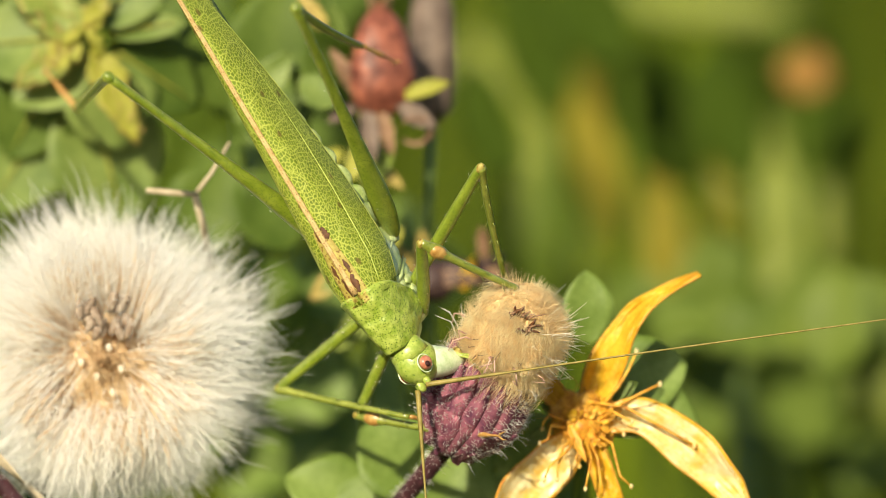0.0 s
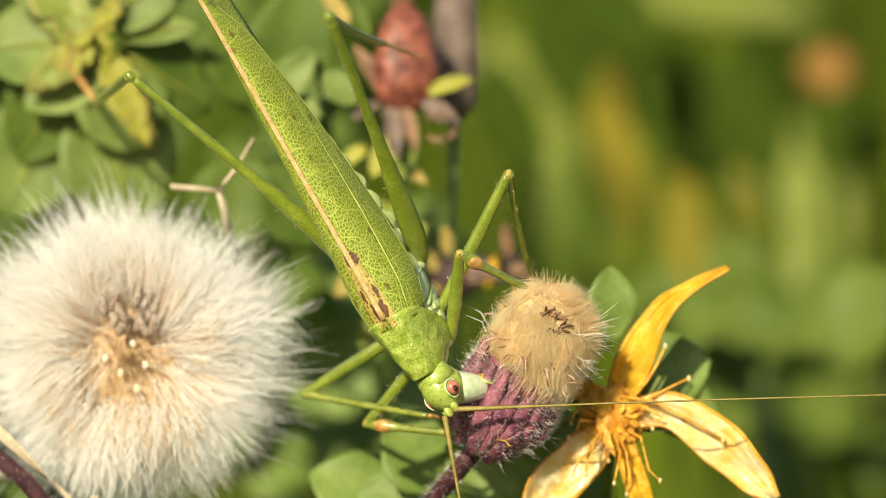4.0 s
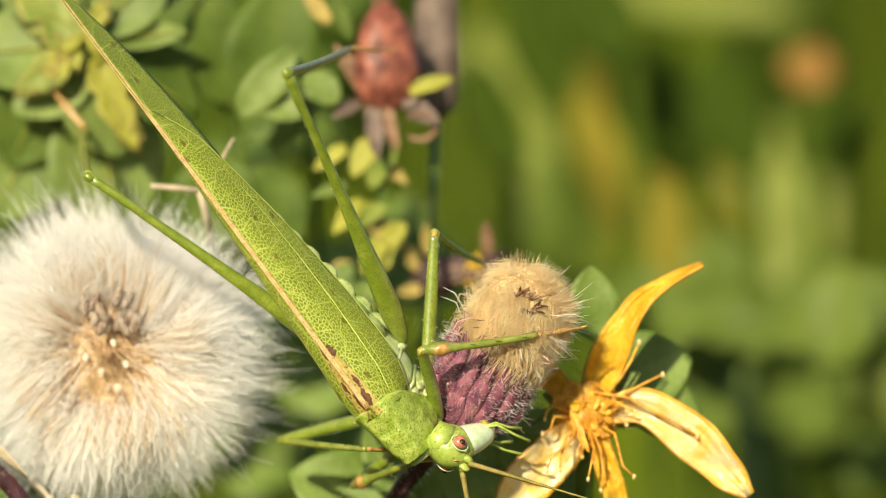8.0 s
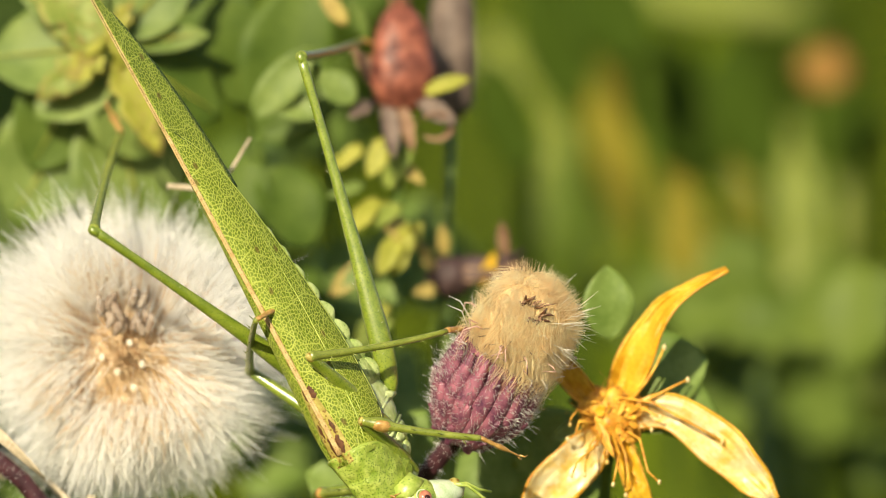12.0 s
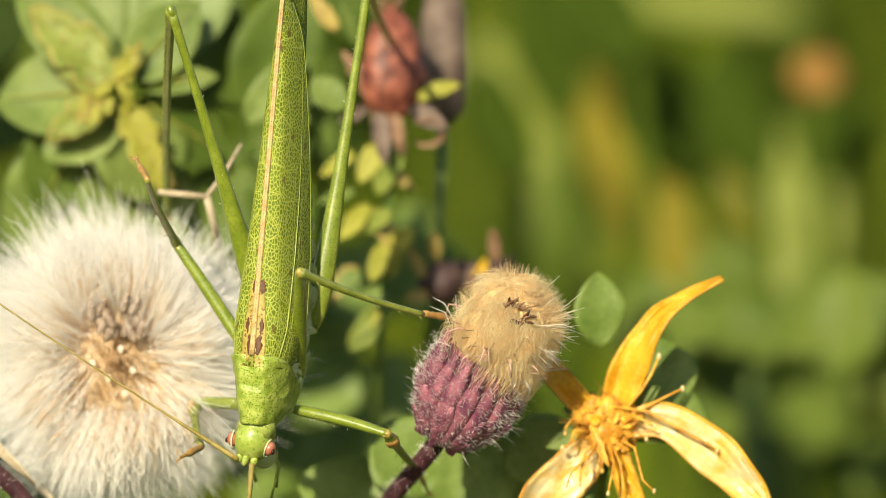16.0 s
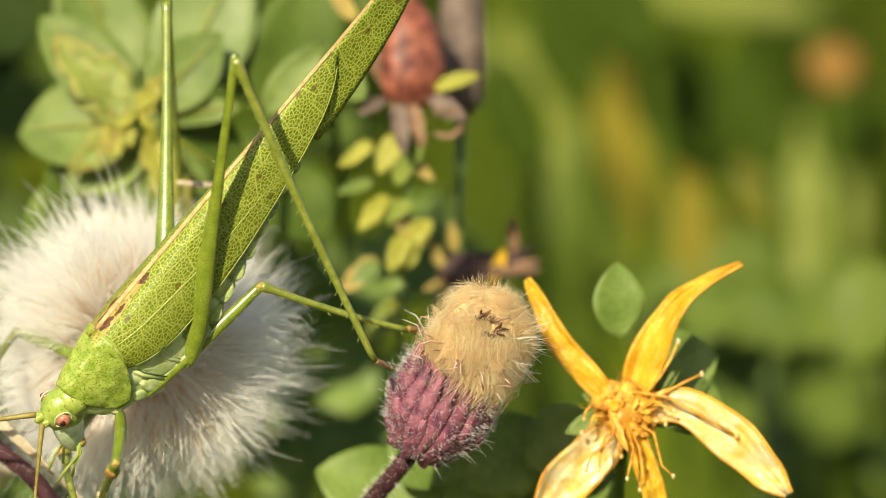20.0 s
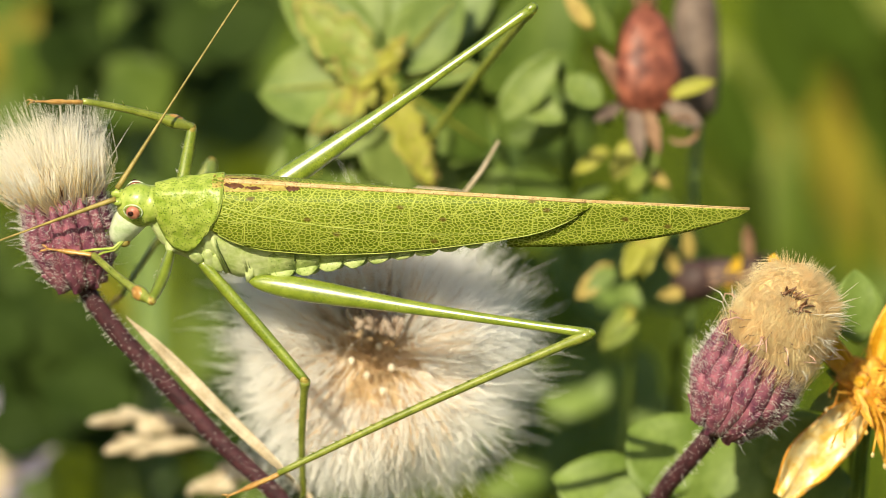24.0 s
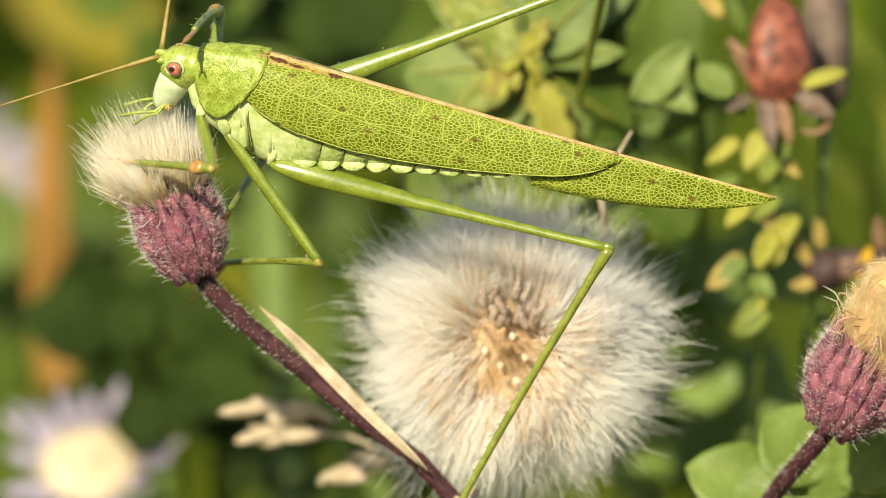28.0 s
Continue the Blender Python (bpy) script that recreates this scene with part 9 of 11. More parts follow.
    walk(MOVING["RM_tibia"], [
        (0, pose(0.001549, -0.008485, -0.005439, 0.01, -16.14, 54.24)),
        (0.5, pose(0.001740, -0.008511, -0.005069, 0.00, -15.31, 54.29)),
        (1, pose(0.002275, -0.008432, -0.004821, -0.02, -14.45, 54.35)),
        (1.5, pose(0.002108, -0.008492, -0.004448, 0.09, -14.43, 53.92)),
        (2, pose(0.002260, -0.008439, -0.004785, 0.21, -14.26, 53.45)),
        (2.5, pose(0.001926, -0.008533, -0.004263, 0.13, -14.29, 53.76)),
        (3, pose(0.002098, -0.008389, -0.005454, 0.07, -13.91, 53.99)),
        (3.5, pose(0.001227, -0.008369, -0.006139, -0.57, -17.44, 56.33)),
        (4, pose(0.000800, -0.008311, -0.006431, -1.21, -21.15, 58.31)),
        (4.5, pose(0.000376, -0.008233, -0.006677, -1.99, -24.53, 60.29)),
        (5, pose(-0.000046, -0.008137, -0.006880, -2.89, -27.65, 62.32)),
        (5.5, pose(-0.000469, -0.008023, -0.007048, -3.90, -30.53, 64.40)),
        (6, pose(-0.001215, -0.008068, -0.006530, -4.89, -31.16, 66.36)),
        (6.5, pose(-0.001551, -0.007895, -0.006757, -5.86, -32.96, 68.17)),
        (7, pose(-0.001122, -0.007895, -0.007052, -6.88, -34.69, 70.01)),
        (7.5, pose(-0.001106, -0.007918, -0.007005, -5.10, -35.71, 66.92)),
        (8, pose(-0.001674, -0.007952, -0.006489, -3.33, -36.82, 63.94)),
        (8.5, pose(-0.002137, -0.007702, -0.006725, -3.11, -35.31, 63.55)),
        (9, pose(-0.002282, -0.007812, -0.006228, -2.90, -33.79, 63.18)),
        (9.5, pose(-0.002229, -0.007846, -0.006187, -3.22, -33.36, 63.76)),
        (10, pose(-0.002063, -0.007732, -0.006720, -3.54, -32.85, 64.34)),
        (10.5, pose(-0.001059, -0.007427, -0.008010, -7.97, -37.59, 72.00)),
        (11, pose(-0.001365, -0.007632, -0.007487, -11.08, -42.64, 76.81)),
        (11.5, pose(-0.004319, -0.006787, -0.005398, -19.75, -40.94, 89.79)),
        (12, pose(-0.006065, -0.004875, -0.004113, -34.69, -45.08, 111.54)),
        (12.5, pose(-0.005847, -0.005220, -0.004347, -32.08, -49.59, 107.98)),
        (13, pose(-0.005766, -0.005334, -0.003868, -24.40, -53.95, 98.22)),
        (13.5, pose(-0.005653, -0.005408, -0.003241, -14.92, -55.61, 86.64)),
        (14, pose(-0.005480, -0.005305, -0.002198, -5.92, -54.65, 75.68)),
        (14.5, pose(-0.005216, -0.005655, -0.002207, 0.67, -51.70, 67.42)),
        (15, pose(-0.006000, -0.004700, -0.002684, 78.05, -112.53, -2.44)),
        (15.5, pose(-0.005831, -0.005239, -0.003894, 87.22, -112.14, -12.34)),
        (16, pose(-0.005489, -0.005531, -0.002842, 94.28, -113.08, -19.97)),
        (16.5, pose(-0.000157, -0.008582, -0.004976, -1.81, -30.96, 62.84)),
        (17, pose(-0.000111, -0.008582, -0.005017, 2.08, -18.32, 53.59)),
        (17.5, pose(0.001720, -0.007794, -0.007502, 4.15, -30.02, 48.59)),
        (18, pose(0.003041, -0.008002, -0.006016, 4.41, -30.97, 48.07)),
        (18.5, pose(0.002750, -0.008068, -0.006129, 2.60, -21.67, 52.13)),
        (19, pose(0.003078, -0.007615, -0.007083, 0.84, -8.27, 58.80)),
        (19.5, pose(0.002491, -0.008319, -0.005312, -0.41, -23.57, 63.32)),
        (20, pose(0.002506, -0.008374, -0.003502, -0.34, -34.45, 63.18)),
        (20.5, pose(0.002396, -0.008315, -0.002852, 0.44, -32.52, 61.77)),
        (21, pose(0.002209, -0.008475, -0.004019, -0.29, -29.48, 63.19)),
        (21.3, pose(0.001950, -0.008521, -0.004515, -0.64, -27.49, 63.91)),
        (21.5, pose(0.001724, -0.008543, -0.004766, -0.83, -26.10, 64.35)),
        (22, pose(0.001003, -0.008586, -0.005112, -1.19, -22.38, 65.21)),
        (22.5, pose(0.000125, -0.008597, -0.005033, -1.43, -18.25, 65.90)),
        (23, pose(0.001701, -0.008463, -0.005441, -3.33, -14.04, 72.72)),
        (23.2, pose(0.001426, -0.008467, -0.005622, -2.73, -8.15, 69.60)),
        (23.5, pose(0.001008, -0.008449, -0.005883, -2.45, 2.18, 64.36)),
        (23.8, pose(0.000782, -0.008489, -0.005750, -3.36, 18.62, 59.35)),
        (24, pose(0.000637, -0.008514, -0.005641, -9.66, 41.54, 47.10)),
        (24.5, pose(0.000807, -0.008628, -0.004791, -2.82, 20.32, 60.13)),
        (25, pose(0.000626, -0.008466, -0.005867, -1.62, 11.17, 64.53)),
        (25.5, pose(0.001081, -0.008474, -0.005746, -1.88, 8.62, 63.01)),
        (26, pose(0.000835, -0.007991, -0.007280, -1.79, 8.88, 63.59)),
        (26.5, pose(-0.000213, -0.007558, -0.008049, -0.25, 7.87, 74.13)),
        (27, pose(-0.000021, -0.007262, -0.008541, 0.28, 3.22, 79.60)),
        (27.5, pose(-0.000711, -0.006800, -0.009010, 0.29, -2.54, 82.40)),
        (28, pose(-0.001177, -0.006485, -0.009229, 0.07, -7.69, 84.91))])
    walk(MOVING["RM_tarsus"], [
        (0, pose(0.006009, -0.002291, -0.003231, -0.00, 58.80, 23.91)),
        (0.5, pose(0.006213, -0.002287, -0.002971, -4.11, 62.30, 19.20)),
        (1, pose(0.006759, -0.002180, -0.002838, -9.05, 65.42, 13.70)),
        (1.5, pose(0.006641, -0.002273, -0.002468, -8.07, 63.03, 14.78)),
        (2, pose(0.006847, -0.002252, -0.002828, -7.17, 60.59, 15.80)),
        (2.5, pose(0.006478, -0.002322, -0.002302, -4.76, 61.97, 18.55)),
        (3, pose(0.006632, -0.002149, -0.003543, -2.11, 63.27, 21.54)),
        (3.5, pose(0.005429, -0.002059, -0.003758, -0.70, 62.10, 23.12)),
        (4, pose(0.004694, -0.002006, -0.003564, 1.10, 60.45, 25.18)),
        (4.5, pose(0.003959, -0.001955, -0.003378, 2.70, 58.75, 27.03)),
        (5, pose(0.003223, -0.001903, -0.003193, 4.12, 57.00, 28.71)),
        (5.5, pose(0.002488, -0.001850, -0.003011, 5.38, 55.19, 30.23)),
        (6, pose(0.001512, -0.001839, -0.002419, 2.97, 54.29, 27.27)),
        (6.5, pose(0.000928, -0.001706, -0.002434, 5.23, 55.51, 30.04)),
        (7, pose(0.001111, -0.001755, -0.002530, 7.70, 56.64, 33.01)),
        (7.5, pose(0.001423, -0.001983, -0.002367, 4.35, 56.67, 29.01)),
        (8, pose(0.001121, -0.002238, -0.001727, 1.03, 56.58, 25.02)),
        (8.5, pose(0.000752, -0.001896, -0.002133, -2.37, 60.49, 21.04)),
        (9, pose(0.000697, -0.001919, -0.001809, -6.46, 64.03, 16.43)),
        (9.5, pose(0.000705, -0.001893, -0.001817, -5.79, 64.18, 17.17)),
        (10, pose(0.000827, -0.001715, -0.002410, -5.09, 64.31, 17.95)),
        (10.5, pose(0.000887, -0.001439, -0.003164, 3.92, 65.84, 27.88)),
        (11, pose(-0.000032, -0.001941, -0.002104, 8.38, 65.97, 32.77)),
        (11.5, pose(-0.004297, -0.000785, -0.000191, -92.43, 89.57, -68.14)),
        (12, pose(-0.008125, 0.000344, 0.001513, -93.00, 91.77, -68.71)),
        (12.5, pose(-0.007438, -0.000321, 0.001703, -69.05, 88.24, -44.77)),
        (13, pose(-0.006434, -0.000706, 0.002557, -68.07, 83.76, -43.78)),
        (13.5, pose(-0.005390, -0.000927, 0.003316, -57.61, 79.46, -33.23)),
        (14, pose(-0.004343, -0.000851, 0.004283, -46.19, 75.02, -21.53)),
        (14.5, pose(-0.003325, -0.001108, 0.004029, -34.95, 70.09, -9.75)),
        (15, pose(-0.009041, -0.004570, 0.004656, 14.08, 158.56, 29.70)),
        (15.5, pose(-0.008756, -0.004599, 0.003467, 20.05, 143.40, 41.88)),
        (16, pose(-0.008417, -0.004467, 0.004468, 28.96, 132.82, 55.13)),
        (16.5, pose(0.002954, -0.002520, -0.000889, -48.04, 64.18, -12.06)),
        (17, pose(0.004367, -0.002511, -0.002519, -43.18, 54.36, -6.43)),
        (17.5, pose(0.006271, -0.002634, -0.003527, -43.18, 53.04, -6.42)),
        (18, pose(0.007593, -0.002933, -0.001927, -48.90, 51.90, -13.64)),
        (18.5, pose(0.007283, -0.002239, -0.003194, -52.91, 55.74, -18.60)),
        (19, pose(0.007152, -0.000889, -0.005940, -59.94, 60.39, -26.88)),
        (19.5, pose(0.005761, -0.001811, -0.002135, -68.76, 54.68, -37.31)),
        (20, pose(0.005463, -0.002527, 0.000993, -73.02, 48.40, -42.73)),
        (20.5, pose(0.005565, -0.002412, 0.001420, -74.41, 46.78, -44.61)),
        (21, pose(0.005329, -0.002301, -0.000108, -80.09, 47.89, -52.34)),
        (21.3, pose(0.005051, -0.002190, -0.000847, -83.42, 47.60, -56.84)),
        (21.5, pose(0.004813, -0.002111, -0.001270, -85.46, 47.05, -59.61)),
        (22, pose(0.004083, -0.001915, -0.002087, -89.58, 44.65, -65.34)),
        (22.5, pose(0.003207, -0.001709, -0.002544, -92.12, 41.25, -69.07)),
        (23, pose(0.003990, -0.001102, -0.003514, -85.39, 58.75, -60.40)),
        (23.2, pose(0.004167, -0.001094, -0.004495, -87.56, 56.35, -62.97)),
        (23.5, pose(0.004444, -0.001290, -0.006185, -89.98, 52.86, -65.94)),
        (23.8, pose(0.004620, -0.002011, -0.008287, -91.97, 49.44, -68.49)),
        (24, pose(0.004685, -0.004158, -0.010910, -88.98, 50.17, -64.58)),
        (24.5, pose(0.004518, -0.002166, -0.007550, -91.06, 52.08, -67.25)),
        (25, pose(0.003978, -0.001428, -0.007407, -89.59, 59.00, -65.47)),
        (25.5, pose(0.004646, -0.001474, -0.006936, -93.49, 58.45, -70.03)),
        (26, pose(0.004327, -0.000960, -0.008506, -99.98, 57.59, -77.67)),
        (26.5, pose(0.001939, 0.000013, -0.009137, -102.40, 57.35, -80.55)),
        (27, pose(0.001411, 0.000541, -0.008987, -99.62, 58.20, -77.26)),
        (27.5, pose(0.000339, 0.001068, -0.008658, -101.68, 55.74, -79.72)),
        (28, pose(-0.000478, 0.001358, -0.008166, -103.05, 53.25, -81.40))])
    walk(MOVING["RH_femur"], [
        (0, pose(-0.001808, -0.001260, -0.004932, 0.30, -35.50, -171.90)),
        (0.5, pose(-0.001808, -0.001260, -0.004932, 0.17, -33.70, -171.65)),
        (1, pose(-0.001808, -0.001260, -0.004932, 0.92, -34.46, -172.91)),
        (1.5, pose(-0.001808, -0.001260, -0.004932, -0.01, -33.35, -171.30)),
        (2, pose(-0.001808, -0.001260, -0.004932, 0.58, -34.93, -172.33)),
        (2.5, pose(-0.001808, -0.001260, -0.004932, -1.45, -30.69, -168.78)),
        (3, pose(-0.001808, -0.001260, -0.004932, -0.31, -31.64, -170.86)),
        (3.5, pose(-0.001808, -0.001260, -0.004932, -1.07, -27.22, -169.59)),
        (4, pose(-0.001808, -0.001260, -0.004932, -1.37, -26.33, -169.06)),
        (4.5, pose(-0.001808, -0.001260, -0.004932, -1.63, -25.44, -168.55)),
        (5, pose(-0.001808, -0.001260, -0.004932, -1.88, -24.53, -168.06)),
        (5.5, pose(-0.001808, -0.001260, -0.004932, -2.09, -23.60, -167.59)),
        (6, pose(-0.001808, -0.001260, -0.004932, -1.40, -23.46, -169.24)),
        (6.5, pose(-0.001808, -0.001260, -0.004932, -2.03, -17.00, -167.61)),
        (7, pose(-0.001808, -0.001260, -0.004932, -1.38, -21.34, -169.45)),
        (7.5, pose(-0.001808, -0.001260, -0.004932, -0.67, -24.25, -171.24)),
        (8, pose(-0.001808, -0.001260, -0.004932, -1.63, -19.11, -168.89)),
        (8.5, pose(-0.001808, -0.001260, -0.004932, -1.45, -17.51, -169.53)),
        (9, pose(-0.001808, -0.001260, -0.004932, -1.64, -18.88, -168.83)),
        (9.5, pose(-0.001808, -0.001260, -0.004932, -2.18, -17.81, -167.16)),
        (10, pose(-0.001808, -0.001260, -0.004932, -1.71, -20.27, -168.51)),
        (10.5, pose(-0.001808, -0.001260, -0.004932, 0.35, -31.63, -171.72)),
        (11, pose(-0.001808, -0.001260, -0.004932, -0.93, -30.60, -169.37)),
        (11.5, pose(-0.001808, -0.001260, -0.004932, -1.90, -28.05, -167.38)),
        (12, pose(-0.001808, -0.001260, -0.004932, 0.27, -34.65, -171.27)),
        (12.5, pose(-0.001808, -0.001260, -0.004932, 5.50, -38.45, -179.86)),
        (13, pose(-0.001808, -0.001260, -0.004932, 4.44, -37.84, -178.17)),
        (13.5, pose(-0.001808, -0.001260, -0.004932, 2.81, -36.01, -175.55)),
        (14, pose(-0.001808, -0.001260, -0.004932, 0.68, -32.75, -171.98)),
        (14.5, pose(-0.001808, -0.001260, -0.004932, -1.78, -27.39, -167.36)),
        (15, pose(-0.001808, -0.001260, -0.004932, -2.18, -27.28, -166.60)),
        (15.5, pose(-0.001808, -0.001260, -0.004932, -1.43, -27.15, -168.22)),
        (16, pose(-0.001808, -0.001260, -0.004932, -2.18, -25.78, -166.65)),
        (16.5, pose(-0.001808, -0.001260, -0.004932, -4.83, -16.33, -160.13)),
        (17, pose(-0.001808, -0.001260, -0.004932, -6.27, -5.84, -154.41)),
        (17.5, pose(-0.001808, -0.001260, -0.004932, -2.60, -24.78, -166.10)),
        (18, pose(-0.001808, -0.001260, -0.004932, -5.36, -21.65, -158.89)),
        (18.5, pose(-0.001808, -0.001260, -0.004932, -7.94, -7.27, -150.06)),
        (19, pose(-0.001808, -0.001260, -0.004932, -9.23, -10.22, -145.93)),
        (19.5, pose(-0.001808, -0.001260, -0.004932, -7.29, -24.26, -151.73)),
        (20, pose(-0.001808, -0.001260, -0.004932, -9.11, -24.23, -147.40)),
        (20.5, pose(-0.001808, -0.001260, -0.004932, -6.89, -29.78, -152.01)),
        (21, pose(-0.002152, -0.001478, -0.004672, -12.28, -23.99, -141.00)),
        (21.3, pose(-0.002037, -0.001719, -0.004362, -13.12, -23.23, -139.47)),
        (21.5, pose(-0.001916, -0.001863, -0.004159, -13.38, -23.06, -139.09)),
        (22, pose(-0.001466, -0.002158, -0.003695, -13.04, -23.74, -140.09)),
        (22.5, pose(-0.000832, -0.002339, -0.003332, -11.01, -26.47, -144.11)),
        (23, pose(-0.000591, -0.002355, -0.003531, -4.90, -29.32, -155.42)),
        (23.2, pose(-0.000790, -0.002407, -0.003507, -4.75, -28.22, -155.93)),
        (23.5, pose(-0.001088, -0.002486, -0.003471, -4.55, -26.37, -156.62)),
        (23.8, pose(-0.001287, -0.002519, -0.003431, -5.05, -27.95, -155.46)),
        (24, pose(-0.001414, -0.002551, -0.003393, -5.64, -28.57, -154.18)),
        (24.5, pose(-0.001149, -0.002406, -0.003411, -5.88, -32.40, -153.12)),
        (25, pose(-0.000850, -0.002268, -0.003492, -5.06, -33.24, -153.89)),
        (25.5, pose(-0.000273, -0.002051, -0.003760, -5.46, -35.25, -152.80)),
        (26, pose(0.000356, -0.001744, -0.004157, -3.70, -36.08, -154.00)),
        (26.5, pose(-0.000159, -0.001801, -0.003995, -4.22, -38.26, -154.34)),
        (27, pose(-0.000765, -0.002022, -0.003611, -3.93, -36.88, -155.20)),
        (27.5, pose(-0.000955, -0.002134, -0.003418, -2.42, -34.10, -158.17)),
        (28, pose(-0.001207, -0.002246, -0.003224, -1.07, -30.88, -160.76))])
    walk(MOVING["RH_tibia"], [
        (0, pose(-0.015500, -0.003210, 0.004933, 0.00, 59.42, -89.90)),
        (0.5, pose(-0.015791, -0.003312, 0.004494, 2.12, 58.25, -87.41)),
        (1, pose(-0.015708, -0.002989, 0.004680, 4.07, 57.04, -85.12)),
        (1.5, pose(-0.015835, -0.003406, 0.004408, 3.92, 56.88, -85.29)),
        (2, pose(-0.015611, -0.003119, 0.004795, 3.76, 56.75, -85.49)),
        (2.5, pose(-0.016137, -0.004104, 0.003740, 4.36, 57.28, -84.77)),
        (3, pose(-0.016087, -0.003556, 0.003980, 4.90, 57.85, -84.13)),
        (3.5, pose(-0.016666, -0.003991, 0.002837, 2.00, 58.75, -87.55)),
        (4, pose(-0.016757, -0.004151, 0.002602, -1.20, 60.03, -91.26)),
        (4.5, pose(-0.016843, -0.004305, 0.002367, -4.69, 61.18, -95.26)),
        (5, pose(-0.016928, -0.004457, 0.002122, -8.47, 62.21, -99.55)),
        (5.5, pose(-0.017011, -0.004606, 0.001870, -12.55, 63.09, -104.14)),
        (6, pose(-0.017118, -0.004170, 0.001831, -16.02, 62.30, -108.05)),
        (6.5, pose(-0.017676, -0.004746, 0.000034, -15.39, 62.57, -107.34)),
        (7, pose(-0.017363, -0.004157, 0.001251, -14.69, 62.89, -106.54)),
        (7.5, pose(-0.017116, -0.003618, 0.002045, -17.49, 64.98, -109.68)),
        (8, pose(-0.017559, -0.004353, 0.000630, -20.38, 67.14, -112.83)),
        (8.5, pose(-0.017739, -0.004205, 0.000179, -22.72, 68.79, -115.35)),
        (9, pose(-0.017578, -0.004373, 0.000564, -25.49, 70.41, -118.31)),
        (9.5, pose(-0.017578, -0.004855, 0.000263, -24.89, 71.01, -117.68)),
        (10, pose(-0.017425, -0.004433, 0.000952, -24.27, 71.58, -117.03)),
        (10.5, pose(-0.016121, -0.003344, 0.003978, -22.89, 69.67, -115.56)),
        (11, pose(-0.016180, -0.003957, 0.003715, -22.00, 68.29, -114.59)),
        (11.5, pose(-0.016438, -0.004537, 0.003058, -27.37, 67.23, -120.41)),
        (12, pose(-0.015621, -0.003381, 0.004727, -32.09, 66.25, -125.53)),
        (12.5, pose(-0.015113, -0.001293, 0.005631, -21.53, 66.51, -114.02)),
        (13, pose(-0.015217, -0.001688, 0.005489, -0.26, 65.19, -90.76)),
        (13.5, pose(-0.015508, -0.002326, 0.005057, 19.92, 62.85, -68.37)),
        (14, pose(-0.015956, -0.003254, 0.004258, 38.65, 59.06, -47.02)),
        (14.5, pose(-0.016527, -0.004560, 0.002882, 55.24, 53.23, -27.14)),
        (15, pose(-0.016496, -0.004760, 0.002853, 57.62, 53.03, -24.17)),
        (15.5, pose(-0.016606, -0.004347, 0.002820, 57.80, 52.00, -23.93)),
        (16, pose(-0.016692, -0.004791, 0.002455, 58.13, 50.88, -23.52)),
        (16.5, pose(-0.017140, -0.006801, -0.000156, 67.70, 44.65, -10.64)),
        (17, pose(-0.017050, -0.008559, -0.003204, 74.32, 37.55, -0.62)),
        (17.5, pose(-0.016780, -0.004966, 0.002188, 77.68, 40.44, 4.72)),
        (18, pose(-0.016539, -0.006946, 0.001335, 77.12, 47.56, 3.92)),
        (18.5, pose(-0.016410, -0.009672, -0.002782, 70.57, 54.18, -4.50)),
        (19, pose(-0.015657, -0.010626, -0.001918, 62.75, 59.98, -13.81)),
        (19.5, pose(-0.015448, -0.008595, 0.002048, 56.58, 58.84, -20.98)),
        (20, pose(-0.014859, -0.009606, 0.002040, 52.94, 57.60, -25.27)),
        (20.5, pose(-0.014828, -0.008180, 0.003505, 50.51, 56.52, -28.16)),
        (21, pose(-0.014214, -0.011246, 0.002234, 42.55, 60.61, -37.49)),
        (21.3, pose(-0.013902, -0.011864, 0.002338, 35.10, 61.61, -46.02)),
        (21.5, pose(-0.013729, -0.012099, 0.002496, 29.66, 61.47, -52.23)),
        (22, pose(-0.013394, -0.012134, 0.003145, 17.03, 58.31, -66.85)),
        (22.5, pose(-0.013152, -0.011253, 0.004241, 8.47, 51.83, -77.29)),
        (23, pose(-0.014061, -0.008517, 0.004788, 32.62, 56.82, -47.66)),
        (23.2, pose(-0.014458, -0.008511, 0.004525, 32.42, 57.35, -47.90)),
        (23.5, pose(-0.015059, -0.008525, 0.004074, 32.04, 58.07, -48.36)),
        (23.8, pose(-0.014937, -0.008753, 0.004532, 28.49, 58.90, -52.55)),
        (24, pose(-0.014845, -0.009049, 0.004730, 26.05, 59.28, -55.42)),
        (24.5, pose(-0.013944, -0.008891, 0.005691, 18.17, 57.27, -64.65)),
        (25, pose(-0.013608, -0.008522, 0.005820, 13.99, 57.48, -69.65)),
        (25.5, pose(-0.012613, -0.008391, 0.006044, 7.20, 55.84, -77.77)),
        (26, pose(-0.011984, -0.007762, 0.005848, 0.75, 54.22, -85.51)),
        (26.5, pose(-0.012184, -0.007577, 0.006523, -3.42, 51.75, -90.62)),
        (27, pose(-0.013099, -0.007722, 0.006585, -1.56, 53.04, -88.31)),
        (27.5, pose(-0.014013, -0.007366, 0.006106, -2.94, 51.82, -90.03)),
        (28, pose(-0.014973, -0.007050, 0.005494, -4.03, 50.47, -91.39))])
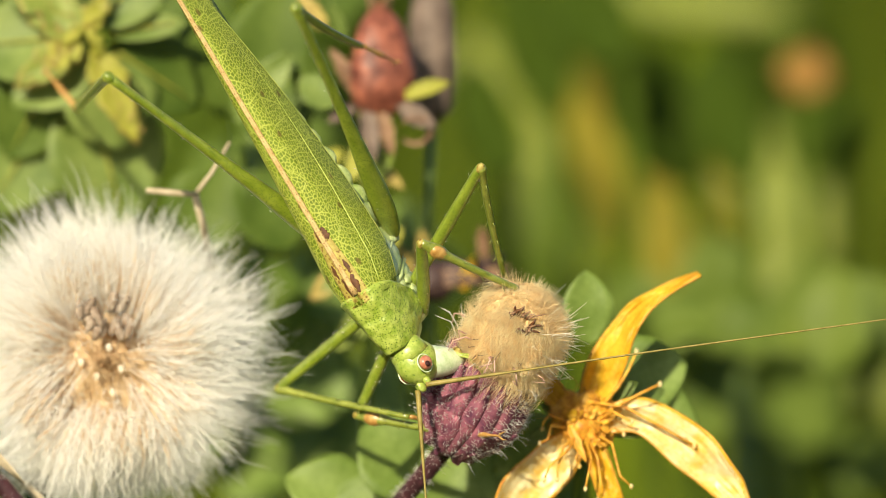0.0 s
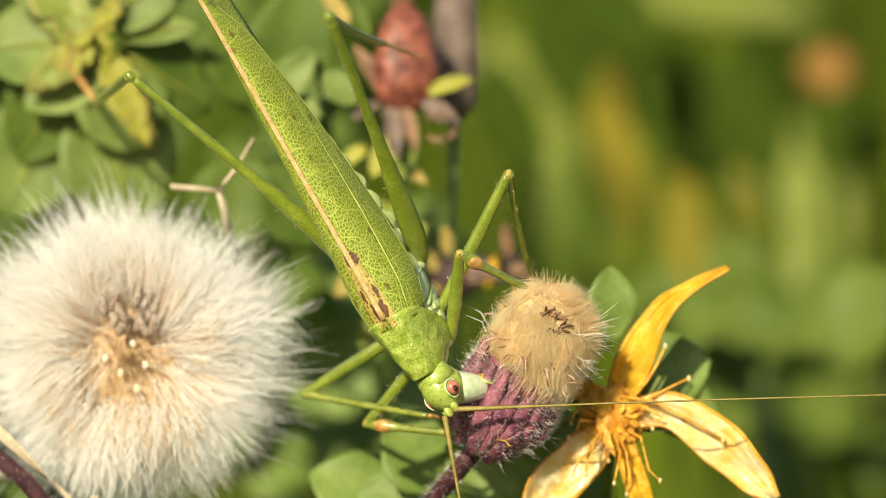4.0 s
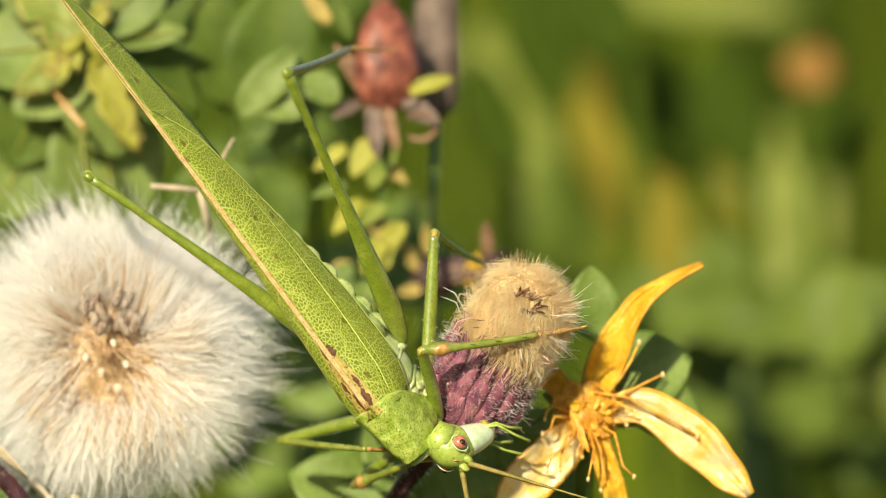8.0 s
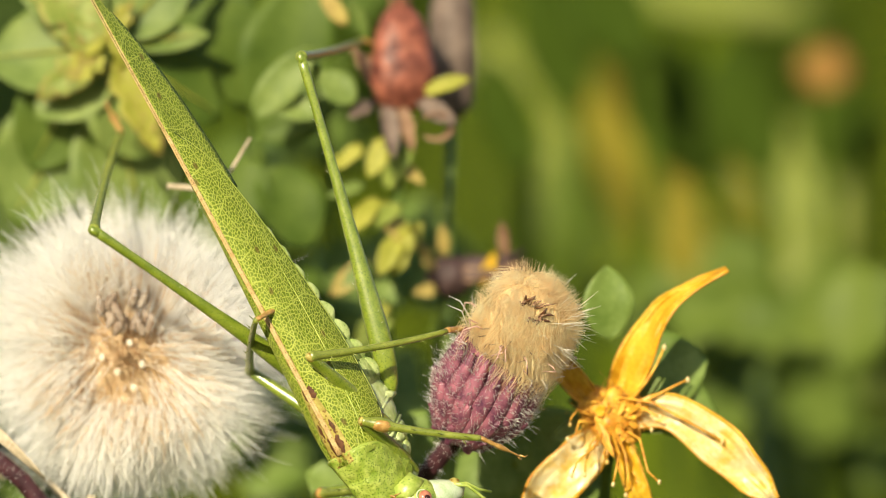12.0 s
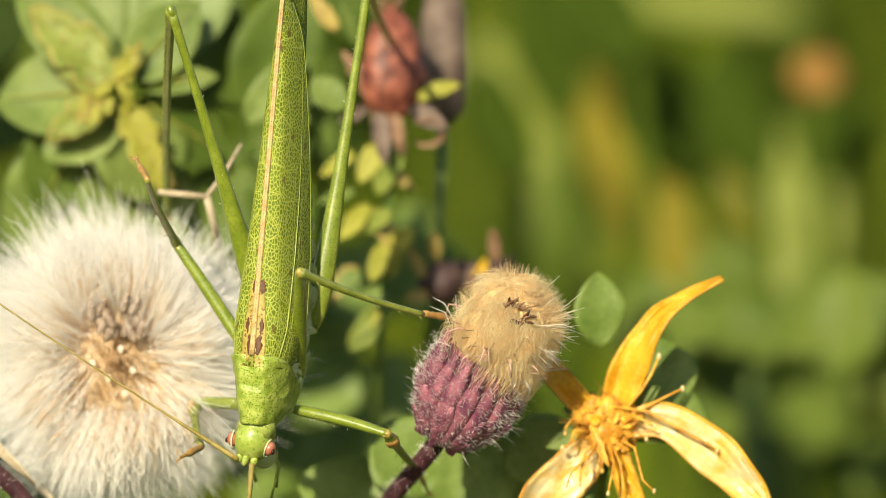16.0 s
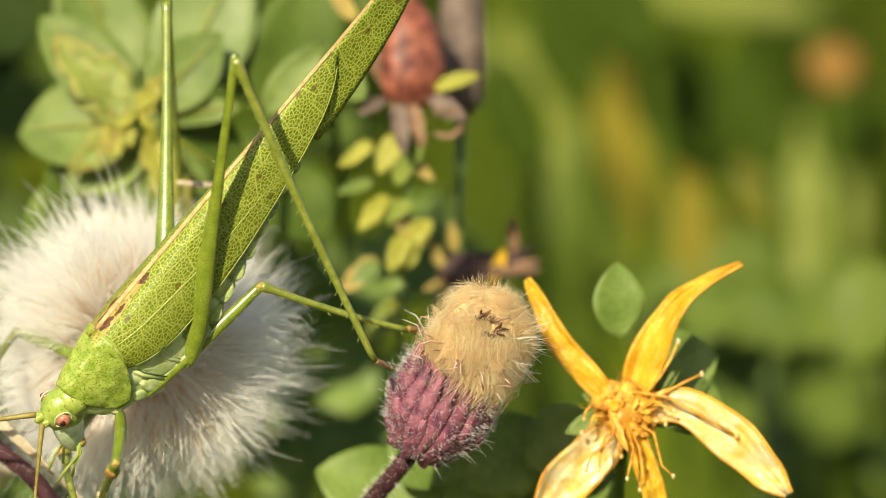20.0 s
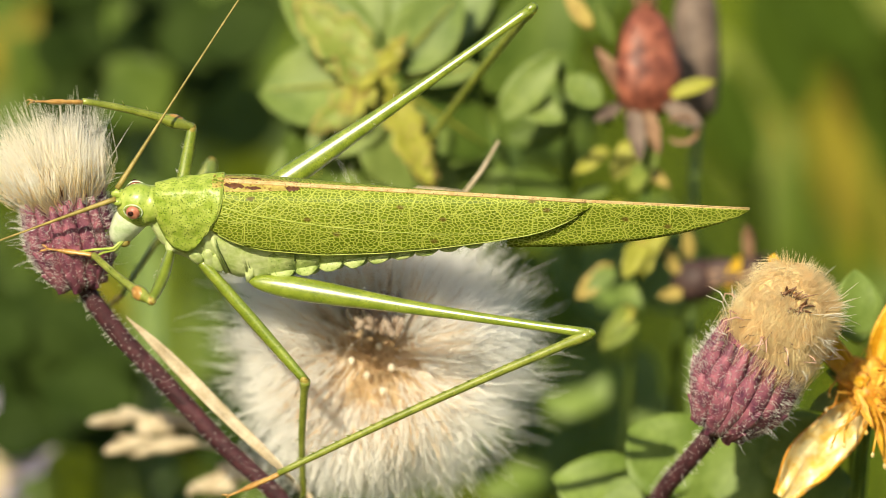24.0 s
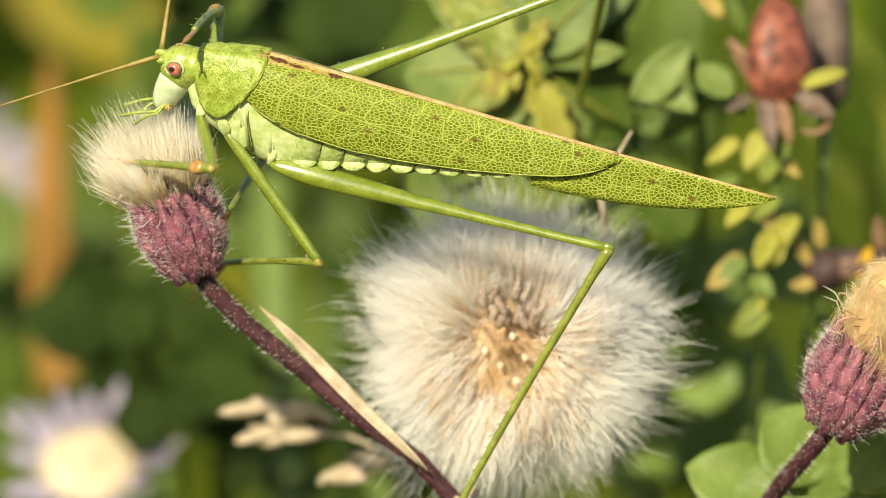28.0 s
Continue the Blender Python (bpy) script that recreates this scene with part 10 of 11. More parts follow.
    walk(MOVING["RH_tarsus"], [
        (0, pose(-0.015485, -0.011853, -0.009692, 0.00, 25.27, -158.81)),
        (0.5, pose(-0.015388, -0.012243, -0.009951, -0.80, 24.31, -160.72)),
        (1, pose(-0.014922, -0.012197, -0.009574, -1.58, 23.22, -162.67)),
        (1.5, pose(-0.015072, -0.012656, -0.009820, -1.54, 23.24, -162.55)),
        (2, pose(-0.014878, -0.012405, -0.009411, -1.50, 23.27, -162.45)),
        (2.5, pose(-0.015300, -0.013247, -0.010553, -1.69, 20.71, -162.96)),
        (3, pose(-0.015163, -0.012549, -0.010403, -1.89, 17.87, -163.55)),
        (3.5, pose(-0.016290, -0.012797, -0.011685, -1.31, 22.93, -161.90)),
        (4, pose(-0.016943, -0.012636, -0.012114, -0.96, 27.43, -161.08)),
        (4.5, pose(-0.017593, -0.012459, -0.012517, -0.69, 31.48, -160.53)),
        (5, pose(-0.018242, -0.012268, -0.012906, -0.50, 35.20, -160.18)),
        (5.5, pose(-0.018890, -0.012062, -0.013278, -0.40, 38.68, -160.02)),
        (6, pose(-0.019565, -0.011679, -0.013210, -0.24, 38.34, -159.76)),
        (6.5, pose(-0.020008, -0.012217, -0.015044, -1.91, 34.57, -162.57)),
        (7, pose(-0.019568, -0.011579, -0.013870, -3.43, 30.28, -165.40)),
        (7.5, pose(-0.019536, -0.010384, -0.013348, -4.13, 23.10, -166.95)),
        (8, pose(-0.020119, -0.010436, -0.015023, -5.24, 12.79, -170.54)),
        (8.5, pose(-0.020371, -0.009761, -0.015658, -4.09, 26.36, -167.15)),
        (9, pose(-0.020279, -0.009389, -0.015440, -3.38, 35.79, -165.78)),
        (9.5, pose(-0.020146, -0.009751, -0.015800, 3.95, 45.24, -154.55)),
        (10, pose(-0.019865, -0.009216, -0.015165, 13.39, 52.26, -142.04)),
        (10.5, pose(-0.018667, -0.008668, -0.011953, 15.70, 49.66, -139.06)),
        (11, pose(-0.018795, -0.009671, -0.012067, 15.83, 48.07, -138.89)),
        (11.5, pose(-0.019765, -0.010206, -0.012607, 14.71, 46.59, -140.41)),
        (12, pose(-0.019597, -0.008948, -0.010823, 13.59, 45.26, -141.98)),
        (12.5, pose(-0.017869, -0.007477, -0.009950, 11.68, 48.28, -144.59)),
        (13, pose(-0.015312, -0.008814, -0.009932, 23.35, 47.52, -128.92)),
        (13.5, pose(-0.012650, -0.009533, -0.010059, 34.20, 46.69, -114.14)),
        (14, pose(-0.010002, -0.009645, -0.010313, 44.79, 45.89, -99.53)),
        (14.5, pose(-0.007478, -0.009198, -0.010726, 55.49, 44.97, -84.54)),
        (15, pose(-0.007174, -0.008943, -0.010719, 60.79, 51.30, -77.45)),
        (15.5, pose(-0.007046, -0.008589, -0.010567, 79.44, 53.31, -54.01)),
        (16, pose(-0.006863, -0.009068, -0.010723, 98.53, 49.75, -29.78)),
        (16.5, pose(-0.005263, -0.009032, -0.012095, 86.64, 60.00, -44.23)),
        (17, pose(-0.003582, -0.008704, -0.013557, 66.88, 66.76, -66.24)),
        (17.5, pose(-0.003895, -0.003903, -0.008832, 76.99, 68.70, -55.32)),
        (18, pose(-0.005101, -0.006162, -0.011201, 78.09, 64.21, -54.12)),
        (18.5, pose(-0.006498, -0.010452, -0.016556, 74.82, 63.39, -57.77)),
        (19, pose(-0.007404, -0.012654, -0.016628, 69.46, 61.88, -63.80)),
        (19.5, pose(-0.007240, -0.011743, -0.012488, 64.45, 56.51, -69.62)),
        (20, pose(-0.006627, -0.013492, -0.012303, 61.52, 50.76, -73.26)),
        (20.5, pose(-0.006566, -0.012603, -0.010664, 60.17, 50.19, -75.01)),
        (21, pose(-0.007599, -0.016320, -0.012568, 62.75, 50.03, -71.65)),
        (21.3, pose(-0.008293, -0.017676, -0.012607, 64.22, 50.54, -69.74)),
        (21.5, pose(-0.008759, -0.018513, -0.012429, 65.14, 51.14, -68.55)),
        (22, pose(-0.009885, -0.020340, -0.011310, 67.11, 53.55, -66.07)),
        (22.5, pose(-0.010842, -0.021495, -0.009114, 68.23, 57.21, -64.70)),
        (23, pose(-0.007798, -0.015389, -0.009430, 64.25, 38.43, -70.00)),
        (23.2, pose(-0.008313, -0.015312, -0.009778, 63.45, 40.10, -71.26)),
        (23.5, pose(-0.009089, -0.015240, -0.010343, 62.16, 42.61, -73.21)),
        (23.8, pose(-0.009601, -0.015719, -0.010014, 60.52, 44.53, -75.59)),
        (24, pose(-0.009920, -0.016194, -0.009875, 59.27, 45.71, -77.36)),
        (24.5, pose(-0.010012, -0.017191, -0.008601, 58.51, 43.82, -78.44)),
        (25, pose(-0.010432, -0.017086, -0.008503, 57.66, 43.19, -79.67)),
        (25.5, pose(-0.010592, -0.017713, -0.008013, 54.80, 41.76, -83.90)),
        (26, pose(-0.011206, -0.017665, -0.007933, 51.83, 39.34, -88.46)),
        (26.5, pose(-0.012297, -0.018093, -0.006818, 52.06, 37.98, -88.11)),
        (27, pose(-0.012797, -0.017932, -0.006989, 53.01, 38.54, -86.57)),
        (27.5, pose(-0.014018, -0.017868, -0.007247, 50.30, 36.96, -91.00)),
        (28, pose(-0.015236, -0.017860, -0.007608, 47.77, 35.67, -95.27))])
    walk(MOVING["head"], [
        (0, pose(0.003014, 0.000000, -0.001315, 30.00, -0.00, 4.00)),
        (3.5, pose(0.003014, 0.000000, -0.001315, 30.00, -0.00, 4.00)),
        (4, pose(0.002987, 0.000000, -0.001315, 27.00, -0.00, 5.50)),
        (4.5, pose(0.002959, 0.000000, -0.001315, 24.00, -0.00, 7.00)),
        (5, pose(0.002932, 0.000000, -0.001315, 21.00, -0.00, 8.50)),
        (5.5, pose(0.002904, 0.000000, -0.001315, 18.00, -0.00, 10.00)),
        (6, pose(0.002877, 0.000000, -0.001315, 13.00, -0.00, 16.00)),
        (6.5, pose(0.002732, 0.000454, -0.001498, 16.61, 2.58, 18.65)),
        (7, pose(0.002663, 0.000681, -0.001590, 20.29, 4.01, 17.94)),
        (7.5, pose(0.002661, 0.000819, -0.001663, 22.26, 4.88, 17.87)),
        (8, pose(0.002681, 0.000911, -0.001721, 23.38, 5.45, 18.11)),
        (8.5, pose(0.002673, 0.000911, -0.001720, 22.80, 5.38, 18.92)),
        (9, pose(0.002664, 0.000911, -0.001720, 22.23, 5.32, 19.73)),
        (9.5, pose(0.002631, 0.000907, -0.001719, 21.66, 5.25, 20.52)),
        (10, pose(0.002597, 0.000903, -0.001717, 21.09, 5.19, 21.33)),
        (10.5, pose(0.002451, 0.000867, -0.001719, 21.09, 5.19, 21.33)),
        (11, pose(0.002377, 0.000845, -0.001727, 21.09, 5.19, 21.33)),
        (11.5, pose(0.002415, 0.000842, -0.001763, 21.09, 5.19, 19.33)),
        (12, pose(0.002454, 0.000837, -0.001798, 21.09, 5.19, 17.33)),
        (12.5, pose(0.002480, 0.000859, -0.001772, 21.09, 5.19, 15.33)),
        (13, pose(0.002487, 0.000561, -0.001592, 14.51, 3.18, 10.55)),
        (13.5, pose(0.002579, 0.000265, -0.001436, 7.70, 1.41, 6.08)),
        (14, pose(0.002740, 0.000000, -0.001315, 1.00, -0.00, 1.75)),
        (14.5, pose(0.002740, 0.000000, -0.001315, 0.00, -0.00, -5.00)),
        (15, pose(0.002740, 0.000000, -0.001315, 0.00, -0.00, -6.33)),
        (15.5, pose(0.002740, 0.000000, -0.001315, 0.00, -0.00, -7.67)),
        (16, pose(0.002740, 0.000000, -0.001315, 0.00, -0.00, -9.00)),
        (16.5, pose(0.002740, 0.000000, -0.001315, 0.00, -0.00, -11.00)),
        (17, pose(0.002740, 0.000000, -0.001315, 0.00, -0.00, -13.00)),
        (17.5, pose(0.002740, 0.000000, -0.001315, 0.00, -0.00, -15.00)),
        (18, pose(0.002740, 0.000000, -0.001315, 0.00, -0.00, -17.00)),
        (19, pose(0.002740, 0.000000, -0.001315, 0.00, -0.00, -17.00)),
        (19.5, pose(0.002740, 0.000000, -0.001315, 0.00, -0.00, -12.50)),
        (20, pose(0.002740, 0.000000, -0.001315, 0.00, -0.00, -8.00)),
        (20.5, pose(0.002740, 0.000000, -0.001315, 0.00, -0.00, -6.40)),
        (21, pose(0.002740, 0.000000, -0.001315, 0.00, -0.00, -4.80)),
        (21.3, pose(0.002740, 0.000000, -0.001315, 0.00, -0.00, -3.84)),
        (21.5, pose(0.002740, 0.000000, -0.001315, 0.00, -0.00, -3.20)),
        (22, pose(0.002740, 0.000000, -0.001315, 0.00, -0.00, -1.60)),
        (22.5, pose(0.002740, 0.000000, -0.001315, 0.00, -0.00, 0.00)),
        (24, pose(0.002740, 0.000000, -0.001315, 0.00, -0.00, 0.00)),
        (24.5, pose(0.002603, 0.000000, -0.001315, 0.00, -6.00, 0.00)),
        (25, pose(0.002466, 0.000000, -0.001315, 0.00, -12.00, 0.00)),
        (25.5, pose(0.002329, 0.000000, -0.001315, 0.00, -17.00, 0.00)),
        (26, pose(0.002192, 0.000000, -0.001315, 0.00, -22.00, 0.00)),
        (26.5, pose(0.002384, 0.000000, -0.001315, 0.00, -15.00, 0.00)),
        (27, pose(0.002576, 0.000000, -0.001315, 0.00, -8.00, 0.00)),
        (27.5, pose(0.002630, 0.000000, -0.001315, 0.00, 4.00, 0.00)),
        (28, pose(0.002685, 0.000000, -0.001315, 0.00, 12.00, 0.00))])
    walk(MOVING["LA"], [
        (0, pose(0.005025, 0.000309, -0.000839, 0.00, 23.59, 64.73)),
        (0.5, pose(0.005025, 0.000309, -0.000839, 1.41, 24.05, 68.22)),
        (1, pose(0.005025, 0.000309, -0.000839, 2.83, 24.43, 71.67)),
        (1.5, pose(0.005025, 0.000309, -0.000839, 4.09, 24.75, 74.69)),
        (2, pose(0.005025, 0.000309, -0.000839, 5.37, 25.01, 77.75)),
        (2.5, pose(0.005025, 0.000309, -0.000839, 2.80, 24.57, 71.63)),
        (3, pose(0.005025, 0.000309, -0.000839, 0.15, 23.83, 65.17)),
        (3.5, pose(0.005025, 0.000309, -0.000839, -1.65, 23.18, 60.64)),
        (4, pose(0.004986, 0.000386, -0.000848, -2.16, 22.60, 59.35)),
        (4.5, pose(0.004945, 0.000462, -0.000859, -2.67, 22.02, 57.99)),
        (5, pose(0.004902, 0.000537, -0.000871, -3.20, 21.42, 56.56)),
        (5.5, pose(0.004855, 0.000611, -0.000884, -3.74, 20.82, 55.07)),
        (6, pose(0.004743, 0.000847, -0.000909, -5.55, 21.10, 50.01)),
        (6.5, pose(0.004581, 0.001367, -0.001166, -7.95, 20.50, 43.26)),
        (7, pose(0.004540, 0.001547, -0.001292, -11.52, 19.13, 32.74)),
        (7.5, pose(0.004549, 0.001670, -0.001388, -11.83, 19.76, 31.83)),
        (8, pose(0.004572, 0.001762, -0.001461, -12.08, 20.42, 31.08)),
        (8.5, pose(0.004550, 0.001793, -0.001461, -6.56, 23.09, 45.91)),
        (9, pose(0.004526, 0.001823, -0.001461, -3.14, 23.98, 54.45)),
        (9.5, pose(0.004477, 0.001850, -0.001459, -9.02, 21.75, 39.41)),
        (10, pose(0.004428, 0.001875, -0.001457, -18.16, 12.57, 9.18)),
        (10.5, pose(0.004283, 0.001840, -0.001459, -16.74, 14.58, 15.23)),
        (11, pose(0.004208, 0.001817, -0.001467, -16.87, 14.71, 14.71)),
        (11.5, pose(0.004280, 0.001750, -0.001503, -17.76, 14.12, 11.15)),
        (12, pose(0.004349, 0.001678, -0.001538, -18.61, 13.27, 7.55)),
        (12.5, pose(0.004402, 0.001635, -0.001512, -20.93, 4.65, -7.26)),
        (13, pose(0.004447, 0.001220, -0.001291, -20.80, 5.31, -5.67)),
        (13.5, pose(0.004568, 0.000815, -0.001108, -20.56, 6.10, -3.27)),
        (14, pose(0.004755, 0.000440, -0.000980, -20.19, 6.97, -0.09)),
        (14.5, pose(0.004793, 0.000205, -0.000986, -19.70, 7.85, 3.78)),
        (15, pose(0.004798, 0.000158, -0.000986, -20.58, 3.23, -5.32)),
        (15.5, pose(0.004801, 0.000110, -0.000986, -20.50, 3.72, -3.98)),
        (16, pose(0.004803, 0.000062, -0.000986, -20.40, 4.18, -2.62)),
        (16.5, pose(0.004804, -0.000010, -0.000986, -20.35, 6.61, -2.11)),
        (17, pose(0.004802, -0.000082, -0.000986, -20.31, 8.86, -1.76)),
        (17.5, pose(0.004798, -0.000154, -0.000986, -20.24, 9.34, -1.36)),
        (18, pose(0.004791, -0.000226, -0.000986, -20.46, 9.81, -2.69)),
        (18.5, pose(0.004791, -0.000226, -0.000986, -22.75, 3.59, -22.04)),
        (19, pose(0.004791, -0.000226, -0.000986, -22.18, -6.99, -40.99)),
        (19.5, pose(0.004803, -0.000064, -0.000986, -19.68, 14.58, -5.19)),
        (20, pose(0.004801, 0.000098, -0.000986, -10.26, 31.93, 18.12)),
        (20.5, pose(0.004798, 0.000155, -0.000986, -17.31, 20.32, 2.28)),
        (21, pose(0.004793, 0.000213, -0.000986, -17.36, 20.62, 2.14)),
        (21.3, pose(0.004789, 0.000247, -0.000986, -17.26, 20.96, 2.43)),
        (21.5, pose(0.004786, 0.000270, -0.000986, -17.12, 21.33, 2.80)),
        (22, pose(0.004778, 0.000327, -0.000986, -16.54, 22.95, 4.34)),
        (22.5, pose(0.004768, 0.000384, -0.000986, -15.59, 25.73, 6.64)),
        (23, pose(0.004768, 0.000384, -0.000986, -14.45, 25.15, 9.29)),
        (23.2, pose(0.004768, 0.000384, -0.000986, -14.77, 24.26, 8.54)),
        (23.5, pose(0.004768, 0.000384, -0.000986, -15.29, 22.84, 7.24)),
        (23.8, pose(0.004768, 0.000384, -0.000986, -15.25, 23.70, 7.33)),
        (24, pose(0.004768, 0.000384, -0.000986, -15.27, 24.18, 7.28)),
        (24.5, pose(0.004585, 0.000384, -0.000776, -2.89, 43.95, 28.88)),
        (25, pose(0.004381, 0.000384, -0.000572, 30.40, 57.98, 70.70)),
        (25.5, pose(0.004172, 0.000384, -0.000408, 38.49, 60.12, 80.12)),
        (26, pose(0.003949, 0.000384, -0.000251, 58.01, 61.52, 102.41)),
        (26.5, pose(0.004257, 0.000384, -0.000473, 22.86, 62.83, 63.00)),
        (27, pose(0.004538, 0.000384, -0.000707, -14.52, 35.10, 15.95)),
        (27.5, pose(0.004676, 0.000384, -0.001129, -14.46, 34.46, 16.06)),
        (28, pose(0.004737, 0.000384, -0.001415, -15.52, 31.28, 14.11))])
    walk(MOVING["RA"], [
        (0, pose(0.005071, -0.000354, -0.001222, 0.00, -9.74, -25.13)),
        (0.5, pose(0.005071, -0.000354, -0.001222, -0.33, -9.02, -23.13)),
        (1, pose(0.005071, -0.000354, -0.001222, -0.59, -8.37, -21.35)),
        (1.5, pose(0.005071, -0.000354, -0.001222, -0.96, -7.37, -18.67)),
        (2, pose(0.005071, -0.000354, -0.001222, -1.26, -6.42, -16.17)),
        (2.5, pose(0.005071, -0.000354, -0.001222, 0.02, -9.77, -25.24)),
        (3, pose(0.005071, -0.000354, -0.001222, 2.15, -13.31, -35.83)),
        (3.5, pose(0.005071, -0.000354, -0.001222, 0.87, -8.70, -29.17)),
        (4, pose(0.005052, -0.000294, -0.001196, 0.03, -2.18, -20.29)),
        (4.5, pose(0.005031, -0.000233, -0.001171, 0.39, 5.87, -9.01)),
        (5, pose(0.005007, -0.000171, -0.001146, 2.78, 14.48, 4.42)),
        (5.5, pose(0.004982, -0.000107, -0.001121, 7.29, 21.91, 18.76)),
        (6, pose(0.004949, 0.000128, -0.001081, 9.52, 27.29, 24.12)),
        (6.5, pose(0.004808, 0.000668, -0.001385, 10.48, 6.79, -26.36)),
        (7, pose(0.004744, 0.000857, -0.001557, 13.46, 2.47, -35.73)),
        (7.5, pose(0.004744, 0.000988, -0.001677, 13.56, 3.10, -32.16)),
        (8, pose(0.004764, 0.001084, -0.001764, 13.60, 3.60, -28.76)),
        (8.5, pose(0.004752, 0.001115, -0.001757, 4.02, 8.71, -34.71)),
        (9, pose(0.004741, 0.001146, -0.001750, -12.50, 5.49, -39.63)),
        (9.5, pose(0.004703, 0.001172, -0.001741, -12.59, -7.20, -33.48)),
        (10, pose(0.004665, 0.001199, -0.001732, -13.22, -12.49, -29.84)),
        (10.5, pose(0.004520, 0.001164, -0.001735, -14.44, -5.65, -22.10)),
        (11, pose(0.004445, 0.001141, -0.001742, -14.20, -3.53, -25.18)),
        (11.5, pose(0.004492, 0.001066, -0.001778, -13.77, -6.43, -30.04)),
        (12, pose(0.004538, 0.000988, -0.001814, -13.09, -9.59, -34.98)),
        (12.5, pose(0.004568, 0.000938, -0.001788, -8.38, -15.50, -56.39)),
        (13, pose(0.004572, 0.000488, -0.001483, -5.64, -15.44, -66.61)),
        (13.5, pose(0.004646, 0.000058, -0.001211, -2.89, -15.22, -76.98)),
        (14, pose(0.004779, -0.000327, -0.000993, -0.91, -14.70, -84.67)),
        (14.5, pose(0.004726, -0.000559, -0.000986, 0.06, -13.98, -88.58)),
        (15, pose(0.004713, -0.000605, -0.000986, 11.96, -8.14, -145.55)),
        (15.5, pose(0.004698, -0.000651, -0.000986, 10.35, -9.66, -135.16)),
        (16, pose(0.004683, -0.000696, -0.000986, 7.40, -11.24, -119.00)),
        (16.5, pose(0.004657, -0.000763, -0.000986, 5.47, -13.05, -109.84)),
        (17, pose(0.004629, -0.000830, -0.000986, 2.54, -14.67, -97.67)),
        (17.5, pose(0.004599, -0.000895, -0.000986, 2.09, -9.24, -95.48)),
        (18, pose(0.004567, -0.000960, -0.000986, 1.94, -12.95, -94.71)),
        (18.5, pose(0.004567, -0.000960, -0.000986, 2.96, -17.96, -98.53)),
        (19, pose(0.004567, -0.000960, -0.000986, 1.22, -23.41, -93.61)),
        (19.5, pose(0.004637, -0.000813, -0.000986, -8.74, -24.50, -69.39)),
        (20, pose(0.004694, -0.000662, -0.000986, -18.67, -16.87, -41.82)),
        (20.5, pose(0.004712, -0.000607, -0.000986, -6.75, -34.97, -68.37)),
        (21, pose(0.004728, -0.000552, -0.000986, -10.18, -36.30, -62.48)),
        (21.3, pose(0.004737, -0.000519, -0.000986, -12.94, -36.48, -57.83)),
        (21.5, pose(0.004743, -0.000496, -0.000986, -14.98, -36.28, -54.39)),
        (22, pose(0.004756, -0.000440, -0.000986, -20.38, -34.53, -45.09)),
        (22.5, pose(0.004768, -0.000384, -0.000986, -25.52, -30.91, -35.59)),
        (23, pose(0.004768, -0.000384, -0.000986, -22.90, -31.73, -40.64)),
        (23.2, pose(0.004768, -0.000384, -0.000986, -15.60, -36.57, -53.58)),
        (23.5, pose(0.004768, -0.000384, -0.000986, 3.60, -41.24, -83.70)),
        (23.8, pose(0.004768, -0.000384, -0.000986, 22.72, -39.12, -112.96)),
        (24, pose(0.004768, -0.000384, -0.000986, 31.38, -35.33, -127.22)),
        (24.5, pose(0.004585, -0.000384, -0.000776, 5.81, -43.55, -88.01)),
        (25, pose(0.004381, -0.000384, -0.000572, -25.56, -25.82, -36.02)),
        (25.5, pose(0.004172, -0.000384, -0.000408, -18.98, -34.59, -49.01)),
        (26, pose(0.003949, -0.000384, -0.000251, -11.03, -37.15, -62.54)),
        (26.5, pose(0.004257, -0.000384, -0.000473, -24.69, -18.45, -34.09)),
        (27, pose(0.004538, -0.000384, -0.000707, -28.04, -8.41, -19.82)),
        (27.5, pose(0.004676, -0.000384, -0.001129, -21.35, -27.20, -41.16)),
        (28, pose(0.004737, -0.000384, -0.001415, 1.98, -44.51, -79.59))])
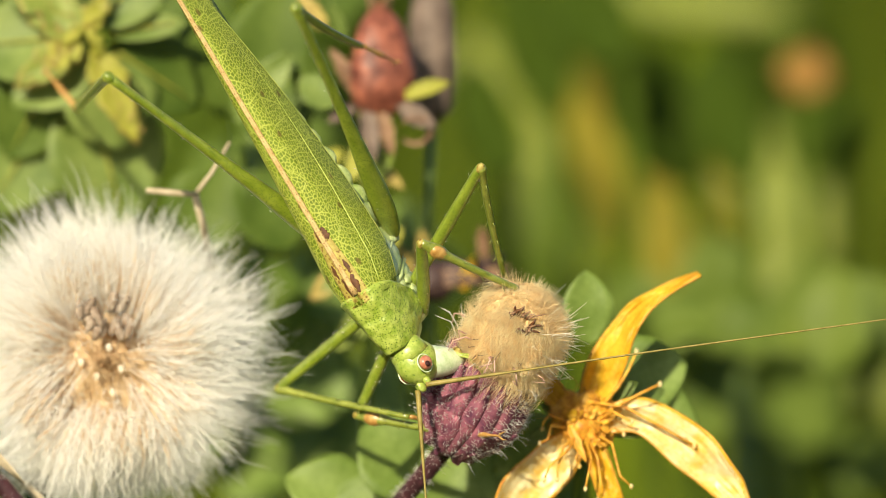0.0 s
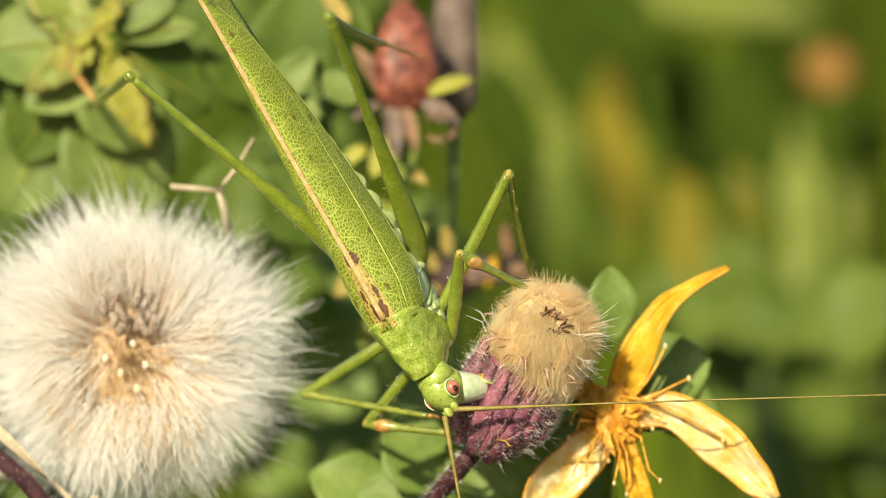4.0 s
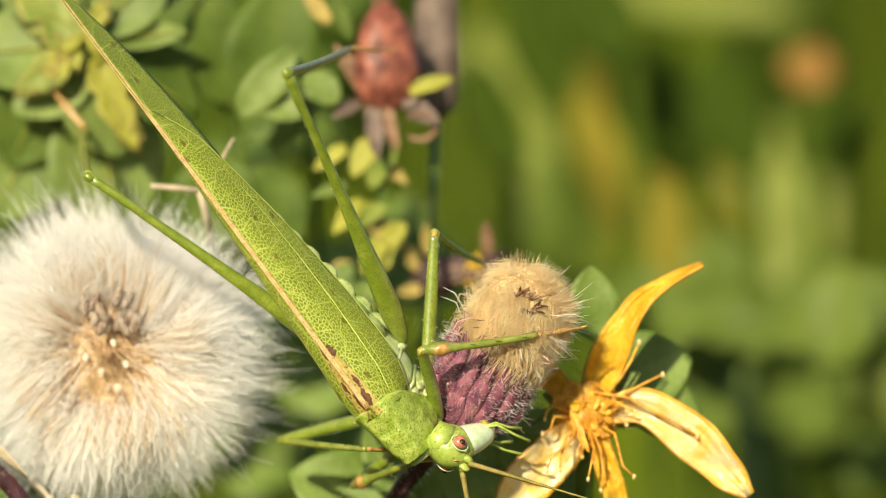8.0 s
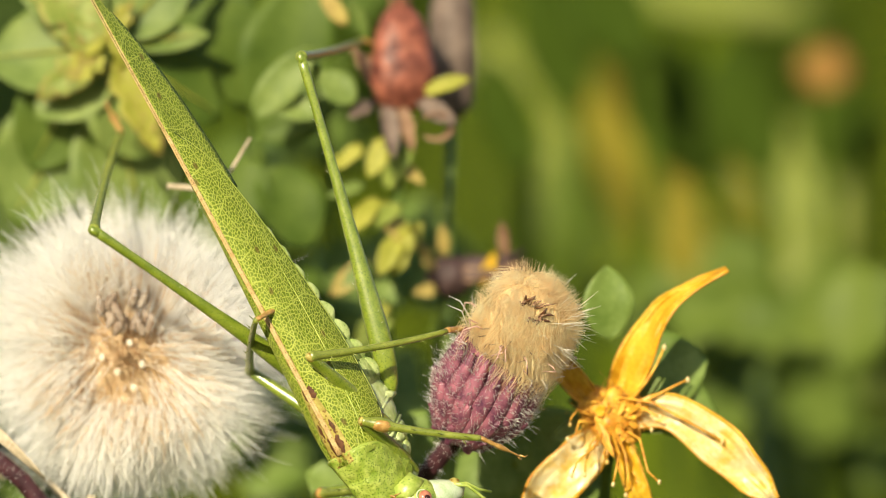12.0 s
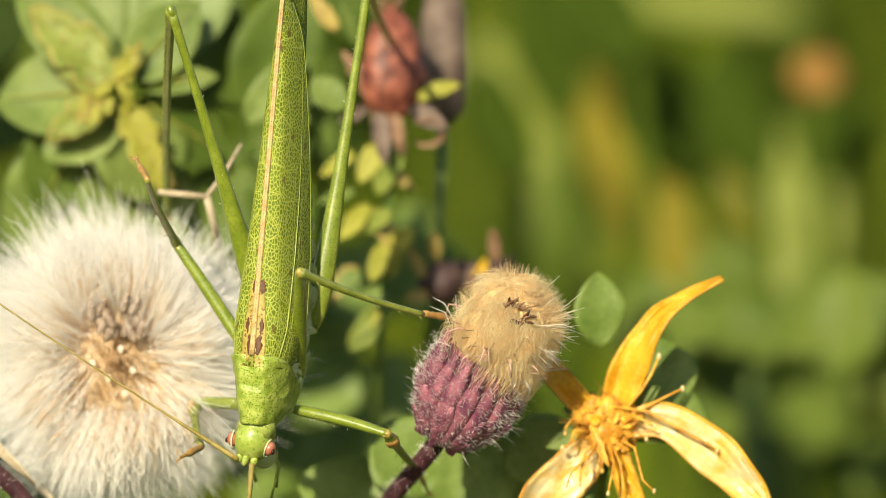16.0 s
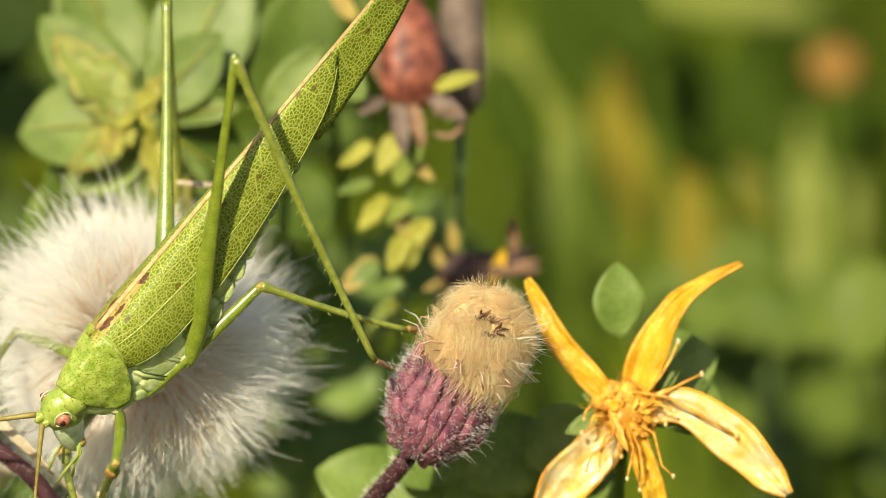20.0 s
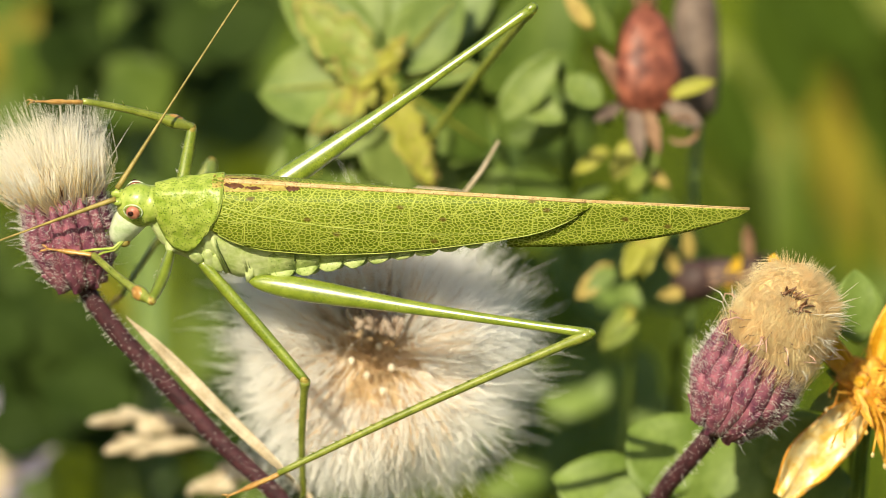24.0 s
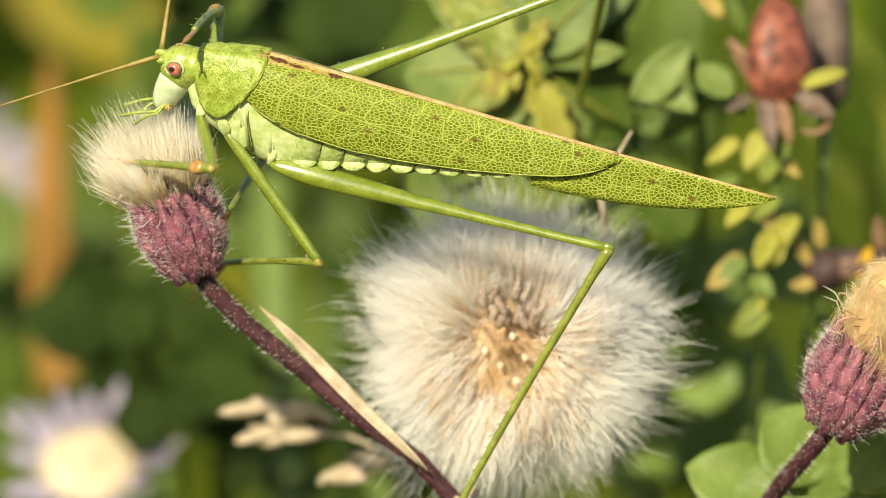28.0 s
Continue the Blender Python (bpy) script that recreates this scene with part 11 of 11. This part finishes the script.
    walk(flower_bud, [
        (0, pose(0.000273, 0.003973, -0.009575, 22, 30, 0)),
        (0.5, pose(0.000329, 0.003973, -0.009658, 22, 30, 0)),
        (1, pose(0.000358, 0.003973, -0.009658, 22, 30, 0)),
        (1.5, pose(0.000469, 0.003973, -0.009713, 22, 30, 0)),
        (2, pose(0.000638, 0.003973, -0.009658, 22, 30, 0)),
        (2.5, pose(0.000666, 0.003973, -0.009657, 22, 30, 0)),
        (3, pose(0.000500, 0.003973, -0.009741, 22, 30, 0)),
        (3.5, pose(0.000666, 0.003973, -0.009795, 22, 30, 0)),
        (5.5, pose(0.000278, 0.003973, -0.009602, 22, 30, 0)),
        (6, pose(0.000359, 0.003973, -0.009436, 22, 30, 0)),
        (6.5, pose(0.000385, 0.003973, -0.009049, 22, 30, 0)),
        (7, pose(0.000467, 0.003973, -0.009076, 22, 30, 0)),
        (7.5, pose(0.000274, 0.003973, -0.008883, 22, 30, 0)),
        (8, pose(0.000302, 0.003973, -0.008855, 22, 30, 0)),
        (8.5, pose(-0.000002, 0.003973, -0.008550, 22, 30, 0)),
        (9, pose(0.000194, 0.003973, -0.008633, 22, 30, 0)),
        (9.5, pose(0.000335, 0.003973, -0.008853, 22, 30, 0)),
        (10, pose(0.000003, 0.003973, -0.009047, 22, 30, 0)),
        (10.5, pose(-0.000054, 0.003973, -0.009380, 22, 30, 0)),
        (11, pose(-0.000359, 0.003973, -0.009380, 22, 30, 0)),
        (11.5, pose(0.000001, 0.003973, -0.009462, 22, 30, 0)),
        (12, pose(-0.000220, 0.003973, -0.009270, 22, 30, 0)),
        (12.5, pose(-0.000136, 0.003973, -0.009159, 22, 30, 0)),
        (14.5, pose(-0.000550, 0.003973, -0.008856, 22, 30, 0)),
        (15, pose(-0.000332, 0.003973, -0.008884, 22, 30, 0)),
        (15.5, pose(-0.000885, 0.003973, -0.008856, 22, 30, 0)),
        (16, pose(-0.000582, 0.003973, -0.009050, 22, 30, 0)),
        (16.5, pose(-0.000498, 0.003973, -0.009105, 22, 30, 0)),
        (17, pose(-0.001024, 0.003973, -0.008966, 22, 30, 0)),
        (17.5, pose(-0.002157, 0.003973, -0.009076, 22, 30, 0)),
        (18, pose(-0.002684, 0.003973, -0.009159, 22, 30, 0)),
        (18.5, pose(-0.002573, 0.003973, -0.009821, 22, 30, 0)),
        (19, pose(-0.003541, 0.003973, -0.009823, 22, 30, 0)),
        (19.5, pose(-0.002930, 0.003973, -0.010402, 22, 30, 0)),
        (20, pose(-0.002873, 0.003973, -0.010126, 22, 30, 0)),
        (20.5, pose(-0.002317, 0.003973, -0.010346, 22, 30, 0)),
        (22.5, pose(-0.001198, 0.003973, -0.009355, 22, 30, 0)),
        (23, pose(-0.000491, 0.003973, -0.009436, 22, 30, 0)),
        (23.5, pose(0.000190, 0.003973, -0.009132, 22, 30, 0)),
        (24, pose(0.000224, 0.003973, -0.008662, 22, 30, 0)),
        (24.5, pose(-0.000021, 0.003973, -0.008935, 22, 30, 0)),
        (25, pose(-0.000071, 0.003973, -0.008799, 22, 30, 0)),
        (25.5, pose(0.000178, 0.003973, -0.009184, 22, 30, 0)),
        (26, pose(0.000069, 0.003973, -0.009048, 22, 30, 0)),
        (26.5, pose(-0.000152, 0.003973, -0.009130, 22, 30, 0)),
        (27, pose(-0.000123, 0.003973, -0.008937, 22, 30, 0)),
        (27.5, pose(-0.000285, 0.003973, -0.009102, 22, 30, 0)),
        (28, pose(-0.000750, 0.003973, -0.009129, 22, 30, 0))])
    walk(leaf_sprig, [
        (0, pose(-0.018106, 0.017330, 0.010880, 0, 0, 0)),
        (3, pose(-0.018631, 0.017330, 0.010569, 0, 0, 0)),
        (6, pose(-0.018752, 0.017330, 0.010427, 0, 0, 0)),
        (8, pose(-0.018330, 0.017330, 0.010228, 0, 0, 0)),
        (10, pose(-0.018344, 0.017330, 0.009547, 0, 0, 0)),
        (12, pose(-0.018004, 0.017330, 0.010085, 0, 0, 0)),
        (15, pose(-0.017009, 0.017330, 0.007909, 0, 0, 0)),
        (16, pose(-0.017125, 0.017330, 0.008253, 0, 0, 0)),
        (16.5, pose(-0.017010, 0.017330, 0.007168, 0, 0, 0)),
        (17, pose(-0.016639, 0.017330, 0.006026, 0, 0, 0)),
        (18, pose(-0.016524, 0.017330, 0.005057, 0, 0, 0)),
        (18.5, pose(-0.016924, 0.017330, 0.005179, 0, 0, 0)),
        (19, pose(-0.016981, 0.017330, 0.005600, 0, 0, 0)),
        (20, pose(-0.016939, 0.017330, 0.006204, 0, 0, 0)),
        (20.5, pose(-0.016990, 0.017330, 0.006264, 0, 0, 0)),
        (22.5, pose(-0.016036, 0.017330, 0.007450, 0, 0, 0)),
        (23, pose(-0.016608, 0.017330, 0.008256, 0, 0, 0)),
        (24, pose(-0.016658, 0.017330, 0.008542, 0, 0, 0)),
        (25, pose(-0.016787, 0.017330, 0.008944, 0, 0, 0)),
        (26, pose(-0.015177, 0.017330, 0.008372, 0, 0, 0)),
        (27, pose(-0.015570, 0.017330, 0.008058, 0, 0, 0)),
        (28, pose(-0.016063, 0.017330, 0.008891, 0, 0, 0))])
    walk(yellow_flower, [
        (0, pose(0.006976, 0.005891, -0.008449, 0, 0, 0)),
        (1, pose(0.007006, 0.005891, -0.008254, 0, 0, 0)),
        (2, pose(0.007372, 0.005891, -0.008059, 0, 0, 0)),
        (3, pose(0.007457, 0.005891, -0.008143, 0, 0, 0)),
        (3.5, pose(0.007318, 0.005891, -0.008364, 0, 0, 0)),
        (5.5, pose(0.007067, 0.005891, -0.008365, 0, 0, 0)),
        (6, pose(0.006953, 0.005891, -0.008365, 0, 0, 0)),
        (7, pose(0.006977, 0.005891, -0.008420, 0, 0, 0)),
        (8, pose(0.006894, 0.005891, -0.008197, 0, 0, 0)),
        (9, pose(0.007094, 0.005891, -0.008530, 0, 0, 0)),
        (9.5, pose(0.007319, 0.005891, -0.007973, 0, 0, 0)),
        (10, pose(0.007513, 0.005891, -0.008612, 0, 0, 0)),
        (11, pose(0.007427, 0.005891, -0.008447, 0, 0, 0)),
        (12, pose(0.007317, 0.005891, -0.008448, 0, 0, 0)),
        (12.5, pose(0.007207, 0.005891, -0.008254, 0, 0, 0)),
        (14.5, pose(0.007569, 0.005891, -0.008366, 0, 0, 0)),
        (15, pose(0.007510, 0.005891, -0.008228, 0, 0, 0)),
        (16, pose(0.007509, 0.005891, -0.008589, 0, 0, 0)),
        (17, pose(0.007454, 0.005891, -0.008505, 0, 0, 0)),
        (18, pose(0.007426, 0.005891, -0.008421, 0, 0, 0)),
        (18.5, pose(0.007537, 0.005891, -0.008139, 0, 0, 0)),
        (19, pose(0.007398, 0.005891, -0.008337, 0, 0, 0)),
        (19.5, pose(0.007651, 0.005891, -0.008306, 0, 0, 0)),
        (20, pose(0.007515, 0.005891, -0.008335, 0, 0, 0)),
        (20.5, pose(0.007769, 0.005891, -0.008333, 0, 0, 0)),
        (22.5, pose(0.008619, 0.005891, -0.006700, 0, 0, 0)),
        (23, pose(0.007947, 0.005891, -0.007309, 0, 0, 0)),
        (24, pose(0.007756, 0.005891, -0.006837, 0, 0, 0)),
        (25, pose(0.007879, 0.005891, -0.007280, 0, 0, 0)),
        (28, pose(0.007424, 0.005891, -0.007333, 0, 0, 0))])
    walk(cream_bud, [
        (0, pose(-0.031700, 0.003300, -0.001703, 14, -15, 0)),
        (23, pose(-0.031700, 0.003300, -0.001703, 14, -15, 0)),
        (24, pose(-0.030955, 0.003300, -0.001703, 14, -12, 0)),
        (25, pose(-0.030781, 0.003300, -0.001703, 14, -20, 0)),
        (26, pose(-0.031275, 0.003300, -0.001703, 14, -21, 0)),
        (27, pose(-0.031605, 0.003300, -0.001703, 14, -21, 0)),
        (28, pose(-0.031825, 0.003300, -0.001703, 14, -19, 0))])


motions()
